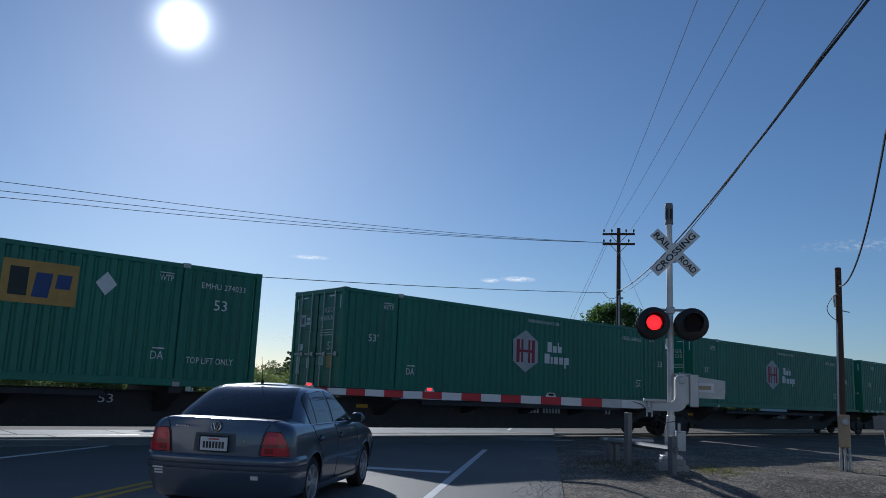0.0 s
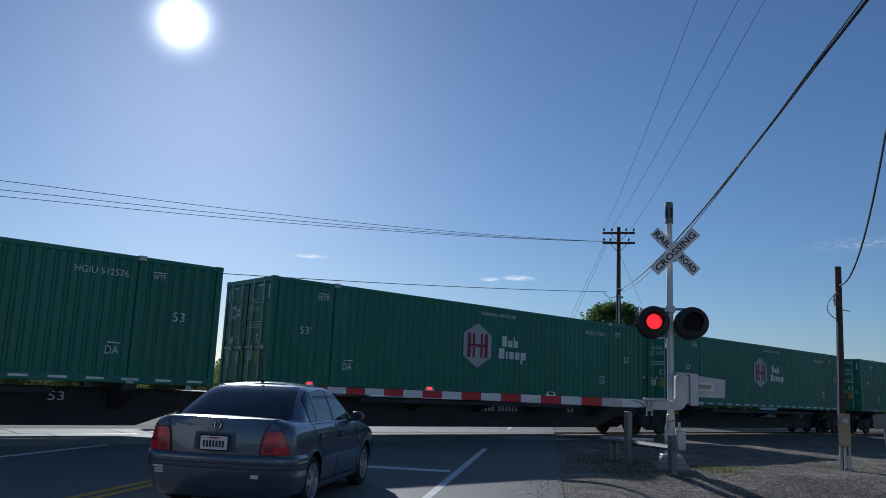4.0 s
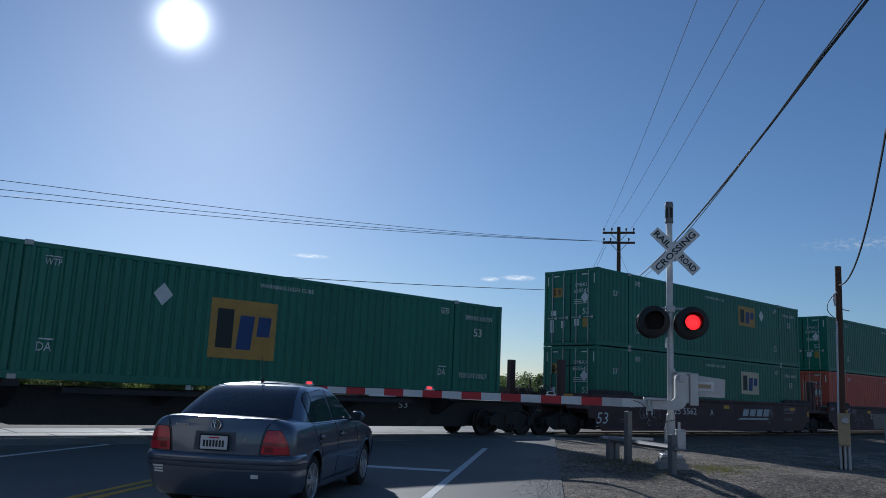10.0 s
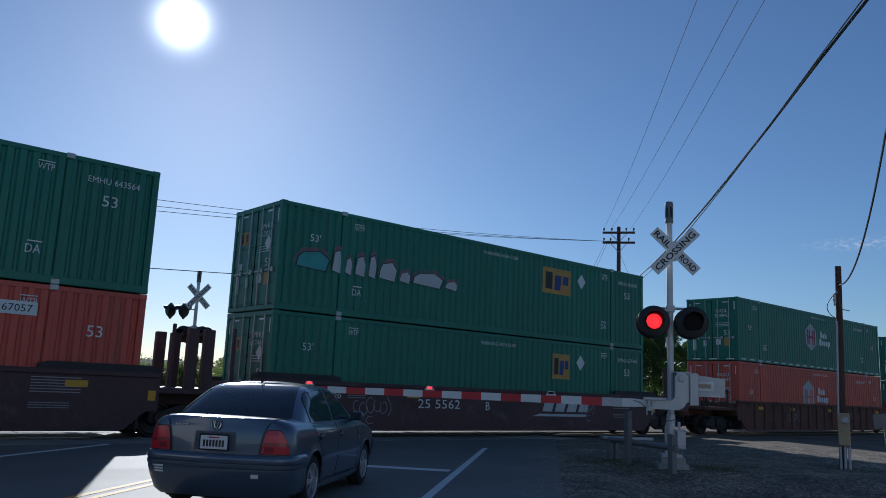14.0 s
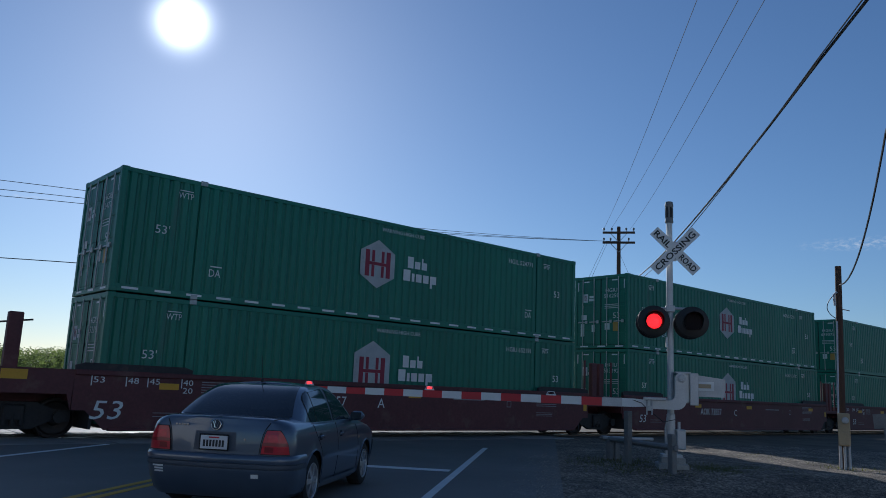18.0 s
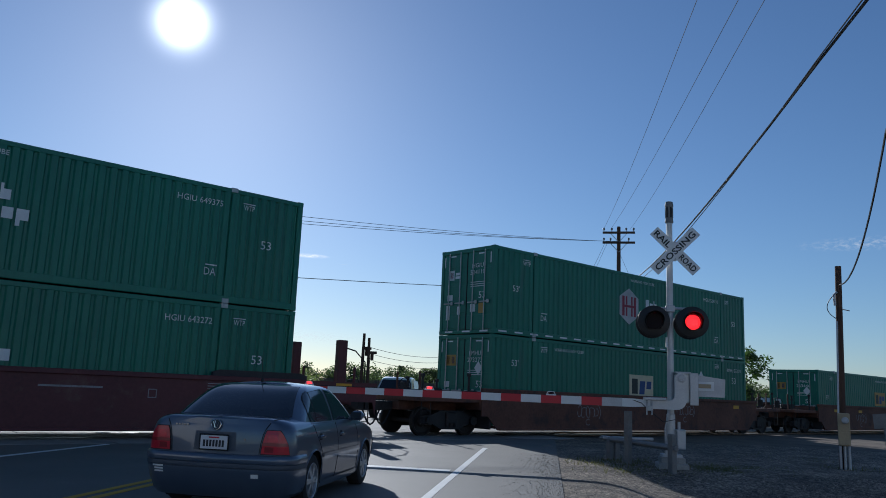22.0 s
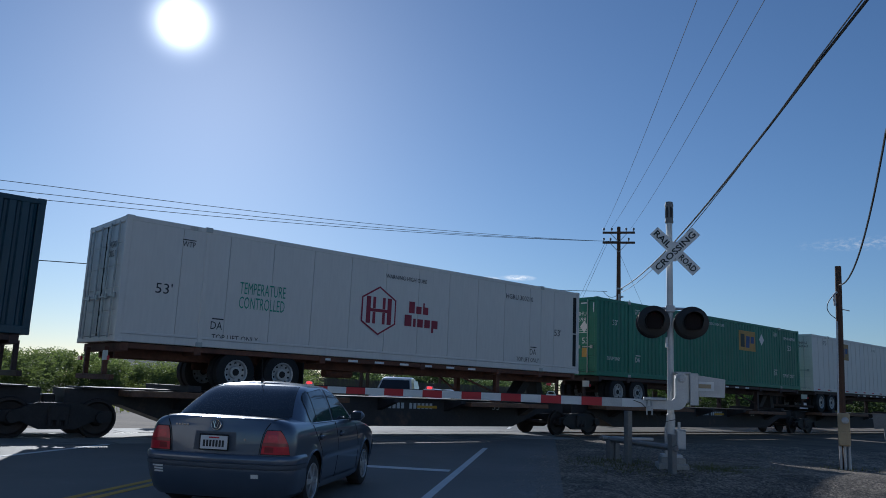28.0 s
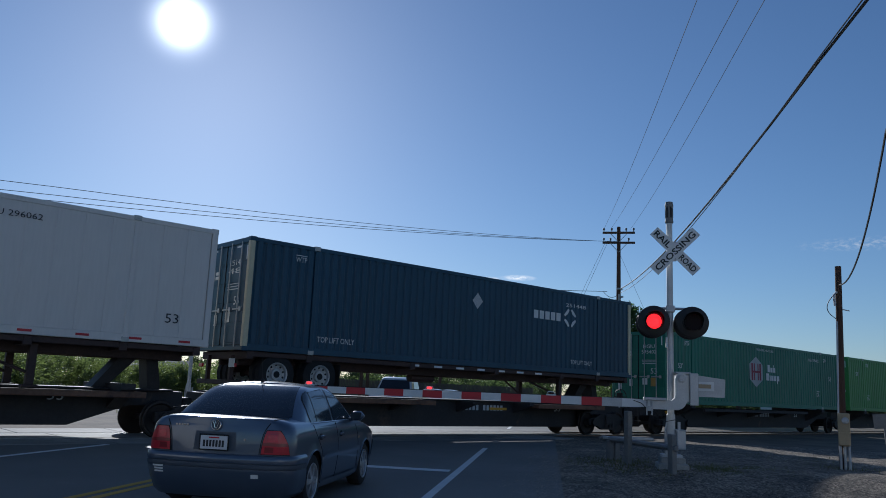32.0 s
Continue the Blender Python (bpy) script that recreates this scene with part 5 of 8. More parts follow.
    def scrawl(seed, x, z, n, s):
        """Loops and hooks of a spray can that spell nothing."""
        r = random.Random(seed)
        m = Mesh()
        for i in range(n):
            cx, cz, rx, rz, a = x + i * s * 0.85, z + r.uniform(-.06, .06), s * r.uniform(0.40, 0.6), s * r.uniform(0.5, 0.75), r.uniform(0, 6.28)
            ribbon(m, [(cx + rx * math.cos(a + q * 0.35), cz + rz * math.sin(a + q * 0.35) * (1 + 0.2 * math.sin(q * 0.7))) for q in range(r.randint(13, 19))])
        ribbon(m, [(x + n * s * 0.8 + 0.1 * math.sin(q * 0.5), z - 0.25 + q * 0.07) for q in range(9)])
        ribbon(m, [(x + n * s * 0.35 + 0.13 * math.cos(q * 0.45 + 1), z - 0.36 + 0.10 * math.sin(q * 0.45 + 1)) for q in range(11)])
        return m
    if logo or not number:
        part("graffiti", scrawl(int(u), 2.62 if logo else 4.2, 0.84, 5, 0.27), M_DIMDECAL, car, "thin pale sprayed loops", at=pose(u, y - 0.003, 0))
        part("graffiti", scrawl(int(u) + 1, 12.45 if logo else 10.4, 0.98, 2 if logo else 6, 0.22), M_DIMDECAL, car, "thin pale sprayed loops", at=pose(u, y - 0.003, 0))


def platform(car, x0, x1, material, posts=()):
    """The deck over a truck between two wells, with its uprights."""
    part("end_platform", Mesh().box(x0, x1, TRACK_Y - 1.40, TRACK_Y + 1.40, 1.02, 1.16, 0.02).box(x0, x1, TRACK_Y - 0.35, TRACK_Y + 0.35, 0.74, 1.02, 0.02), material, car)
    for x, y, h, w in posts:
        part("guide_post", Mesh().box(x - w, x + w, TRACK_Y + y - w * 0.7, TRACK_Y + y + w * 0.7, 1.15, 1.15 + h, 0.02), material, car)


def well_car(label, ends, trucks, wells, material, **opt):
    car = thing("well_car", label, "rail freight car", "cars of the train")
    for k, u in enumerate(wells):
        well_unit(car, u, material, opt.get("ribs", False), "ACB"[k] if len(wells) > 1 else None, opt.get("number"), opt.get("logo", False), k == 0)
    edges = [ends[0]] + [v for u in wells for v in (u - 0.57, u + LONG + 0.57)] + [ends[1]]
    for i in range(0, len(edges), 2):
        x0, x1 = edges[i], edges[i + 1]
        mid = (x0 + x1) / 2
        posts = []
        if i == 0:
            d = 1.2 if opt.get("number") else 0.35
            posts = [(x1 - d, -1.2, 1.45, 0.14), (x1 - d, 1.2, 1.45, 0.14), (x0 + 0.35, -0.9, 0.75, 0.04), (x0 + 0.9, 0.9, 0.75, 0.04)]
        elif i == len(edges) - 2:
            d = 1.2 if opt.get("number") else 0.35
            posts = [(x0 + d, -1.2, 1.45, 0.14), (x0 + d, 1.2, 1.45, 0.14), (x1 - 0.35, -0.9, 0.75, 0.04), (x1 - 0.9, 0.9, 0.75, 0.04)]
        else:
            posts = [(mid - 0.8, -1.15, 1.5, 0.045), (mid - 0.33, -1.15, 1.42, 0.13), (mid + 0.08, -1.15, 1.42, 0.13), (mid + 0.75, -1.15, 1.5, 0.045), (mid - 0.8, 1.15, 1.5, 0.045), (mid - 0.2, 1.15, 1.42, 0.13), (mid + 0.2, 1.15, 1.42, 0.13), (mid + 0.75, 1.15, 1.5, 0.045)]
        if opt.get("number") and i in (0, len(edges) - 2):
            for y in (-1.49, 1.45):
                part("platform_skirt", Mesh().prism([(x0 + 0.15, 0.95), (x1 - 0.1, 0.95), (x1 + 0.0, 0.62), (x1 + 0.02, 1.47), (x0 + 0.15, 1.47)], "y", TRACK_Y + y, TRACK_Y + y + 0.04), material, car)
            part("reflector", Mesh().box(-0.25, 0.25, -0.006, 0, -0.1, 0.1), M_REFLECT, car, "large yellow reflector", at=pose(x1 - 1.15 if i == 0 else x0 + 1.15, TRACK_Y - 1.492, 1.33))
        platform(car, x0, x1, material, posts if opt.get("posts", True) else posts[2:])
        if not opt.get("posts", True):
            for px, py, ph in ((x0 + 0.25, -1.15, 0.62), (mid, -0.7, 0.48), (x1 - 0.25, -1.15, 0.70), (mid + 0.3, 1.1, 0.55)):
                part("end_post", Mesh().tube((px, TRACK_Y + py, 1.15), (px, TRACK_Y + py, 1.15 + ph), 0.035, n=8).box(px - 0.05, px + 0.05, TRACK_Y + py - 0.05, TRACK_Y + py + 0.05, 1.12 + ph, 1.22 + ph, 0.01), M_TRUCK, car)
            part("brake_gear", Mesh().box(mid - 0.35, mid + 0.25, TRACK_Y - 0.75, TRACK_Y - 0.25, 1.15, 1.42, 0.05).tube((mid - 0.5, TRACK_Y - 0.9, 1.24), (mid + 0.5, TRACK_Y - 0.9, 1.24), 0.03, n=6), M_TRUCK, car)
    for t in trucks:
        truck(car, t)
    for x, way, brake in ((ends[0], -1, False), (ends[1], 1, True)):
        end_fittings(car, x, way, True)
        d = -way
        if opt.get("number"):
          part("hand_rail", Mesh().pipe([(x, TRACK_Y - 0.9, 1.15), (x, TRACK_Y - 0.9, 2.05), (x + d * 0.35, TRACK_Y - 0.9, 2.35), (x + d * 1.15, TRACK_Y - 1.1, 2.47)], 0.02, 6), M_TRUCK, car)
    ROLLING.append((car, 0, 0, 0))
    return car


well_car("dark brown three-well stack car with pale emblems and graffiti", (156.9, 216.9), [157.4, 176.7, 196.15, 215.7], [158.85, 178.35, 197.9], M_BLACKCAR, number="25 5562", logo=True)
well_car("rust-brown well car with ribbed sides", (218.4, 240.6), [219.9, 239.0], [221.4], M_RUST, ribs=True, posts=False)
well_car("maroon three-well stack car with white lettering", (242.2, 302.4), [243.2, 262.45, 281.8, 301.1], [244.75, 264.05, 283.45], M_MAROON, number="AOK 73857")
well_car("rusty brown single-well stack car", (304.1, 326.2), [305.6, 324.7], [307.05], M_RUST, posts=False)
well_car("rusty brown single-well stack car", (327.7, 349.5), [329.2, 348.25], [330.65], M_RUST, posts=False)


def road_wheel(parent, x, y, z, r=0.50, w=0.26, rim_mat=None):
    """A truck tyre on a steel rim."""
    key = ("tyre", r, w)
    ty = soft(shared(key, lambda: Mesh().lathe([(-w / 2, r * 0.60), (-w / 2, r * 0.9), (-w * 0.38, r), (w * 0.38, r), (w / 2, r * 0.9), (w / 2, r * 0.60)], (0, 0, 0), (0, 1, 0), 24, False).data("tyre", M_TYRE)), 40)
    def rim():
        m = Mesh().lathe([(-w * 0.5, r * 0.60), (-w * 0.46, r * 0.54), (-w * 0.20, r * 0.50), (-w * 0.12, r * 0.30), (-w * 0.40, r * 0.27), (-w * 0.42, r * 0.02)], (0, 0, 0), (0, 1, 0), 24, False)
        for i in range(8):
            q = i * math.pi / 4
            m.tube((r * 0.38 * math.cos(q), -w * 0.24, r * 0.38 * math.sin(q)), (r * 0.38 * math.cos(q), -w * 0.12, r * 0.38 * math.sin(q)), r * 0.045, n=6)
        return m.data("rim", rim_mat or M_RIM)
    t = part("tyre", ty, M_TYRE, parent, at=pose(x, y, z))
    part("rim", soft(shared(key + ("rim", (rim_mat or M_RIM).name), rim), 40), None, t)
    # raised dark discs stand in for the shade in the rim's holes
    def holes():
        m = Mesh()
        for i in range(10):
            q = (i + 0.5) * math.pi / 5
            m.tube((r * 0.44 * math.cos(q), -w * 0.215, r * 0.44 * math.sin(q)), (r * 0.44 * math.cos(q), -w * 0.17, r * 0.44 * math.sin(q)), r * 0.055, n=8)
        return m.tube((0, -w * 0.45, 0), (0, -w * 0.41, 0), r * 0.17, n=12).data("hub_holes", M_SEAL)
    part("hub_holes", shared(key + ("holes",), holes), None, t, "dark discs painted as the rim's shaded holes, and its hub cap")
    return t


def chassis(u, label, axles, paint, turned=False):
    """A skeletal road chassis under a container: beams, landing legs, two axles and a bumper."""
    ob = thing("container_chassis", label, "container chassis", "wheeled chassis on the train")
    z = Z_CHASSIS
    for y in (-0.5, 0.5):
        part("main_beam", Mesh().box(0.3, LONG - 0.3, y - 0.07, y + 0.07, z - 0.34, z - 0.05, 0.015), paint, ob)
    for x in (0.25, 1.98, 5.5, 9.0, 12.2, LONG - 1.98, LONG - 0.25):
        part("cross_beam", Mesh().box(x - 0.09, x + 0.09, -1.27, 1.27, z - 0.2, z, 0.015), paint, ob)
    for y in (-1.2, 1.2):
        part("side_rail", Mesh().box(0.2, LONG - 0.2, y - 0.04, y + 0.04, z - 0.13, z - 0.01, 0.01), paint, ob)
    strip = shared(("cs",), lambda: Mesh().box(-0.16, 0.16, -0.006, 0, -0.03, 0.03).data("reflector_strip", M_STRIP))
    for i in range(7):
        part("reflector_strip", strip, None, ob, at=pose(5.6 + i * 0.9, -1.245, z - 0.075))
    for x in axles:
        part("axle", Mesh().tube((x, -1.1, 1.60), (x, 1.1, 1.60), 0.065).box(x - 0.4, x + 0.4, -0.56, -0.44, 1.62, z - 0.3, 0.02).box(x - 0.4, x + 0.4, 0.44, 0.56, 1.62, z - 0.3, 0.02), paint, ob)
        for y in (-1.08, -0.76, 0.76, 1.08):
            road_wheel(ob, x, y, 1.585, 0.51, 0.26)
    lx = 3.6 if turned else 12.4
    k = -1 if turned else 1
    for y in (-0.95, 0.95):
        part("landing_leg", Mesh().box(lx - 0.08, lx + 0.08, y - 0.08, y + 0.08, 1.12, z - 0.15, 0.01).box(lx - 0.16, lx + 0.16, y - 0.13, y + 0.13, 1.06, 1.12, 0.01), paint, ob)
    part("leg_brace", Mesh().tube((lx, -0.95, 1.35), (lx - k * 1.35, -0.5, z - 0.25), 0.035, n=6).tube((lx, 0.95, 1.35), (lx - k * 1.35, 0.5, z - 0.25), 0.035, n=6), paint, ob)
    part("hitch_stand", Mesh().prism([(p if k > 0 else LONG - p, q) for p, q in ((13.9, 1.10), (14.2, 1.10), (14.9, z - 0.3), (15.1, z - 0.3), (15.2, 1.10), (15.5, 1.10), (15.5, 1.2), (15.35, z - 0.15), (14.6, z - 0.15))], "y", -0.25, 0.25), M_TRUCK, ob)
    e = LONG - 0.12 if turned else 0.0
    part("mud_flap", Mesh().box((axles[-1] + 0.6) if not turned else axles[0] - 0.62, (axles[-1] + 0.62) if not turned else axles[0] - 0.6, -1.22, -0.62, 1.2, z - 0.2), M_SEAL, ob)
    part("air_tank", Mesh().tube((6.2, -0.25, 1.72), (7.1, -0.25, 1.72), 0.14, n=12), paint, ob)
    part("bumper", Mesh().box(e + 0.02, e + 0.12, -1.2, 1.2, 1.28, 1.40, 0.01).box(e + 0.02, e + 0.12, -0.7, -0.6, 1.36, z - 0.1).box(e + 0.02, e + 0.12, 0.6, 0.7, 1.36, z - 0.1), paint, ob)
    if not turned:
        part("plate_panel", Mesh().box(-0.005, 0.015, -0.95, -0.65, 1.72, 1.94), M_DECAL, ob, "white plate with no writing")
    for y in (-1.0, 0.9) if not turned else ():
        part("tail_lamp", Mesh().box(0.0, 0.05, y, y + 0.22, 1.72, 1.82, 0.01), M_TAIL, ob)
    ob.location = (u, TRACK_Y, 0)
    ROLLING.append((ob, u, TRACK_Y, 0))


CHL = "dark steel road chassis carrying a container on a spine car"
chassis(352.0, CHL, (13.37, 14.6), M_CHASSIS, True)
chassis(369.9, "rusty brown road chassis carrying a white container", (3.05, 4.35), M_RUST)
chassis(387.1, CHL, (1.40, 2.65), M_CHASSIS)
chassis(404.75, CHL, (1.05, 2.26), M_CHASSIS)
chassis(421.8, CHL, (1.08, 2.38), M_CHASSIS)


# ---- crossing signals ----
SIGN_TURN = math.degrees(ROAD_TURN) - 90


BLINK_SLATS = {"left": [], "right": []}


def lamp_unit(parent, x, z, lit, y=-0.20, turn=0, shutter=""):
    """A round lamp on a black back plate with a hood."""
    at = pose(x, y, z, 0, 0, turn)
    back = shared(("lb",), lambda: soft(Mesh().lathe([(-0.012, 0.02), (-0.012, 0.30), (0.0, 0.325), (0.02, 0.325), (0.03, 0.30), (0.16, 0.16), (0.20, 0.05)], (0, 0, 0), (0, 1, 0), 32).data("lamp_backplate", M_BLACK), 35))
    b = part("lamp_backplate", back, M_BLACK, parent, at=at)
    def hood():
        m = Mesh()
        rows = []
        for d, r in ((0.0, 0.19), (-0.30, 0.20), (-0.30, 0.193), (0.0, 0.183)):
            rows.append([(r * math.cos(w), d * (0.35 + 0.65 * max(0, math.sin(w)) ** 0.6), r * math.sin(w)) for w in [math.radians(-40 + 260 * i / 20) for i in range(21)]])
        return m.grid(rows).data("lamp_hood", M_BLACK)
    part("lamp_hood", soft(shared(("lh",), hood), 40), M_BLACK, b)
    lens = shared(("ll", lit), lambda: soft(Mesh().lathe([(-0.035, 0.02), (-0.03, 0.09), (-0.015, 0.145), (0.0, 0.152)], (0, 0, 0), (0, 1, 0), 28).data("lens", M_LAMP if lit else M_LAMPOFF), 60))
    part("lens", lens, None, b, "glowing red lens" if lit else "dark red lens", at=pose(0, -0.014, 0))
    # black collar added to hide lit lens rims beside the closed slats
    part("lens_bezel", shared(("lbz",), lambda: Mesh().lathe([(-0.128, 0.170), (-0.130, 0.166), (-0.01, 0.160), (-0.01, 0.170)], (0, 0, 0), (0, 1, 0), 32, False).data("lens_bezel", M_BLACK)), None, b)
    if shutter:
        # added slats hide the ever-lit lens to imitate the lamp switching off
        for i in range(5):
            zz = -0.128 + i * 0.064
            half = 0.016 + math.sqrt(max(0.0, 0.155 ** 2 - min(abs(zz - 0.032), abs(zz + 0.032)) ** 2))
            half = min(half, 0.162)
            sl = part("shutter_slat", Mesh().box(-half, half, -0.0008, 0.0008, -0.0335, 0.0335), M_SLAT, b, "added dark slat standing in for the unlit lamp", at=pose(0, -0.095, zz))
            BLINK_SLATS[shutter].append((sl, zz))
    return b


def crossbuck(parent, x, z, y=-0.12):
    """Two crossed white blades with the words of the sign."""
    L, W = 0.61, 0.115
    def blade(dy):
        out = [(-L, -W), (L, -W), (L, W), (-L, W)]
        return Mesh().prism(out, "y", dy, dy + 0.004)
    b1 = part("sign_blade", shared(("bl1",), lambda: blade(0.006).data("sign_blade", M_SIGN)), M_SIGN, parent, at=pose(x, y, z, 0, 45, 0))
    b2 = part("sign_blade", shared(("bl2",), lambda: blade(-0.002).data("sign_blade", M_SIGN)), M_SIGN, parent, at=pose(x, y, z, 0, -45, 0))
    part("lettering", letters("RAIL", 0.125, M_BLACKDECAL, 0.42, bold=0.004), None, b1, at=pose(-0.355, 0.001, 0))
    part("lettering", letters("ROAD", 0.125, M_BLACKDECAL, 0.42, bold=0.004), None, b1, at=pose(0.36, 0.001, 0))
    part("lettering", letters("CROSSING", 0.125, M_BLACKDECAL, 1.10, bold=0.004), None, b2, at=pose(0, -0.006, 0))
    for px, pz in ((0, 0), (0, -0.16)):
        part("bolt", shared(("sbolt",), lambda: Mesh().tube((0, -0.012, 0), (0, 0.03, 0), 0.012, n=6).data("bolt", M_ROD)), None, parent, at=pose(x + px, y, z + pz))
    part("sign_bracket", Mesh().box(x - 0.03, x + 0.03, y + 0.012, 0.0, z - 0.2, z + 0.2, 0.005), M_GALV, parent)


def signal(name, label, at, left_lit, height=5.40, side_lamps=False):
    ob = thing(name, label, "railroad signal", "railroad crossing signals", at=at)
    part("mast", Mesh().lathe([(0.0, 0.085), (0.9, 0.085), (0.92, 0.068), (height - 0.45, 0.064)], (0, 0, 0.1), (0, 0, 1), 16), M_SILVER, ob, smooth=35)
    part("mast_cap", Mesh().lathe([(0, 0.078), (0.012, 0.088), (0.05, 0.088), (0.06, 0.080), (0.34, 0.080), (0.35, 0.088), (0.40, 0.088), (0.41, 0.080), (0.455, 0.078), (0.465, 0.05)], (0, 0, height - 0.42), (0, 0, 1), 18), M_DULL, ob, "weathered grey bell housing", smooth=35)
    # raised dark strips paint in the shade of the housing's slots
    for k in range(6):
        part("bell_slot", shared(("bslot",), lambda: Mesh().box(-0.018, 0.018, -0.084, -0.078, 0.0, 0.22, 0.002).data("bell_slot", M_SEAL)), None, ob, at=pose(0, 0, height - 0.31, 0, 0, k * 60 + 20))
    crossbuck(ob, 0.10, 4.36)
    part("lamp_arm", Mesh().pipe([(-0.38, -0.02, 3.16), (0.46, -0.02, 3.16)], 0.028, 8).box(-0.09, 0.09, -0.10, 0.09, 3.08, 3.22, 0.015).tube((-0.36, -0.02, 3.16), (-0.36, -0.06, 2.96), 0.022).tube((0.42, -0.02, 3.16), (0.42, -0.06, 2.96), 0.022), M_GALV, ob)
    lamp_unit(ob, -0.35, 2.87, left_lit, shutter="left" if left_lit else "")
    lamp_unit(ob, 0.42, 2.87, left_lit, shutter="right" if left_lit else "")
    for x in (-0.35, 0.42):
        lamp_unit(ob, x, 2.87, False, 0.22, 180)
    if side_lamps:
        part("side_lamp_arm", Mesh().pipe([(0.0, 0, 3.85), (-1.1, 0, 3.85)], 0.028, 8), M_GALV, ob)
        for x in (-0.5, -1.05):
            lamp_unit(ob, x, 3.78, False, 0.0, -75)
            lamp_unit(ob, x, 3.78, False, 0.0, 105)
    part("mast_base", Mesh().box(-0.20, 0.20, -0.20, 0.20, 0.16, 0.22, 0.01).prism([(-0.12, 0.06), (0.12, 0.06), (0.09, 0.5), (-0.09, 0.5)], "y", -0.1, 0.1), M_SILVER, ob)
    part("foundation", Mesh().box(-0.29, 0.31, -0.27, 0.27, -0.28, 0.05, 0.02).box(-0.23, 0.25, -0.22, 0.22, 0.04, 0.17, 0.02), M_CONC, ob, "stained concrete foundation block")
    part("junction_box", Mesh().box(0.10, 0.27, -0.14, 0.10, 0.32, 0.70, 0.015).box(0.09, 0.28, -0.15, 0.11, 0.68, 0.71, 0.01).box(0.04, 0.14, -0.06, 0.04, 0.5, 0.6, 0.01).tube((0.16, 0, 0.70), (0.16, 0, 0.86), 0.03, n=10), M_SILVER, ob)
    part("cable_conduit", Mesh().pipe([(-0.11, -0.03, 0.12), (-0.11, -0.03, 0.72), (-0.09, -0.03, 0.80), (-0.07, -0.03, 0.95)], 0.022, 8), M_GALV, ob)
    part("tag_plate", Mesh().box(-0.10, -0.07, -0.14, -0.03, 2.35, 2.56, 0.003), M_SIGN, ob)
    return ob


MAST = (14.30, 9.21, 0.075)
mast = signal("crossing_signal", "silver railroad crossing signal mast with red flashing lamps beside the road", pose(*MAST, 0, 0, SIGN_TURN), True)
signal("crossing_signal", "silver railroad crossing signal beyond the tracks", pose(13.0, 29.6, 0.22, 0, 0, SIGN_TURN), False, 5.35, True)

# gate machine, counterweight and the lowered arm
gate = thing("crossing_gate", "lowered red and white striped crossing gate arm with small red lamps", "crossing gate", at=pose(*MAST, 0, 0, SIGN_TURN))
part("gate_machine", Mesh().box(0.10, 0.34, -0.28, 0.30, 1.24, 1.82, 0.03), M_SILVER, gate, smooth=30)
part("machine_lid", Mesh().box(0.06, 0.36, -0.30, 0.32, 1.82, 1.86, 0.01), M_GALV, gate)
elbow = [(-0.45, 1.10), (0.06, 1.10)] + [(0.06 + 0.20 * math.sin(math.radians(a)), 1.30 - 0.20 * math.cos(math.radians(a))) for a in range(15, 91, 15)] + [(0.26, 1.70)]
elbow += [(0.16 + 0.12 * math.cos(math.radians(a)), 1.72 + 0.12 * math.sin(math.radians(a))) for a in range(0, 181, 30)] + [(0.04, 1.40), (0.02, 1.33), (-0.04, 1.28), (-0.45, 1.28)]
part("gate_crank", Mesh().prism(elbow, "y", -0.36, -0.31), M_SILVER, gate)
part("crank_hub", Mesh().lathe([(0, 0.085), (0.02, 0.085), (0.03, 0.05), (0.05, 0.05)], (0.16, -0.36, 1.72), (0, -1, 0), 18), M_GALV, gate)
for i in range(6):
    q = i * math.pi / 3
    part("bolt", shared(("gbolt",), lambda: Mesh().tube((0, -0.02, 0), (0, 0, 0), 0.014, n=6).data("bolt", M_ROD)), None, gate, at=pose(0.16 + 0.065 * math.cos(q), -0.38, 1.72 + 0.065 * math.sin(q)))
part("counterweight", Mesh().prism([(0.36, 1.38), (1.02, 1.38), (1.04, 1.74), (0.36, 1.82)], "y", -0.20, -0.15), M_GALV, gate, "flat grey counterweight plate")
part("counterweight_label", Mesh().box(0.36, 0.82, -0.208, -0.202, 1.50, 1.68, 0.002), M_SIGN, gate)
part("label_panel", Mesh().box(0.42, 0.76, -0.213, -0.209, 1.55, 1.63), M_BOXTAN, gate, "small faded panel")
part("machine_cover", Mesh().box(0.33, 0.50, -0.31, -0.255, 1.20, 1.84, 0.012), M_SILVER, gate, "flat side cover")
part("arm_clamp", Mesh().box(-0.52, -0.40, -0.40, -0.26, 1.06, 1.16, 0.01).box(-0.58, -0.14, -0.42, -0.25, 1.27, 1.33, 0.01).tube((-0.52, -0.38, 0.98), (-0.52, -0.38, 1.32), 0.015, n=6).tube((-0.42, -0.38, 0.98), (-0.42, -0.38, 1.32), 0.015, n=6), M_GALV, gate)
ARM_Z, ARM_STEP = 1.205, 0.408
part("arm_root", Mesh().prism([(-0.40, ARM_Z - 0.06), (-0.40, ARM_Z + 0.06), (-0.78, ARM_Z + 0.083), (-1.0, ARM_Z + 0.083), (-1.0, ARM_Z - 0.083), (-0.78, ARM_Z - 0.083)], "y", -0.345, -0.315), M_SIGN, gate)
part("arm_sleeve", Mesh().box(-1.40, -1.0, -0.347, -0.313, ARM_Z - 0.085, ARM_Z + 0.085), M_GALV, gate, "grey arm sleeve")
x = -1.40
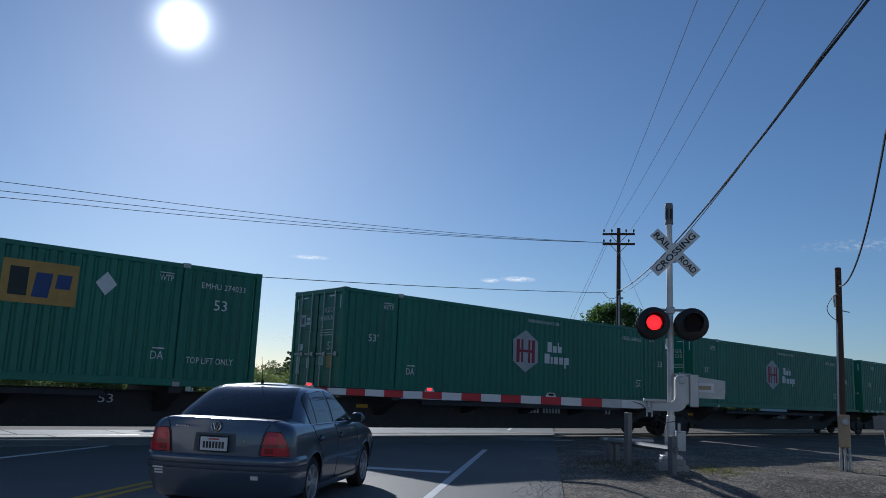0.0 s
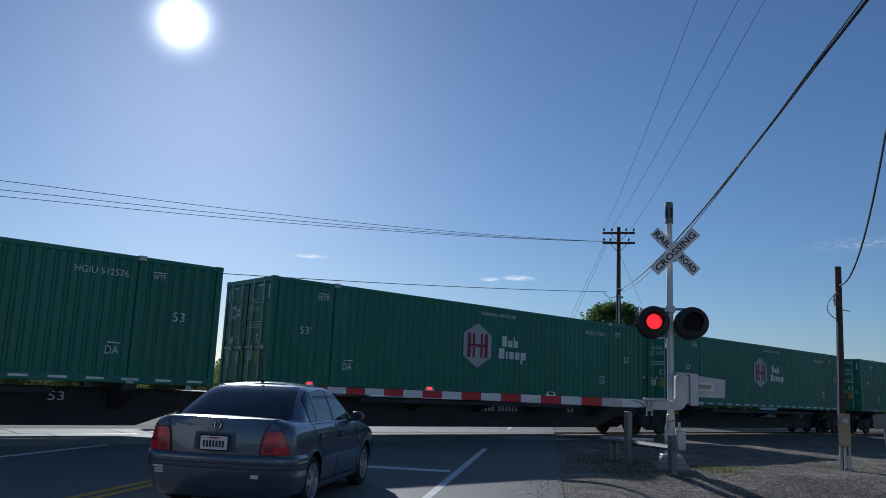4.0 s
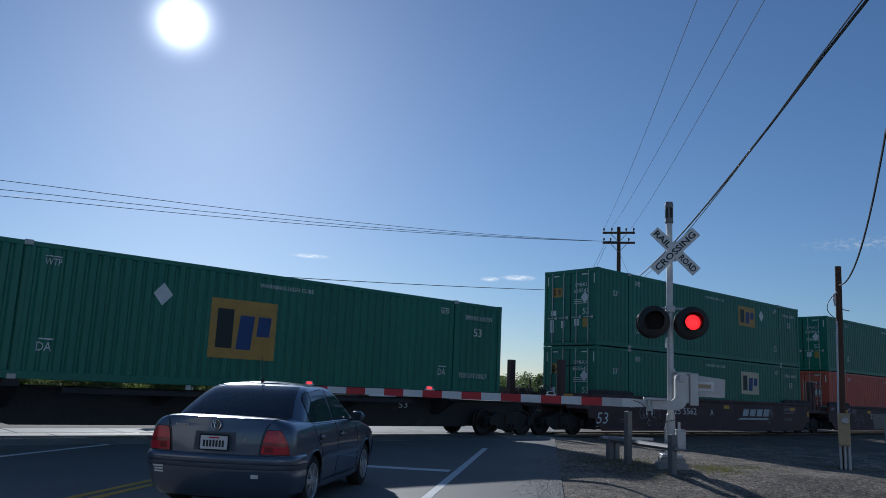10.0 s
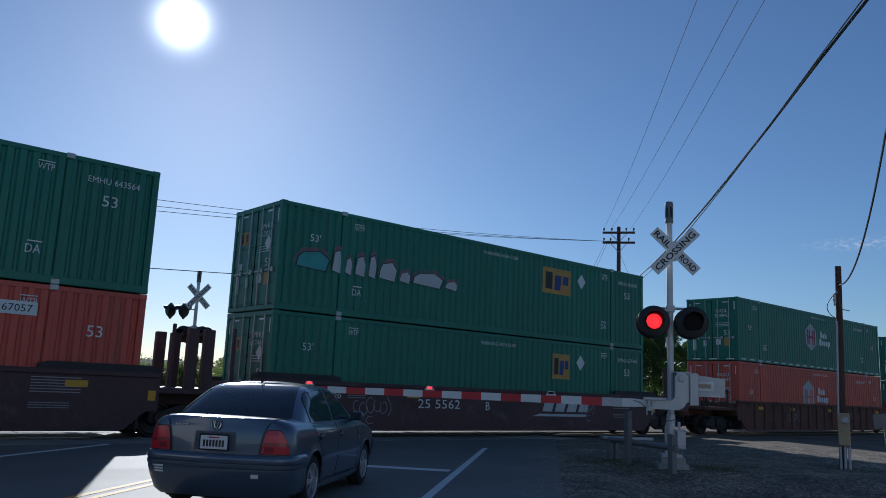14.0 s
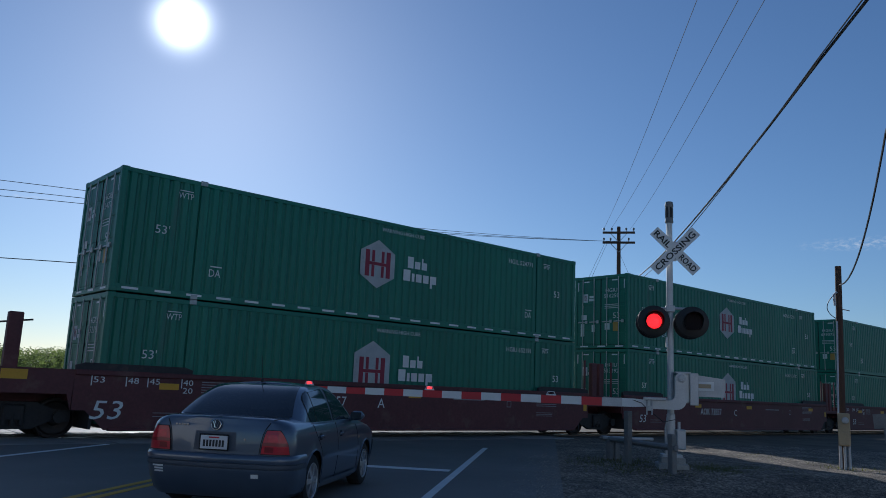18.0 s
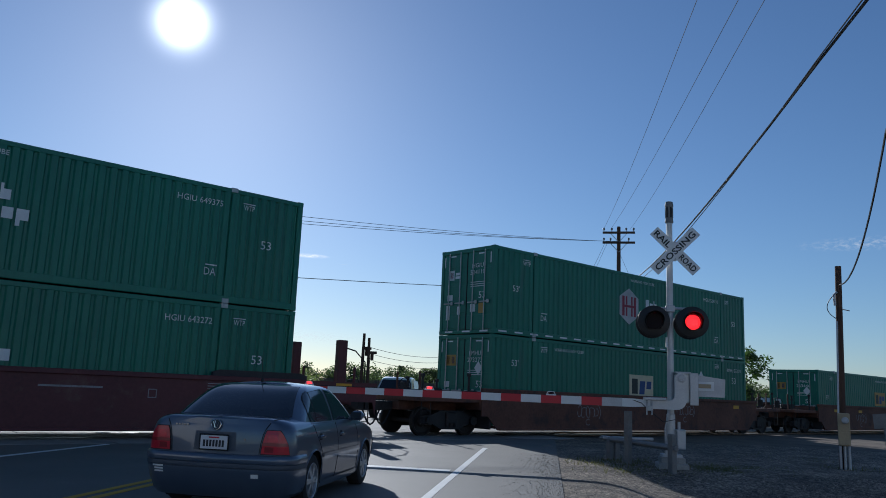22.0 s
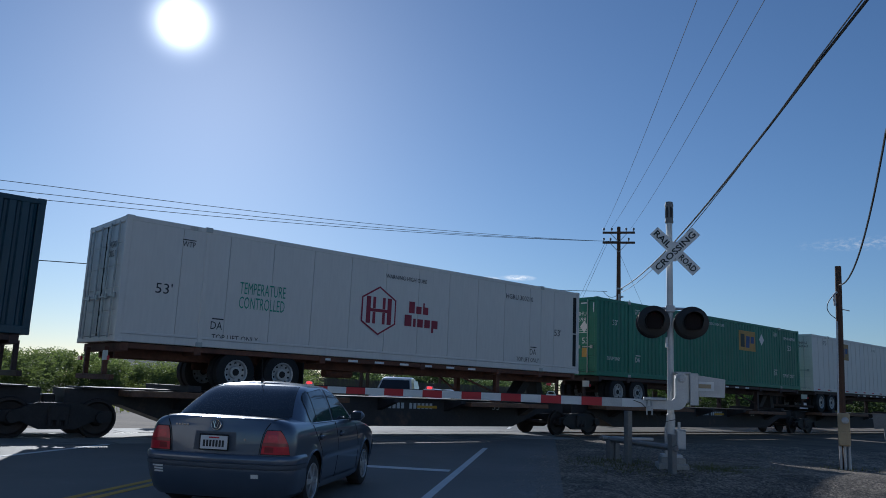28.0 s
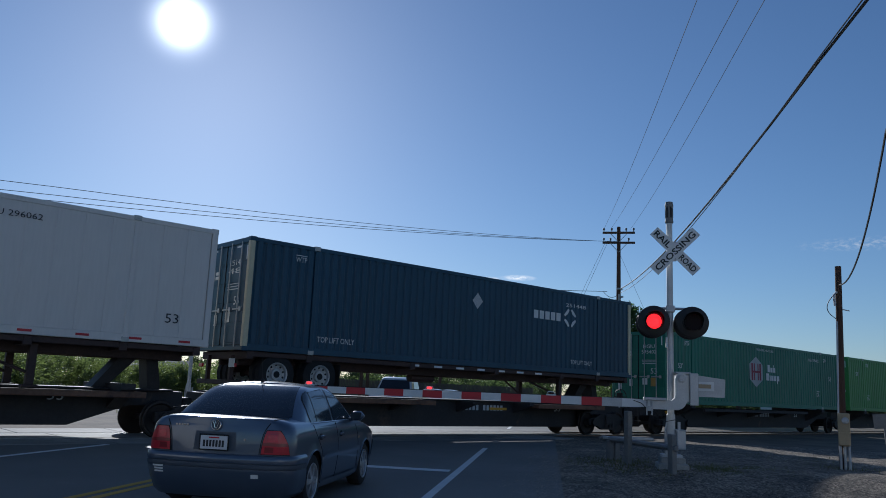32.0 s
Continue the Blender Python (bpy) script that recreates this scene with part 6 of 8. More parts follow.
for i in range(15):
    h0, h1 = 0.083 - 0.0012 * i, 0.083 - 0.0012 * (i + 1)
    part("arm_stripe", Mesh().prism([(x, ARM_Z - h0), (x, ARM_Z + h0), (x - ARM_STEP + 0.002, ARM_Z + h1), (x - ARM_STEP + 0.002, ARM_Z - h1)], "y", -0.345, -0.315), M_GATERED if i % 2 == 0 else M_SIGN, gate, "red stripe" if i % 2 == 0 else "white stripe")
    x -= ARM_STEP
for lx, lit in ((-2.42, False), (-4.93, True), (-7.52, True)):
    b = part("arm_lamp", Mesh().prism([(-0.10, 0), (-0.07, 0.03), (0.07, 0.03), (0.10, 0)], "y", -0.36, -0.30).pipe([(-0.10, -0.33, 0.0), (-0.06, -0.33, 0.075), (0.06, -0.33, 0.075), (0.10, -0.33, 0.0)], 0.008, 6), M_SIGN, gate, "white lamp bracket", at=pose(lx, 0, ARM_Z + 0.075))
    part("lamp_lens", Mesh().box(-0.05, 0.05, -0.372, -0.30, 0.02, 0.066, 0.015), M_SMALLLAMP if lit else M_LAMPOFF, b, "small red lamp")
part("lamp_cable", Mesh().pipe([(-7.4, -0.325, ARM_Z + 0.075), (-4.9, -0.325, ARM_Z + 0.078), (-2.4, -0.325, ARM_Z + 0.08), (-0.9, -0.325, ARM_Z + 0.09), (-0.62, -0.36, ARM_Z + 0.0), (-0.50, -0.38, ARM_Z - 0.12), (-0.2, -0.36, ARM_Z - 0.35), (0.05, -0.2, ARM_Z - 0.30)], 0.008, 5), M_WIRE, gate)

# low timber and steel guard round the mast foot
guard = thing("guard_rail", "grey galvanised low guard rail round the signal mast", "guard rail")
for (gx, gy), gh in (((13.76, 8.84), 0.66), ((14.20, 10.18), 1.05), ((14.75, 11.06), 0.38), ((14.86, 10.98), 0.36)):
    part("post", Mesh().box(-0.07, 0.07, -0.06, 0.06, -0.25, gh, 0.01), M_DULL, guard, at=pose(gx, gy, 0.05, 0, 0, 76))
way = Vector((14.75 - 13.76, 11.06 - 8.84, 0))
ln = way.length
beam = [(-0.045, 0.34), (0.02, 0.36), (0.045, 0.40), (0.02, 0.44), (-0.045, 0.46), (-0.06, 0.46), (-0.06, 0.34)]
part("guard_beam", Mesh().prism(beam, "x", -0.12, ln + 0.42), M_DULL, guard, at=pose(13.76, 8.84, 0.05, 0, 0, math.degrees(math.atan2(way.y, way.x))))
part("guard_beam", Mesh().box(0, 1.15, -0.05, 0.05, 0.40, 0.46, 0.01), M_GALV, guard, "pale top rail", at=pose(14.70, 11.20, 0.05, 0, 0, -35))

# ---- poles and wires ----
def wire(name, label, a, b, sag, r=0.012, n=24, run_on=0.0):
    a, b = Vector(a), Vector(b)
    pts = []
    for i in range(n + 1):
        q = i / n * (1 + run_on)
        p = a.lerp(b, q) if q <= 1 else b + (b - a) * (q - 1)
        p = Vector(p)
        p.z -= sag * 4 * q * (1 - q) if q <= 1 else 0
        pts.append(p)
    return solo(name, Mesh().pipe(pts, r, 5), M_WIRE, label, "cable", "overhead wires")


up = thing("utility_pole", "tall dark wooden utility pole with two crossarms", "utility pole")
part("pole", Mesh().lathe([(0, 0.17), (6, 0.145), (11.9, 0.11)], (39.65, 29.13, -0.05), (0, 0, 1), 12), M_POLE, up, smooth=40)
cross_way = math.degrees(math.atan2(28.38 - 29.90, 40.19 - 39.07))
for z, l in ((11.45, 0.98), (10.82, 0.98)):
    c = part("crossarm", Mesh().box(-l, l, -0.20, -0.09, -0.065, 0.065, 0.01), M_POLE, up, at=pose(39.65, 29.13, z, 0, 0, cross_way))
    part("brace", Mesh().tube((-0.5, -0.15, -0.05), (0, -0.12, -0.6), 0.02, n=6).tube((0.5, -0.15, -0.05), (0, -0.12, -0.6), 0.02, n=6), M_GALV, c)
    for x in ((-0.9, -0.42, 0.45, 0.9) if z > 11 else (-0.9, -0.5, 0.6)):
        part("insulator", shared(("ins",), lambda: soft(Mesh().lathe([(0, 0.02), (0.08, 0.02), (0.10, 0.07), (0.14, 0.05), (0.16, 0.075), (0.22, 0.06), (0.25, 0.02)], (0, 0, 0), (0, 0, 1), 10).data("insulator", M_DULL), 40)), None, c, at=pose(x, -0.14, 0.06))
part("cable_bracket", Mesh().box(39.45, 39.9, 29.0, 29.1, 7.9, 8.0, 0.01).box(39.6, 39.7, 28.8, 29.05, 7.4, 7.5, 0.01), M_GALV, up)
part("riser_pipe", Mesh().tube((39.50, 28.97, 0), (39.50, 28.99, 7.6), 0.04, n=8), M_GALV, up)
for i, (y, z0, z1) in enumerate(((0.0, 10.95, 7.71), (0.35, 10.93, 7.41), (0.75, 10.93, 7.20))):
    wire("power_line", "thin black overhead power line", (38.97 + i * 0.35, 30.03 - i * 0.45, z0), (5.56, 29.3 + y * 0.2, z1), 0.30, 0.011, run_on=0.9)
wire("telephone_line", "thin black overhead telephone line", (39.0, 29.5, 7.75), (5.9, 29.3, 5.1), 0.18, 0.016, run_on=0.9)
wire("telephone_line", "short drooping telephone drop line", (39.6, 29.1, 7.65), (38.4, 29.35, 7.70), 0.30, 0.016)
for a, b in (((39.10, 29.85, 11.72), (13.76, 8.16, 9.58)), ((39.35, 29.5, 11.72), (14.15, 7.46, 9.47)), ((40.05, 28.55, 11.70), (14.38, 7.02, 9.40))):
    wire("power_line", "thin black overhead power line", a, b, 0.25, 0.007, run_on=0.9)
wire("overhead_cable", "thick black overhead cable", (39.7, 29.07, 7.95), (11.3, 4.04, 7.13), 0.62, 0.026, run_on=0.9)
wire("overhead_cable", "thin black overhead cable beside a thick one", (39.7, 29.07, 7.70), (11.3, 4.10, 7.16), 0.72, 0.012, run_on=0.9)
wire("guy_wire", "thin steel stay wire of the pole", (39.65, 29.13, 10.3), (44.5, 27.0, 0.0), 0.0, 0.008)
wire("guy_wire", "thin steel stay wire of the pole", (39.2, 29.8, 10.9), (35.0, 32.5, 0.0), 0.0, 0.008)
wire("guy_wire", "thin steel stay wire of the pole", (39.3, 29.7, 10.9), (36.6, 33.5, 0.0), 0.0, 0.008)

mp = thing("service_pole", "short leaning brown pole with a tan meter box", "utility pole")
base, top = Vector((18.80, 7.71, -0.05)), Vector((19.09, 7.74, 4.64))
part("pole", Mesh().tube(base.lerp(top, 0.0), top, 0.085, 0.07, 12), M_POLE, mp, smooth=40)
part("pipe", Mesh().tube(base + Vector((-0.10, 0.02, 1.0)), base.lerp(top, 0.72) + Vector((-0.085, 0.02, 0)), 0.022, n=8), M_GALV, mp)
box_at = pose(18.79, 7.65, 0.0, 0, 0, -68)
part("meter_box", Mesh().box(-0.125, 0.125, -0.20, -0.03, 0.52, 1.24, 0.02), M_BOXTAN, mp, "tan steel meter box", at=box_at)
part("box_cover", Mesh().box(-0.11, 0.11, -0.215, -0.20, 0.54, 0.82, 0.008), M_BOXTAN, mp, at=box_at)
part("meter", Mesh().lathe([(0, 0.075), (0.05, 0.075), (0.07, 0.06), (0.075, 0.02)], (0.03, -0.20, 1.08), (0, -1, 0), 18), M_GALV, mp, "round glass electricity meter", at=box_at)
for x in (-0.09, 0.0, 0.09):
    part("conduit", Mesh().tube((x, -0.11, -0.05), (x, -0.11, 0.52), 0.030, n=10), M_GALV, mp, at=box_at)
part("weatherhead", Mesh().pipe([(-0.1, 0, 3.7), (-0.12, 0, 3.95), (-0.05, 0, 4.02)], 0.03, 8).tube((0.02, 0, 3.62), (0.2, 0.02, 3.58), 0.012, n=6), M_GALV, mp, at=pose(19.0, 7.7, 0, 0, 0, -60))
part("slack_loop", Mesh().pipe([(19.04 - 0.10 * math.sin(math.pi * i / 16) ** 0.8, 7.73 + 0.24 * math.sin(math.pi * (i / 16) ** 1.3) ** 0.8, 4.08 - 0.72 * i / 16) for i in range(17)], 0.009, 6), M_WIRE, mp)
wire("service_drop", "black service drop cable to the short pole", (19.06, 7.72, 4.2), (11.35, 3.88, 5.12), 0.55, 0.016, run_on=0.0)
wire("service_drop", "black service drop cable running overhead", (11.35, 3.88, 5.12), (1.5, -1.2, 7.6), 0.0, 0.016)

rs = thing("road_sign", "grey back of a small leaning roadside sign", "road sign", at=pose(22.78, 8.16, 0, 4, -6, -50))
part("sign_plate", Mesh().box(-0.27, 0.22, -0.012, -0.006, 0.88, 1.26, 0.002), M_DULL, rs)
part("post", Mesh().box(-0.035, 0.035, -0.006, 0.03, -0.05, 1.2, 0.004), M_DULL, rs)
ys = thing("road_sign", "yellow diamond warning sign with a pale plate above", "road sign", at=pose(33.5, 27.6, 0, 0, 0, -48))
part("post", Mesh().box(-0.03, 0.03, 0, 0.04, -0.05, 2.6, 0.004), M_GALV, ys)
part("sign_plate", Mesh().prism([(0, 1.25), (0.36, 1.62), (0, 1.98), (-0.36, 1.62)], "y", -0.01, -0.004), M_SIGNYEL, ys)
part("sign_mark", Mesh().box(-0.06, 0.06, -0.016, -0.011, 1.45, 1.80).box(-0.16, 0.16, -0.016, -0.011, 1.62, 1.70), M_BLACKDECAL, ys)
part("sign_plate", Mesh().box(-0.25, 0.25, -0.01, -0.004, 2.08, 2.42, 0.002), M_SIGNGREEN, ys, "pale green upper plate")
for px, py, h, lean in ((44.0, 61.8, 6.5, 1), (44.6, 61.5, 6.1, -1), (58.0, 66.8, 6.6, 7)):
    p = thing("utility_pole", "distant dark wooden utility pole", "utility pole", at=pose(px, py, 0, 0, lean, 0))
    part("pole", Mesh().lathe([(0, 0.19), (h, 0.13)], (0, 0, -0.1), (0, 0, 1), 8), M_POLE, p)
    part("crossarm", Mesh().box(-0.1, 0.9, -0.1, 0.1, h - 1.6, h - 1.35, 0.01).tube((0.4, 0, h - 2.2), (0.4, 0, h - 1.6), 0.16, n=8), M_POLE, p)
for z in (5.2, 4.6, 4.0):
    wire("power_line", "thin distant overhead line", (44.4, 61.7, z), (58.3, 66.8, z - 0.2), 0.35, 0.02, 14)


# ---- vehicles ----
def outline(xr, xf, hw, bow_r, bow_f, rr, rf):
    """Half of a car's plan at one height, from the middle of the tail round the side to the middle of the nose."""
    pts = []
    for i in range(9):
        y = (hw - rr) * i / 8
        pts.append((xr + bow_r * (y / hw) ** 2, y))
    xc = xr + bow_r * ((hw - rr) / hw) ** 2
    for i in range(1, 8):
        a = math.pi / 2 * i / 7
        pts.append((xc + rr * 1.25 * (1 - math.cos(a)), hw - rr + rr * math.sin(a)))
    x0 = pts[-1][0]
    xe = xf - bow_f * ((hw - rf) / hw) ** 2
    x1 = xe - rf * 1.3
    for i in range(1, 87):
        pts.append((x0 + (x1 - x0) * i / 86, hw))
    for i in range(1, 8):
        a = math.pi / 2 * i / 7
        pts.append((x1 + rf * 1.3 * math.sin(a), hw - rf + rf * math.cos(a)))
    for i in range(1, 9):
        y = (hw - rf) * (1 - i / 8)
        pts.append((xf - bow_f * (y / hw) ** 2, y))
    # the flanks draw in towards the tail and the nose
    return [(x, y * (1 - 0.034 * max(0.0, (1.15 - x) / 1.1) ** 2 - 0.03 * max(0.0, (x - 3.3) / 1.0) ** 2)) for x, y in pts]


# height, tail, nose, half width, bows and corner radii of tail and nose
SHELL = [(0.17, 0.185, 4.20, 0.782, 0.09, 0.16, 0.22, 0.25), (0.22, 0.158, 4.25, 0.815, 0.09, 0.16, 0.22, 0.25), (0.34, 0.112, 4.29, 0.840, 0.09, 0.16, 0.21, 0.25),
         (0.47, 0.075, 4.32, 0.856, 0.09, 0.16, 0.20, 0.25), (0.58, 0.07, 4.33, 0.866, 0.09, 0.16, 0.19, 0.25), (0.66, 0.075, 4.32, 0.8675, 0.09, 0.16, 0.19, 0.25),
         (0.74, 0.075, 4.29, 0.865, 0.085, 0.16, 0.18, 0.25), (0.80, 0.08, 4.18, 0.859, 0.08, 0.16, 0.18, 0.25), (0.86, 0.083, 3.92, 0.851, 0.08, 0.14, 0.175, 0.24),
         (0.905, 0.088, 3.62, 0.840, 0.08, 0.12, 0.17, 0.22), (0.94, 0.095, 3.36, 0.825, 0.08, 0.10, 0.17, 0.2), (0.965, 0.10, 3.0, 0.806, 0.08, 0.06, 0.17, 0.2),
         (0.99, 0.102, 2.2, 0.775, 0.08, 0.04, 0.17, 0.2), (1.012, 0.105, 1.6, 0.72, 0.08, 0.02, 0.16, 0.2), (1.026, 0.118, 1.45, 0.66, 0.08, 0.02, 0.14, 0.2), (1.031, 0.15, 1.40, 0.60, 0.08, 0.02, 0.12, 0.2)]
CABIN = [(0.93, 0.34, 3.36, 0.806, 0.10, 0.20, 0.26, 0.26), (1.03, 0.475, 3.17, 0.768, 0.10, 0.20, 0.26, 0.25), (1.12, 0.615, 3.02, 0.731, 0.10, 0.19, 0.25, 0.24), (1.20, 0.755, 2.87, 0.692, 0.095, 0.18, 0.24, 0.22),
         (1.28, 0.905, 2.73, 0.650, 0.09, 0.17, 0.22, 0.20), (1.34, 1.04, 2.60, 0.612, 0.085, 0.16, 0.20, 0.18), (1.375, 1.15, 2.49, 0.578, 0.08, 0.15, 0.18, 0.17), (1.398, 1.28, 2.38, 0.528, 0.07, 0.13, 0.16, 0.16), (1.410, 1.42, 2.26, 0.45, 0.06, 0.1, 0.14, 0.14)]
HUB_Z, ARCH_R, AXLES = 0.305, 0.352, (0.98, 3.493)


def level(table, z):
    """The plan of the shell at a height between two of its levels."""
    z = min(max(z, table[0][0]), table[-1][0])
    for lo, hi in zip(table, table[1:]):
        if z <= hi[0]:
            q = (z - lo[0]) / (hi[0] - lo[0])
            return outline(*[a + (b - a) * q for a, b in zip(lo[1:], hi[1:])])


def flank_y(table, x, z):
    """Half the car's width at a place along it and a height."""
    pts = level(table, z)
    best = 0.0
    for (x0, y0), (x1, y1) in zip(pts[4:-4], pts[5:-3]):
        if x0 <= x <= x1:
            best = max(best, y0 + (y1 - y0) * (x - x0) / max(1e-6, x1 - x0))
    return best


def round_tail(table, s, z):
    """A point s metres round the tail from its middle, with the way out."""
    pts = level(table, z)
    for (x0, y0), (x1, y1) in zip(pts, pts[1:]):
        d = math.hypot(x1 - x0, y1 - y0)
        if s <= d:
            q = s / d
            return x0 + (x1 - x0) * q, y0 + (y1 - y0) * q, -(y1 - y0) / d, (x1 - x0) / d
        s -= d
    return pts[-1][0], pts[-1][1], 0, 1


def flank_patch(table, poly, side, lift=0.005, nz=10, nx=8):
    """A pane on the car's flank inside an outline of (along, up)."""
    zs = [q for _, q in poly]
    lo, hi = min(zs) + 1e-4, max(zs) - 1e-4
    rows = []
    for i in range(nz + 1):
        z = lo + (hi - lo) * i / nz
        cut = []
        for (xa, za), (xb, zb) in zip(poly, poly[1:] + poly[:1]):
            if (za - z) * (zb - z) <= 0 and abs(za - zb) > 1e-6:
                cut.append(xa + (xb - xa) * (z - za) / (zb - za))
        a, b = min(cut), max(cut)
        rows.append([(x, side * (flank_y(table, x, z) + lift), z) for x in [a + (b - a) * j / nx for j in range(nx + 1)]])
    return Mesh().grid(rows)


def tail_patch(table, corners, side, lift=0.006, ns=10, nz=6):
    """A patch round the tail: (z, inner s, outer s) from below upwards."""
    rows = []
    for (z0, a0, b0), (z1, a1, b1) in zip(corners, corners[1:]):
        for i in range(nz + 1):
            q = i / nz
            z, a, b = z0 + (z1 - z0) * q, a0 + (a1 - a0) * q, b0 + (b1 - b0) * q
            row = []
            for j in range(ns + 1):
                x, y, nx, ny = round_tail(table, a + (b - a) * j / ns, z)
                row.append((x + nx * lift, side * (y + ny * lift), z))
            rows.append(row)
    return Mesh().grid(rows)


def skin(table, crown, arches=False):
    """A closed shell stacked from its levels, its top arched across."""
    rows = []
    for lv in table:
        z = lv[0]
        half = []
        for x, y in outline(*lv[1:]):
            zz = z
            if arches and y > 0.6:
                for ax in AXLES:
                    d = abs(x - ax)
                    if d < ARCH_R:
                        top = HUB_Z + math.sqrt(ARCH_R ** 2 - d * d)
                        if zz < top:
                            y *= flank_y(table, x, top) / max(0.1, flank_y(table, x, z))
                            zz = top
                    rim = math.hypot(x - ax, zz - HUB_Z) - ARCH_R
                    if rim < 0.075 and z < 0.80:
                        y += 0.013 * (1 - max(0.0, rim) / 0.075) ** 2
            half.append((x, y, zz))
        rows.append([(x, -y, zz) for x, y, zz in half] + [(x, y, zz) for x, y, zz in reversed(half[1:-1])])
    m = Mesh().grid(rows, close=True)
    top = rows[-1]
    n = len(outline(*table[-1][1:]))
    lid = []
    for i in range(1, n - 1):
        x, y, z = top[i]
        bulge = crown * max(0.0, math.sin(math.pi * i / (n - 1))) ** 0.35
        lid.append([(x, y + (-2 * y) * j / 12, z + bulge * (1 - (2 * j / 12 - 1) ** 2)) for j in range(13)])
    m.grid(lid)
    return m


def car_wheel(car, x, s):
    w = part("wheel", soft(shared(("ctyre",), lambda: Mesh().lathe([(-0.098, 0.205), (-0.102, 0.27), (-0.085, 0.298), (-0.06, 0.305), (0.06, 0.305), (0.085, 0.298), (0.10, 0.27), (0.10, 0.205)], (0, 0, 0), (0, 1, 0), 40, False).data("tyre", M_TYRE)), 40), M_TYRE, car, "black tyre", at=pose(x, s * 0.752, HUB_Z, 0, 0, 0 if s < 0 else 180))
    def rim():
        m = Mesh().lathe([(-0.100, 0.208), (-0.106, 0.203), (-0.100, 0.192), (-0.060, 0.182), (-0.02, 0.178), (0.0, 0.02)], (0, 0, 0), (0, 1, 0), 36, False)
        for i in range(6):
            for off in (-0.13, 0.13):
                q = i * math.pi / 3 + off
                c, sn = math.cos(q), math.sin(q)
                a, b = 0.017, 0.013
                m.add([(0.03 * c - a * sn, -0.098, 0.03 * sn + a * c), (0.03 * c + a * sn, -0.098, 0.03 * sn - a * c), (0.195 * c + b * sn, -0.090, 0.195 * sn - b * c), (0.195 * c - b * sn, -0.090, 0.195 * sn + b * c),
                       (0.03 * c - a * sn, -0.05, 0.03 * sn + a * c), (0.03 * c + a * sn, -0.05, 0.03 * sn - a * c), (0.195 * c + b * sn, -0.06, 0.195 * sn - b * c), (0.195 * c - b * sn, -0.06, 0.195 * sn + b * c)],
                      [(0, 1, 2, 3), (0, 4, 5, 1), (1, 5, 6, 2), (3, 2, 6, 7), (0, 3, 7, 4)])
        m.lathe([(-0.108, 0.01), (-0.106, 0.036), (-0.096, 0.052), (-0.05, 0.058)], (0, 0, 0), (0, 1, 0), 18)
        return m.data("rim", M_ALLOY)
    part("rim", soft(shared(("crim",), rim), 40), None, w, "silver alloy rim")
    part("brake_disc", shared(("cdisc",), lambda: Mesh().lathe([(-0.01, 0.02), (-0.01, 0.135), (0.01, 0.135)], (0, 0, 0), (0, 1, 0), 24).data("brake_disc", M_TRUCK)), None, w)


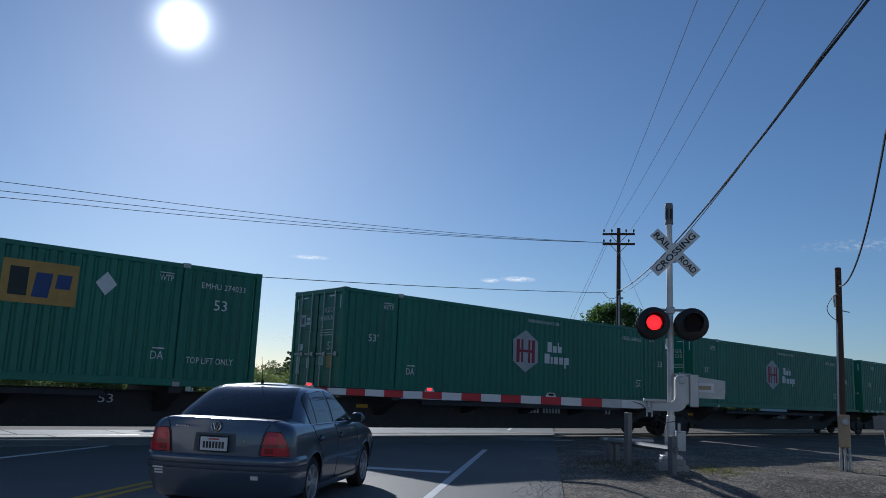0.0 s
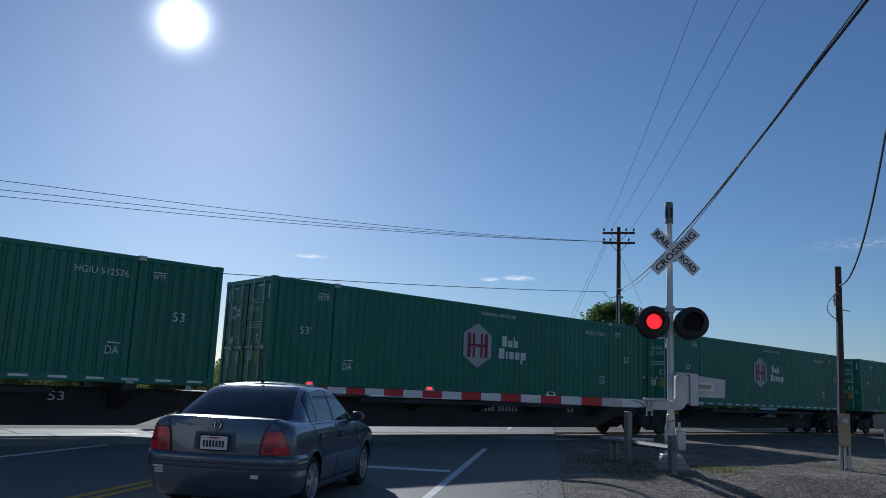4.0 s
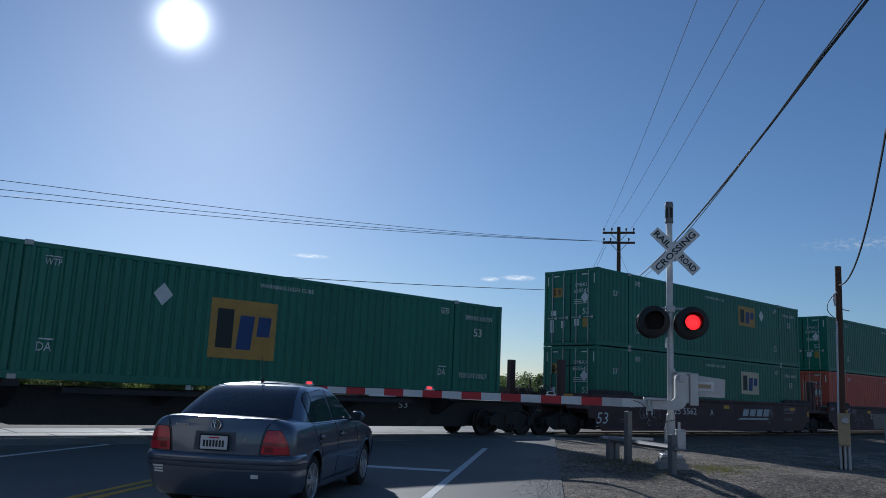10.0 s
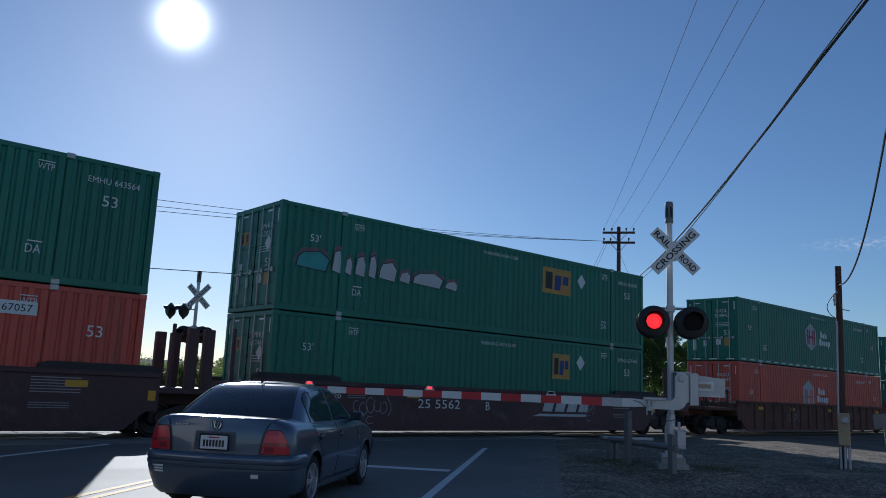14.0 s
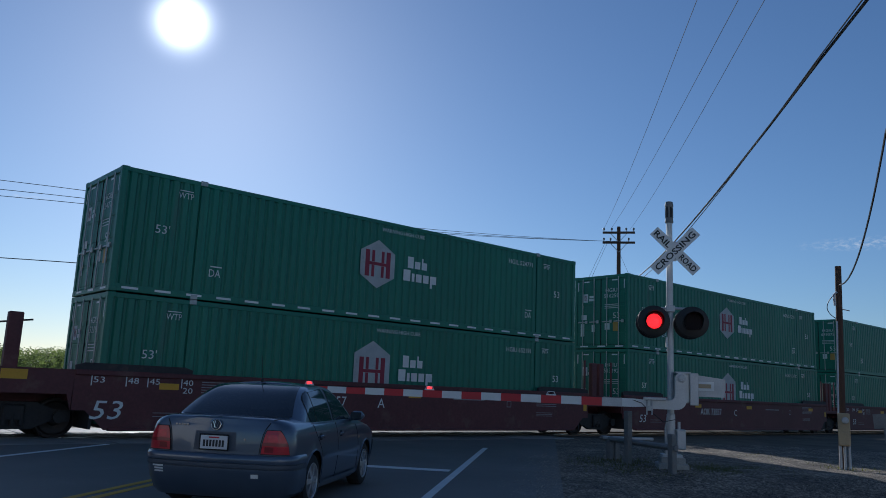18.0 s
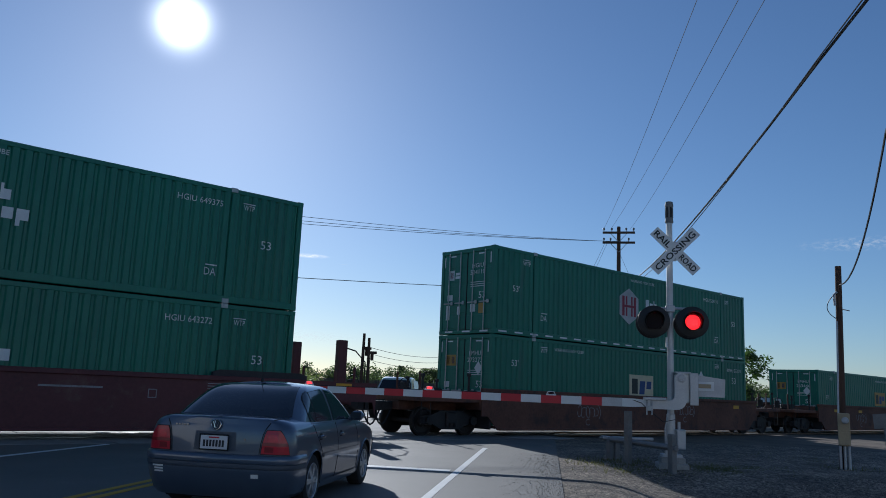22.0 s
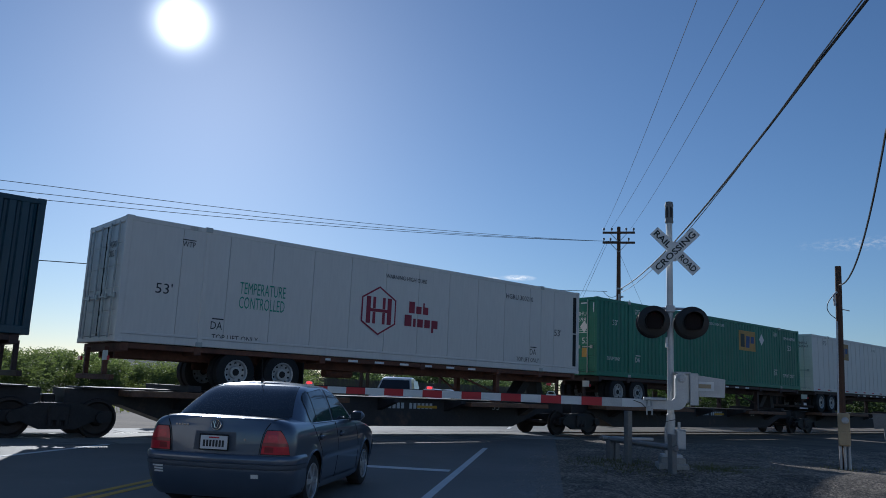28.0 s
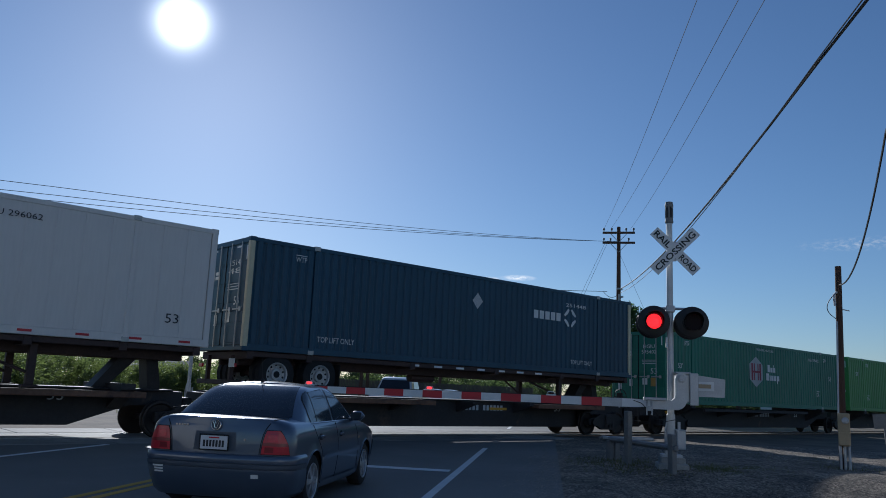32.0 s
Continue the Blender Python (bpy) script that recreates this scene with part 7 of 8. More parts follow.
def sedan(name, label, at, paint, rear_detail=False, group=""):
    """A four-door saloon: x forward, the rear bumper at x = 0."""
    car = thing(name, label, "car", group, at=at)
    part("body", skin(SHELL, 0.012, True), paint, car, smooth=32)
    part("roof", skin(CABIN, 0.034), paint, car, smooth=32)
    rows = []
    for i in range(13):
        z = 1.036 + (1.384 - 1.036) * i / 12
        w = 0.685 + (0.530 - 0.685) * i / 12
        rows.append([(x + nx * 0.006, y * k, z + 0.004) for k, (x, y, nx, ny) in [((-1 if j < 0 else 1), round_tail(CABIN, abs(j) / 8 * (w + 0.02), z)) for j in range(-8, 9)]])
    part("rear_window", Mesh().grid(rows), M_CARGLASS, car, "dark tinted rear window", smooth=60)
    rows = []
    for i in range(11):
        z = 1.00 + (1.355 - 1.00) * i / 10
        pts = [q for q in level(CABIN, z)[-15:]]
        rows.append([(x + 0.008, -y, z + 0.004) for x, y in pts[3:]] + [(x + 0.008, y, z + 0.004) for x, y in reversed(pts[3:-1])])
    part("windscreen", Mesh().grid(rows), M_CARGLASS, car, smooth=60)
    quarter = [(0.98, 0.972), (0.945, 1.08), (0.96, 1.165), (1.02, 1.245), (1.15, 1.315), (1.245, 1.338), (1.19, 0.972)]
    rear_door = [(1.215, 0.972), (1.27, 1.338), (1.40, 1.356), (1.87, 1.360), (1.845, 0.972)]
    front_door = [(1.945, 0.972), (2.00, 1.360), (2.14, 1.352), (2.32, 1.30), (2.52, 1.19), (2.78, 0.972)]
    for s in (-1, 1):
        for poly, nm, lab in ((quarter, "quarter_window", "small fixed rear quarter glass"), (rear_door, "door_window", "tinted rear door glass"), (front_door, "door_window", "front door glass")):
            mid = (sum(p for p, _ in poly) / len(poly), sum(q for _, q in poly) / len(poly))
            rim_poly = [(mid[0] + (p - mid[0]) * 1.045 + (0.012 if p > mid[0] else -0.012), mid[1] + (q - mid[1]) * 1.05) for p, q in poly]
            g = part(nm, flank_patch(CABIN, poly, s, 0.006), M_CARGLASS, car, lab, smooth=60)
            part("window_seal", flank_patch(CABIN, rim_poly, s, 0.003), M_SEAL, g, "black rubber surround")
        belt = [(x, s * (flank_y(CABIN, x, 0.957) + 0.008), 0.957) for x in [0.93 + (2.86 - 0.93) * i / 16 for i in range(17)]]
        part("window_trim", Mesh().pipe(belt, 0.010, 6), M_TRIM, car)
        mould = flank_patch(SHELL, [(1.34, 0.535), (1.34, 0.60), (3.12, 0.60), (3.12, 0.535)], s, 0.012, 3, 24)
        part("side_moulding", mould, paint, car, "body-coloured rubbing strip", smooth=40)
        part("sill", flank_patch(SHELL, [(1.36, 0.20), (1.36, 0.27), (3.10, 0.27), (3.10, 0.20)], s, 0.016, 3, 20), paint, car, smooth=40)
        for pts in (((1.36, 0.24), (1.35, 0.45), (1.28, 0.62), (1.13, 0.76), (1.02, 0.86), (0.98, 0.95)), ((2.00, 0.24), (2.00, 0.50), (1.96, 0.75), (1.905, 0.955)), ((3.08, 0.28), (3.06, 0.55), (2.98, 0.78), (2.90, 0.90))):
            line = []
            for (xa, za), (xb, zb) in zip(pts, pts[1:]):
                line += [(xa + (xb - xa) * k / 5, za + (zb - za) * k / 5) for k in range(5)]
            line.append(pts[-1])
            part("door_seam", Mesh().pipe([(x, s * (flank_y(SHELL, x, min(z, 0.94)) + 0.0005), z) for x, z in line], 0.0042, 5), M_SEAL, car)
        for x0 in (1.13, 2.04):
            y = flank_y(SHELL, x0 + 0.08, 0.80)
            hd = part("door_handle", Mesh().box(x0, x0 + 0.19, s * (y + 0.014) - 0.016, s * (y + 0.014) + 0.016, 0.782, 0.822, 0.012), paint, car, smooth=40)
            # raised dark patch in place of the shaded hollow behind the handle
            part("handle_recess", flank_patch(SHELL, [(x0 + 0.02, 0.765), (x0 + 0.02, 0.84), (x0 + 0.13, 0.84), (x0 + 0.13, 0.765)], s, 0.002, 3, 4), M_SEAL, hd)
        mir = part("wing_mirror", Mesh().box(2.60, 2.77, s * 0.925 - 0.095, s * 0.925 + 0.095, 0.955, 1.085, 0.05), paint, car, smooth=50)
        part("mirror_glass", Mesh().box(2.592, 2.602, s * 0.925 - 0.072, s * 0.925 + 0.072, 0.972, 1.068, 0.003), M_CARGLASS, mir, "mirror")
        part("mirror_stalk", Mesh().box(2.66, 2.78, s * 0.83 - 0.04, s * 0.83 + 0.06, 0.95, 0.99, 0.012), M_TRIM, mir)
        part("side_marker", flank_patch(SHELL, [(3.02, 0.70), (3.02, 0.73), (3.08, 0.73), (3.08, 0.70)], s, 0.006, 2, 3), M_BOXTAN, car, "amber side marker")
        for x0 in AXLES:
            lip = []
            for a in range(-14, 195, 8):
                x, z = x0 + (ARCH_R + 0.003) * math.cos(math.radians(a)), HUB_Z + (ARCH_R + 0.003) * math.sin(math.radians(a))
                lip.append((x, s * (flank_y(SHELL, x, max(z, 0.2)) + 0.010), z))
            part("wheel_arch", Mesh().pipe(lip, 0.010, 8), paint, car, smooth=50)
            bow = [[(x0 + (ARCH_R - 0.004) * math.cos(math.radians(a)), s * y, HUB_Z + (ARCH_R - 0.004) * math.sin(math.radians(a))) for a in range(-10, 191, 10)] for y in (0.50, 0.70, 0.846)]
            bow.insert(0, [(x0 + 0.02 * math.cos(math.radians(a)), s * 0.50, HUB_Z + 0.02 * math.sin(math.radians(a))) for a in range(-10, 191, 10)])
            part("arch_liner", Mesh().grid(bow), M_SEAL, car, "dark wheel arch")
            car_wheel(car, x0, s)
    def wrap(z_rows, s_end, lift, step=34):
        """A band round the tail from flank to flank."""
        rows = []
        for z, out in z_rows:
            row = []
            for j in range(-step, step + 1):
                sd = abs(j) / step * s_end
                x, y, nx, ny = round_tail(SHELL, sd, z)
                row.append((x + nx * (lift + out), (1 if j >= 0 else -1) * (y + ny * (lift + out)), z))
            rows.append(row)
        return Mesh().grid(rows)
    part("bumper", wrap([(0.17, -0.05), (0.175, 0.0), (0.22, 0.02), (0.36, 0.028), (0.46, 0.032), (0.485, 0.028), (0.490, 0.020), (0.545, 0.020), (0.550, 0.030), (0.585, 0.034), (0.615, 0.030), (0.632, 0.018), (0.640, 0.0), (0.641, -0.05)], 1.245, 0.004), paint, car, "rear bumper", smooth=28)
    part("bumper_strip", wrap([(0.490, 0.016), (0.495, 0.034), (0.517, 0.038), (0.540, 0.034), (0.545, 0.016)], 1.24, 0.004), M_TRIM, car, "dark rubbing strip", smooth=28)
    rows = []
    for z, d in ((0.20, -0.04), (0.23, 0.0), (0.40, 0.05), (0.56, 0.05), (0.62, 0.03), (0.64, -0.02)):
        pts = level(SHELL, z)[-14:]
        rows.append([(x + d, -y * 1.01, z) for x, y in pts] + [(x + d, y * 1.01, z) for x, y in reversed(pts[:-1])])
    part("bumper", Mesh().grid(rows), paint, car, "front bumper", smooth=35)
    for s in (-1, 1):
        t = part("tail_light", tail_patch(SHELL, [(0.655, 0.525, 0.840), (0.76, 0.535, 0.815), (0.86, 0.555, 0.755), (0.905, 0.575, 0.715)], s, 0.010), M_TAIL, car, "red tail-light cluster", smooth=40)
        part("tail_light_band", tail_patch(SHELL, [(0.742, 0.535, 0.818), (0.775, 0.537, 0.810)], s, 0.0125, 10, 2), M_TAILDARK, t, "smoked band", smooth=40)
        part("tail_light_lens", tail_patch(SHELL, [(0.79, 0.580, 0.70), (0.865, 0.595, 0.69)], s, 0.013, 6, 3), M_TAILLENS, t, "paler stop lamp", smooth=40)
        part("tail_light_lens", tail_patch(SHELL, [(0.672, 0.56, 0.66), (0.73, 0.565, 0.66)], s, 0.013, 5, 3), M_TAILDARK, t, smooth=40)
        part("tail_light_seal", tail_patch(SHELL, [(0.647, 0.517, 0.849), (0.76, 0.527, 0.824), (0.86, 0.547, 0.764), (0.913, 0.568, 0.722)], s, 0.004), M_SEAL, t, "black gap round the lamp", smooth=40)
        part("headlight", Mesh().box(4.12, 4.30, s * 0.60 - 0.16, s * 0.60 + 0.12, 0.64, 0.76, 0.03), M_HEADLAMP, car)
    part("grille", Mesh().box(4.24, 4.34, -0.38, 0.38, 0.64, 0.74, 0.015), M_BLACK, car)
    if rear_detail:
        def on_tail(pts, lift):
            out = []
            for y, z in pts:
                x, yy, nx, ny = round_tail(SHELL, abs(y), z)
                out.append((x + nx * lift, math.copysign(yy, y), z))
            return out
        for s in (-1, 1):
            part("boot_seam", Mesh().pipe(on_tail([(s * 0.505, 0.648), (s * 0.515, 0.76), (s * 0.535, 0.86), (s * 0.56, 0.925), (s * 0.60, 0.985)], 0.0015), 0.005, 5), M_SEAL, car)
            part("boot_seam", Mesh().pipe([(0.16, s * 0.625, 1.02), (0.30, s * 0.655, 1.022), (0.46, s * 0.665, 1.024), (0.56, s * 0.655, 1.03)], 0.005, 5), M_SEAL, car)
        # flush darker patch paints in the shading of the hollow round the plate
        part("plate_recess", Mesh().grid([on_tail([(j / 8 * w, z) for j in range(-8, 9)], 0.003) for z, w in ((0.672, 0.245), (0.70, 0.24), (0.80, 0.235), (0.872, 0.23))]), M_TRIM, car, "darker patch painted as the plate recess's shade")
        pl = part("number_plate", Mesh().box(0.048, 0.056, -0.155, 0.155, 0.685, 0.830, 0.003), M_PLATE, car, "white number plate with blank bars")
        part("plate_frame", Mesh().pipe([(0.052, -0.165, 0.678), (0.052, 0.165, 0.678), (0.052, 0.165, 0.838), (0.052, -0.165, 0.838), (0.052, -0.165, 0.678)], 0.008, 6), M_SEAL, pl)
        for k in range(7):
            part("plate_bar", Mesh().box(0.0445, 0.0475, 0.098 - k * 0.036, 0.122 - k * 0.036, 0.712, 0.782), M_DARKDECAL, pl, "plain dark bar")
        part("plate_bar", Mesh().box(0.0445, 0.0475, -0.06, 0.06, 0.802, 0.816), M_GATERED, pl, "plain red bar")
        pts = [(0.070, 0.055 * math.cos(w * math.pi / 12), 0.945 + 0.055 * math.sin(w * math.pi / 12)) for w in range(25)]
        bd = part("badge", Mesh().pipe(pts, 0.008, 6), M_CHROME, car, "round chrome badge")
        part("badge_disc", Mesh().tube((0.074, 0, 0.945), (0.09, 0, 0.945), 0.05, n=20), M_TRIM, bd)
        part("badge_mark", Mesh().pipe([(0.070, 0.032, 0.978), (0.070, 0.006, 0.905), (0.070, 0.0, 0.93), (0.070, -0.006, 0.905), (0.070, -0.032, 0.978)], 0.006, 5).pipe([(0.070, 0.018, 0.99), (0.070, 0.0, 0.955), (0.070, -0.018, 0.99)], 0.005, 5), M_CHROME, bd)
        for i in range(5):
            y = 0.478 - i * 0.034
            x = round_tail(SHELL, y, 0.93)[0]
            part("name_bar", Mesh().box(x - 0.006, x + 0.002, y - 0.012, y + 0.012, 0.922, 0.940), M_CHROME, car, "small chrome bar")
        x = round_tail(SHELL, 0.34, 0.80)[0]
        part("lock", Mesh().tube((x - 0.008, -0.335, 0.80), (x + 0.01, -0.335, 0.80), 0.013, n=10), M_CHROME, car)
        for k in range(3):
            part("sticker", Mesh().grid([on_tail([(0.58 + j * 0.035, z) for j in range(5)], 0.040) for z in (0.412 + k * 0.030, 0.430 + k * 0.030)]), M_SIGN, car, "torn white sticker")
        part("sticker", Mesh().grid([on_tail([(-0.44 - j * 0.02 - 0.004 * (j % 2), z) for j in range(5)], 0.040) for z in (0.395, 0.412, 0.438)]), M_DECAL, car, "small pale sticker")
        part("aerial_base", Mesh().lathe([(0, 0.026), (0.03, 0.020), (0.05, 0.007)], (1.36, 0, 1.432), (-0.28, 0, 0.96), 10), M_BLACK, car)
        part("aerial", Mesh().tube((1.345, 0, 1.48), (1.27, 0, 1.76), 0.004, 0.0025, 6), M_BLACK, car)
        part("fuel_flap", flank_patch(SHELL, [(0.56, 0.735), (0.56, 0.885), (0.72, 0.885), (0.72, 0.735)], -1, 0.0025, 4, 4), paint, car, smooth=40)
    part("underbody", Mesh().box(0.3, 4.1, -0.64, 0.64, 0.14, 0.30, 0.02), M_SEAL, car)
    part("exhaust", Mesh().tube((0.28, 0.45, 0.20), (0.7, 0.45, 0.21), 0.028, n=10), M_TRUCK, car)
    return car


sedan("sedan_car", "dark slate blue four-door sedan waiting at the crossing", pose(3.778, 7.894, 0, 0, 0, 40.47) @ Matrix.Diagonal((0.959, 0.959, 0.959, 1)), M_CARPAINT, True)
back = math.degrees(ROAD_TURN) + 180
for a, b, m_, lab in ((35.5, 5.45, M_SILVERCAR, "silver sedan waiting beyond the tracks"), (44.0, 5.5, M_WHITECAR, "white sedan waiting beyond the tracks")):
    x, y, _ = road(a + 4.4, b)
    sedan("sedan_car", lab, pose(x, y, 0, 0, 0, back), m_, False, "cars beyond the tracks")


def pickup(at):
    car = thing("pickup_truck", "white pickup truck waiting beyond the tracks", "pickup truck", "cars beyond the tracks", at=at)
    prof = [(0, 0.5), (0.05, 1.05), (1.9, 1.08), (1.95, 1.12), (3.9, 1.10), (4.0, 1.12), (5.2, 1.02), (5.35, 0.85), (5.4, 0.5)]
    m = Mesh()
    rows = []
    for x, z in prof:
        rows.append([(x, -0.98, 0.42), (x, -1.0, 0.6), (x, -0.98, z - 0.06), (x, -0.90, z), (x, 0.90, z), (x, 0.98, z - 0.06), (x, 1.0, 0.6), (x, 0.98, 0.42)])
    m.grid(rows, close=True)
    part("body", m, M_WHITECAR, car, smooth=35)
    cab = [(1.95, 1.06, 0.90), (2.15, 1.80, 0.72), (2.5, 1.90, 0.68), (3.3, 1.90, 0.68), (3.55, 1.84, 0.70), (4.15, 1.08, 0.88)]
    m = Mesh().grid([[(x, -w - 0.05, 1.05), (x, -w, z - 0.05), (x, -w + 0.10, z), (x, w - 0.10, z), (x, w, z - 0.05), (x, w + 0.05, 1.05)] for x, z, w in cab])
    part("cab", m, M_WHITECAR, car, smooth=30)
    part("windscreen", Mesh().add([(3.68, -0.64, 1.76), (3.68, 0.64, 1.76), (4.18, 0.78, 1.13), (4.18, -0.78, 1.13)], [(0, 1, 2, 3)]), M_CARGLASS, car)
    part("rear_window", Mesh().add([(2.10, -0.62, 1.70), (2.10, 0.62, 1.70), (1.97, 0.72, 1.20), (1.97, -0.72, 1.20)], [(3, 2, 1, 0)]), M_CARGLASS, car)
    for s in (-1, 1):
        part("door_window", Mesh().add([(2.3, s * 0.80, 1.74), (3.45, s * 0.80, 1.74), (3.85, s * 0.945, 1.15), (2.2, s * 0.945, 1.15)], [(0, 1, 2, 3)]), M_CARGLASS, car)
        part("headlight", Mesh().box(5.28, 5.40, s * 0.80 - 0.16, s * 0.80 + 0.14, 0.76, 0.94, 0.03), M_HEADLAMP, car)
        part("wing_mirror", Mesh().box(3.62, 3.76, s * 1.12 - 0.12, s * 1.12 + 0.12, 1.12, 1.34, 0.04), M_BLACK, car)
        for x in (1.1, 4.4):
            road_wheel(car, x, s * 0.86, 0.38, 0.38, 0.25, M_ALLOY)
    part("grille", Mesh().box(5.36, 5.42, -0.55, 0.55, 0.72, 0.95, 0.02), M_BLACK, car)
    part("bumper", Mesh().box(5.34, 5.52, -0.95, 0.95, 0.45, 0.66, 0.05), M_CHROME, car)


x, y, _ = road(24.9 + 5.4, 5.6)
pickup(pose(x, y, 0, 0, 0, back))

# ---- trees, shrubs and houses ----
def leaves(m, centre, r, n, rnd, size, squash=0.8):
    """A clump of small leaf cards turned every way."""
    for _ in range(n):
        d = Vector((rnd.gauss(0, 1), rnd.gauss(0, 1), rnd.gauss(0, 1)))
        d = d.normalized() * r * rnd.random() ** 0.45
        p = Vector(centre) + Vector((d.x, d.y, d.z * squash))
        s = size * rnd.uniform(0.6, 1.4)
        a = Vector((rnd.gauss(0, 1), rnd.gauss(0, 1), rnd.gauss(0, 0.6))).normalized()
        b = a.orthogonal().normalized()
        b = (b * math.cos(rnd.random() * 6.3) + a.cross(b) * math.sin(rnd.random() * 6.3)) * 0.45
        m.add([p - a * s * 0.5, p + b * s * 0.5, p + a * s * 0.5, p - b * s * 0.5], [(0, 1, 2, 3)])


def tree(label, x, y, h, r, seed, leaf, clumps=60, per=110, size=0.26, trunk=0.25, low=0.28):
    rnd = random.Random(seed)
    ob = thing("tree", label, "tree", at=pose(x, y, 0))
    m = Mesh()
    top = Vector((rnd.uniform(-.3, .3), rnd.uniform(-.3, .3), h * 0.72))
    m.tube((0, 0, -0.1), (top.x * 0.4, top.y * 0.4, h * 0.33), trunk, trunk * 0.75, 10)
    m.tube((top.x * 0.4, top.y * 0.4, h * 0.33), top, trunk * 0.75, trunk * 0.2, 8)
    c = Mesh()
    for i in range(clumps):
        w = rnd.random() * 2 * math.pi
        q = rnd.random()
        hh = h * (low + (1 - low) * rnd.random() ** 0.8) * 0.97
        wide = r * math.sin(math.pi * min(0.97, max(0.10, (hh / h - low * 0.6) / (1.0 - low * 0.6)))) ** 0.6 * rnd.uniform(0.55, 1.05)
        p = Vector((wide * math.cos(w), wide * math.sin(w), hh))
        if i % 4 == 0:
            st = Vector((top.x * 0.5, top.y * 0.5, h * rnd.uniform(0.25, 0.6)))
            m.tube(st, p, trunk * 0.28, trunk * 0.06, 6)
        leaves(c, p, r * rnd.uniform(0.16, 0.30), per, rnd, size)
    part("trunk", m, M_BARK, ob)
    part("crown", c, leaf, ob, "uneven leafy crown")
    return ob


tree("broad green leafy tree behind the railroad", 48.9, 36.3, 8.35, 3.55, 5, M_LEAF, 130, 210, 0.22)
tree("smaller green leafy tree behind the railroad", 54.5, 36.5, 7.4, 3.0, 6, M_LEAF, 90, 200, 0.22)
tree("low green leafy tree behind the railroad", 60.4, 36.8, 6.3, 2.8, 7, M_LEAF, 80, 190, 0.22)
tree("distant round green tree", 74.0, 40.0, 6.6, 3.5, 8, M_LEAF, 40, 90, 0.34)
tree("distant dark conifer tree", 68.2, 86.3, 4.6, 0.9, 9, M_LEAF3, 40, 70, 0.2, 0.12, 0.1)
tree("distant dark conifer tree", 55.5, 94.9, 6.0, 0.85, 10, M_LEAF3, 50, 70, 0.2, 0.14, 0.1)
tree("distant rounded dark tree", 68.5, 80.5, 3.9, 2.8, 11, M_LEAF3, 40, 120, 0.22)


def shrub_band(name, label, leaf, spots, size, seed):
    rnd = random.Random(seed)
    m = Mesh()
    for x, y, h, r in spots:
        for _ in range(9):
            z = h * rnd.uniform(0.12, 0.85)
            w = rnd.random() * 6.28
            leaves(m, (x + r * 0.6 * math.cos(w), y + r * 0.6 * math.sin(w), z), r * rnd.uniform(0.35, 0.6), 190, rnd, size, 0.9)
    return solo(name, m, leaf, label, "shrubs", kind="stuff")


rnd = random.Random(21)
spots = []
for i in range(150):
    az = radians(rnd.uniform(3, 33))
    d = rnd.uniform(60, 74)
    h = rnd.uniform(1.7, 2.8) + 1.0 * math.exp(-((math.degrees(az) - 14) / 5) ** 2)
    spots.append((d * math.sin(az), d * math.cos(az), h, rnd.uniform(0.9, 1.7)))
shrub_band("shrub_row", "green willow-like shrubs beyond the tracks", M_LEAF2, spots, 0.16, 22)
spots = []
for i in range(230):
    az = radians(rnd.uniform(-4, 78))
    d = rnd.uniform(95, 130)
    spots.append((d * math.sin(az), d * math.cos(az), rnd.uniform(2.6, 4.8), rnd.uniform(1.6, 2.8)))
shrub_band("far_trees", "distant dark green tree line", M_LEAF3, spots, 0.30, 23)
rnd = random.Random(31)
m = Mesh()
for _ in range(7000):
    az, d = radians(rnd.uniform(-2, 72)), rnd.uniform(34, 66)
    x, y = d * math.sin(az), d * math.cos(az)
    b = (Vector((x, y)) - ROAD_O).dot(ROAD_N)
    if -3 < b < 10 or y < 26:
        continue
    s, w = rnd.uniform(0.12, 0.42), rnd.random() * 6.28
    m.add([(x - 0.05 * math.cos(w), y - 0.05 * math.sin(w), -0.06), (x + 0.05 * math.cos(w), y + 0.05 * math.sin(w), -0.06), (x + rnd.uniform(-.1, .1), y + rnd.uniform(-.1, .1), s)], [(0, 1, 2)])
solo("weeds", m, M_GRASS, "dry weeds and grass beyond the tracks", "weeds", kind="stuff")

hs = thing("house", "small pale grey house with a gabled roof beyond the shrubs", "house", at=pose(31.0, 79.0, 0, 0, 0, -22))
part("wall", Mesh().box(-3, 3, -2.5, 2.5, -0.1, 2.4, 0.02), M_HOUSE, hs)
part("roof", Mesh().prism([(-2.9, 2.35), (2.9, 2.35), (0, 3.2)], "x", -3.3, 3.3), M_ROOF, hs)
for x in (-2.4, -0.5, 1.4):
    w = part("window", Mesh().box(x, x + 1.0, -2.55, -2.48, 1.0, 2.1, 0.01), M_SIGN, hs)
    part("pane", Mesh().box(x + 0.08, x + 0.92, -2.56, -2.551, 1.08, 2.02), M_PANE, w)

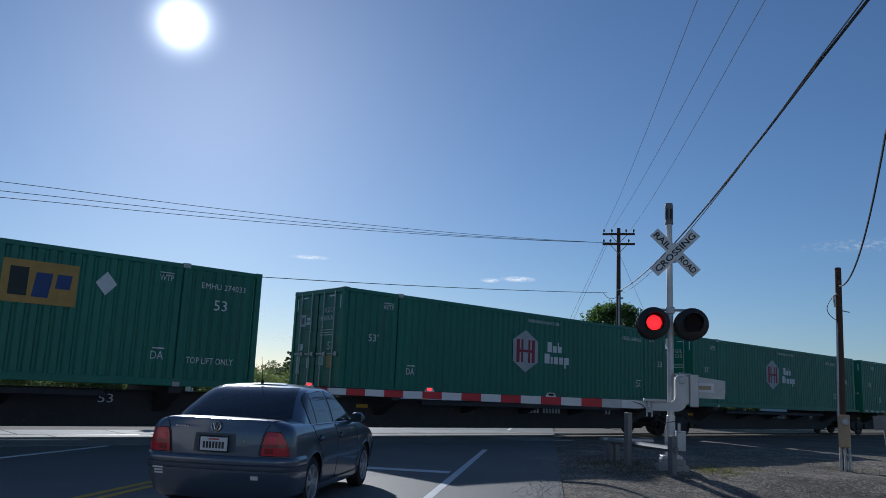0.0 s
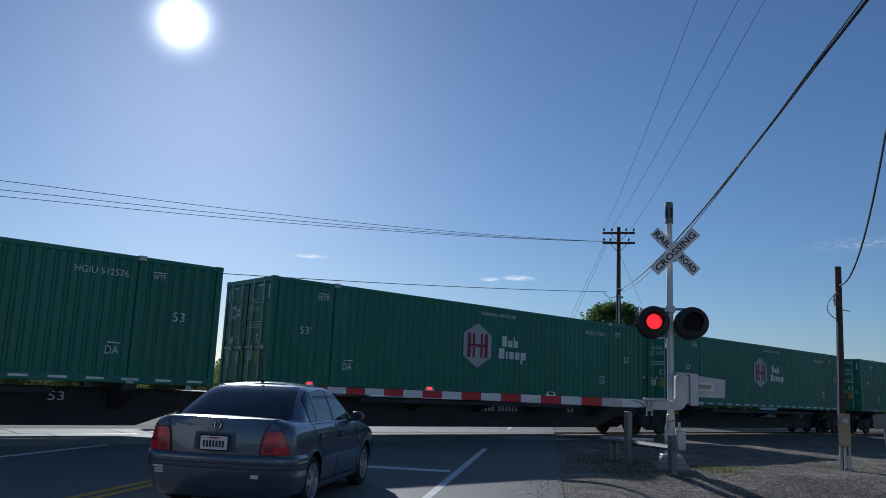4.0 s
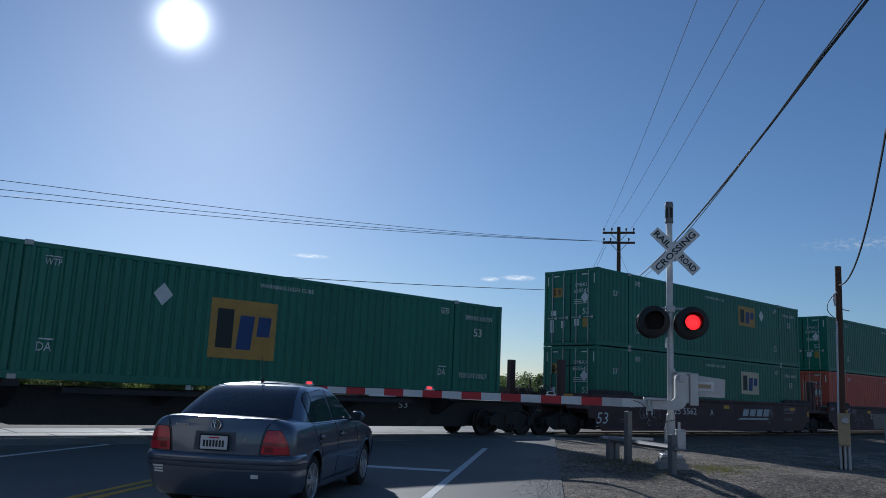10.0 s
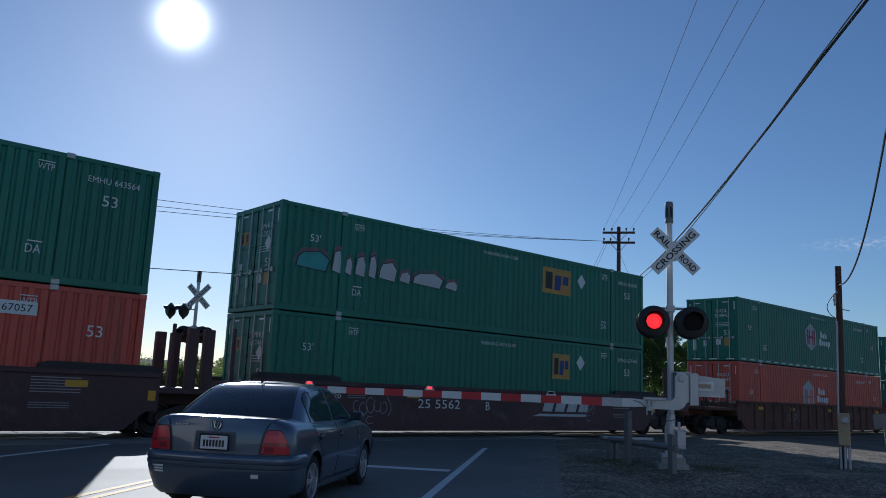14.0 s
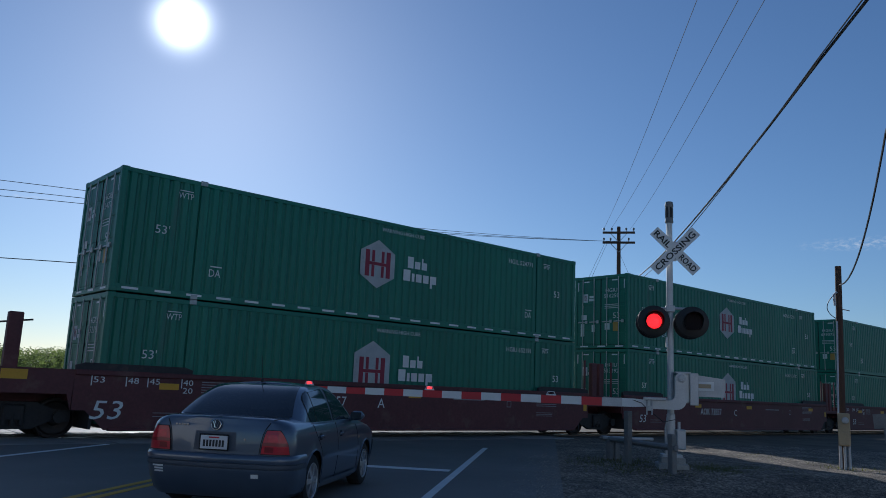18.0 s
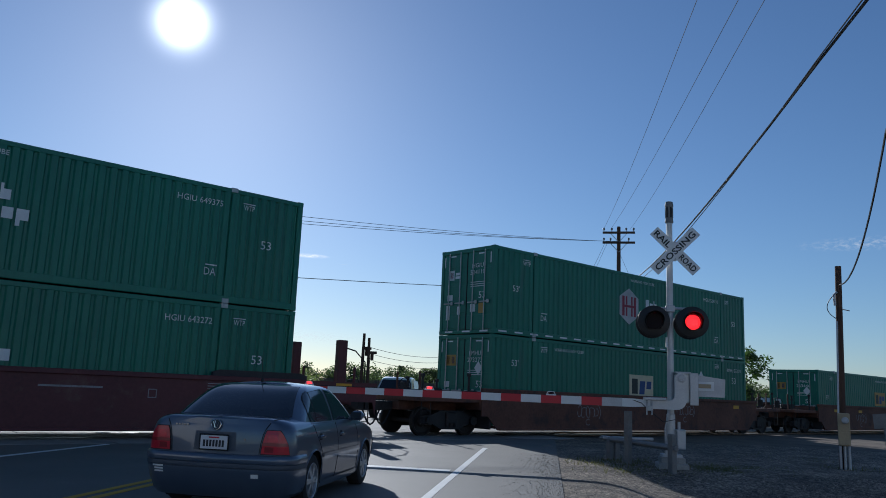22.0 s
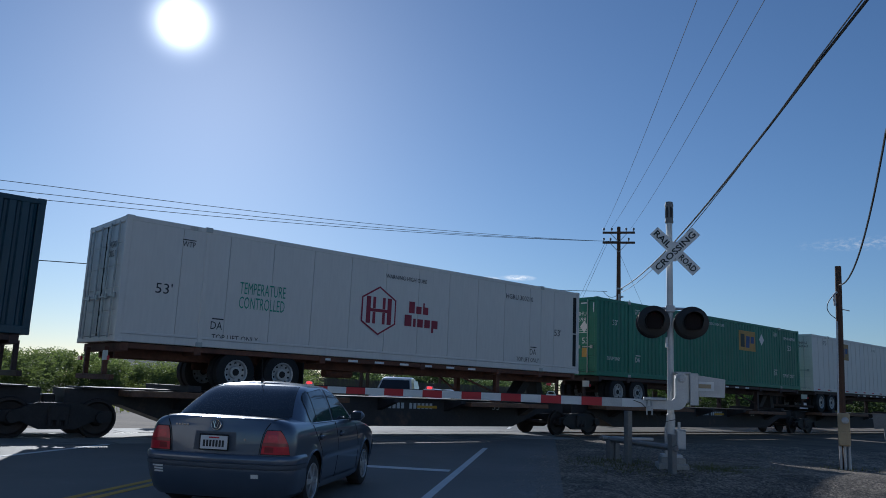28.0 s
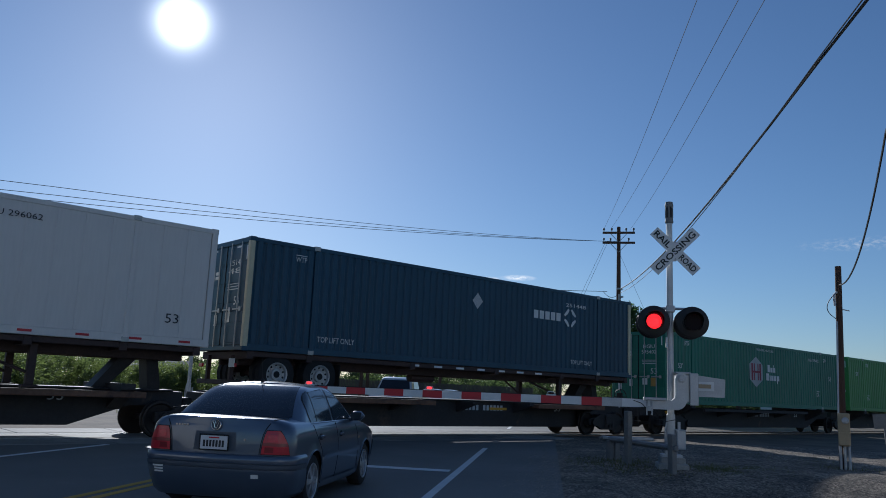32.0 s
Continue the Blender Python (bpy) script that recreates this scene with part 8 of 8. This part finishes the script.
# low pale sheds under the trees
for x, y, w, d, turn in ((62.0, 28.4, 3.0, 2.2, 25), (58.6, 28.9, 1.6, 1.4, 25)):
    sd = thing("shed", "low shed with a pale sheet-metal gable roof", "shed", "low sheds", at=pose(x, y, 0, 0, 0, turn - 90))
    part("wall", Mesh().box(-w / 2, w / 2, -d / 2, d / 2, -0.1, 0.95, 0.01), M_HOUSE, sd)
    part("roof", Mesh().prism([(-d / 2 - 0.1, 0.92), (d / 2 + 0.1, 0.92), (0, 1.85)], "x", -w / 2 - 0.1, w / 2 + 0.1), M_WHITE, sd)
    part("door", Mesh().box(-0.35, 0.35, -d / 2 - 0.02, -d / 2 - 0.003, -0.05, 0.9, 0.005), M_DULL, sd)

# a board fence behind the shrubs
fence = thing("board_fence", "weathered brown board fence behind the shrubs", "fence")
board = Mesh().box(-0.07, 0.07, -0.012, 0.012, 0.0, 2.15, 0.004).data("board", M_POLEGREY)
for i in range(280):
    part("board", board, M_POLEGREY, fence, at=pose(24.0 + i * 0.16, 76.5 - i * 0.012 - 0.11 * i * 0.16 * 2.2, -0.05 + 0.02 * noise.noise((i * 0.7, 0, 0)), 0, 0, -14))
for i in range(20):
    part("post", Mesh().box(-0.05, 0.05, 0.015, 0.11, -0.1, 2.1, 0.008), M_POLEGREY, fence, at=pose(24.0 + i * 2.24, 76.5 - i * 0.168 - 0.11 * i * 2.24 * 2.2, 0, 0, 0, -14))

# tufts of weeds round the guard rail and along the lot
rnd = random.Random(41)
m = Mesh()
for cx, cy, n, r in ((14.1, 9.4, 260, 0.5), (14.6, 10.6, 420, 0.6), (13.6, 10.3, 200, 0.5), (15.0, 9.0, 160, 0.4), (18.9, 7.6, 120, 0.3), (20.5, 9.6, 160, 0.6), (13.0, 9.4, 90, 0.4), (15.3, 8.9, 320, 0.35), (16.1, 8.7, 260, 0.45), (14.9, 8.5, 160, 0.3)):
    for _ in range(n):
        x, y = cx + rnd.gauss(0, r), cy + rnd.gauss(0, r)
        if (Vector((x, y)) - ROAD_O).dot(ROAD_N) > -1.9:
            continue
        s, w = rnd.uniform(0.01, 0.045), rnd.random() * 6.28
        g = 0.01 - fall(x, y)
        m.add([(x - 0.008 * math.cos(w), y - 0.008 * math.sin(w), g), (x + 0.008 * math.cos(w), y + 0.008 * math.sin(w), g), (x + rnd.uniform(-.05, .05), y + rnd.uniform(-.05, .05), g + s + 0.03)], [(0, 1, 2)])
solo("roadside_weeds", m, M_DRYWEED, "short dry yellow-green weeds in the gravel", "weeds", kind="stuff")

# the sun's disc with its glow painted on, far off, placed by the view
solo("sun_disc", Mesh().grid([[(x * 320, y * 320, 0) for x in (-1, 1)] for y in (-1, 1)]), M_SUN, "white sun with a painted halo of glare", "sun", kind="structure", at=look(sun_way * 4000, EYE))

# thin high clouds, far behind everything
for az, el, w, h, faint in ((31.25, 9.15, 95, 11, False), (44.5, 8.15, 50, 12, False), (46.5, 8.3, 90, 15, False), (69.8, 10.5, 300, 34, True), (24.5, 5.0, 420, 50, True), (31.0, 3.4, 300, 30, True), (12.5, 11.2, 110, 10, True), (33.7, 8.7, 30, 4, True), (74.0, 24.5, 60, 16, True)):
    a, e = radians(az), radians(el)
    far = Vector((math.sin(a) * math.cos(e), math.cos(a) * math.cos(e), math.sin(e))) * 3600
    solo("cloud", Mesh().grid([[(x * w, y * h, 0) for x in (-1, 1)] for y in (-1, 1)]), M_FAINTCLOUD if faint else M_CLOUD, "thin torn white wisp of cloud", "cloud", "thin clouds", kind="structure", at=look(far, EYE))


# ---- what moves ----
def motions():
    times = [0.0, 0.5] + [float(i) for i in range(1, 32)] + [31.5, 32.0]
    for ob, x, y, z in ROLLING:
        walk(ob, [(t, pose(x + run(t), y, z)) for t in times])
    # both lamps stay lit; added slats open or close to imitate flashing in turn
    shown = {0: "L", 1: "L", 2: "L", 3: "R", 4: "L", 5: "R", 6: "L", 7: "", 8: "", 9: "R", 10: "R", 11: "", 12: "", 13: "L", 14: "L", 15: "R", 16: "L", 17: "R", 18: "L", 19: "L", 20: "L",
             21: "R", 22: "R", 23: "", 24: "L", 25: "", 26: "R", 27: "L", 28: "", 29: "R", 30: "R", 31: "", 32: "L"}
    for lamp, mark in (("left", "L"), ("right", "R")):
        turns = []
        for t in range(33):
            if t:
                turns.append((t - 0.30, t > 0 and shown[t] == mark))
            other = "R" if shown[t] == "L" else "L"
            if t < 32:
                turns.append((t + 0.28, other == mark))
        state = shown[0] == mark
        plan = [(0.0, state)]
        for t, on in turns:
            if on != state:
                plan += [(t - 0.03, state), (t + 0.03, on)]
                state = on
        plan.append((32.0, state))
        for slat, z in BLINK_SLATS[lamp]:
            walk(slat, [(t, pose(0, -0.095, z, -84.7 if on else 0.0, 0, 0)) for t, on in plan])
    # the wheelsets roll on the rails; those in the same place of their truck turn as one
    first = {}
    for w, k in WHEELSETS:
        if k not in first:
            walk(w, [(i / 30, pose(k, 0, 0.42, 0, math.degrees(run(i / 30) / 0.42), 0)) for i in range(961)])
            first[k] = w
        else:
            w.rotation_mode = "QUATERNION"
            keys = w.animation_data_create()
            keys.action = first[k].animation_data.action
            keys.action_slot = first[k].animation_data.action_slot


motions()
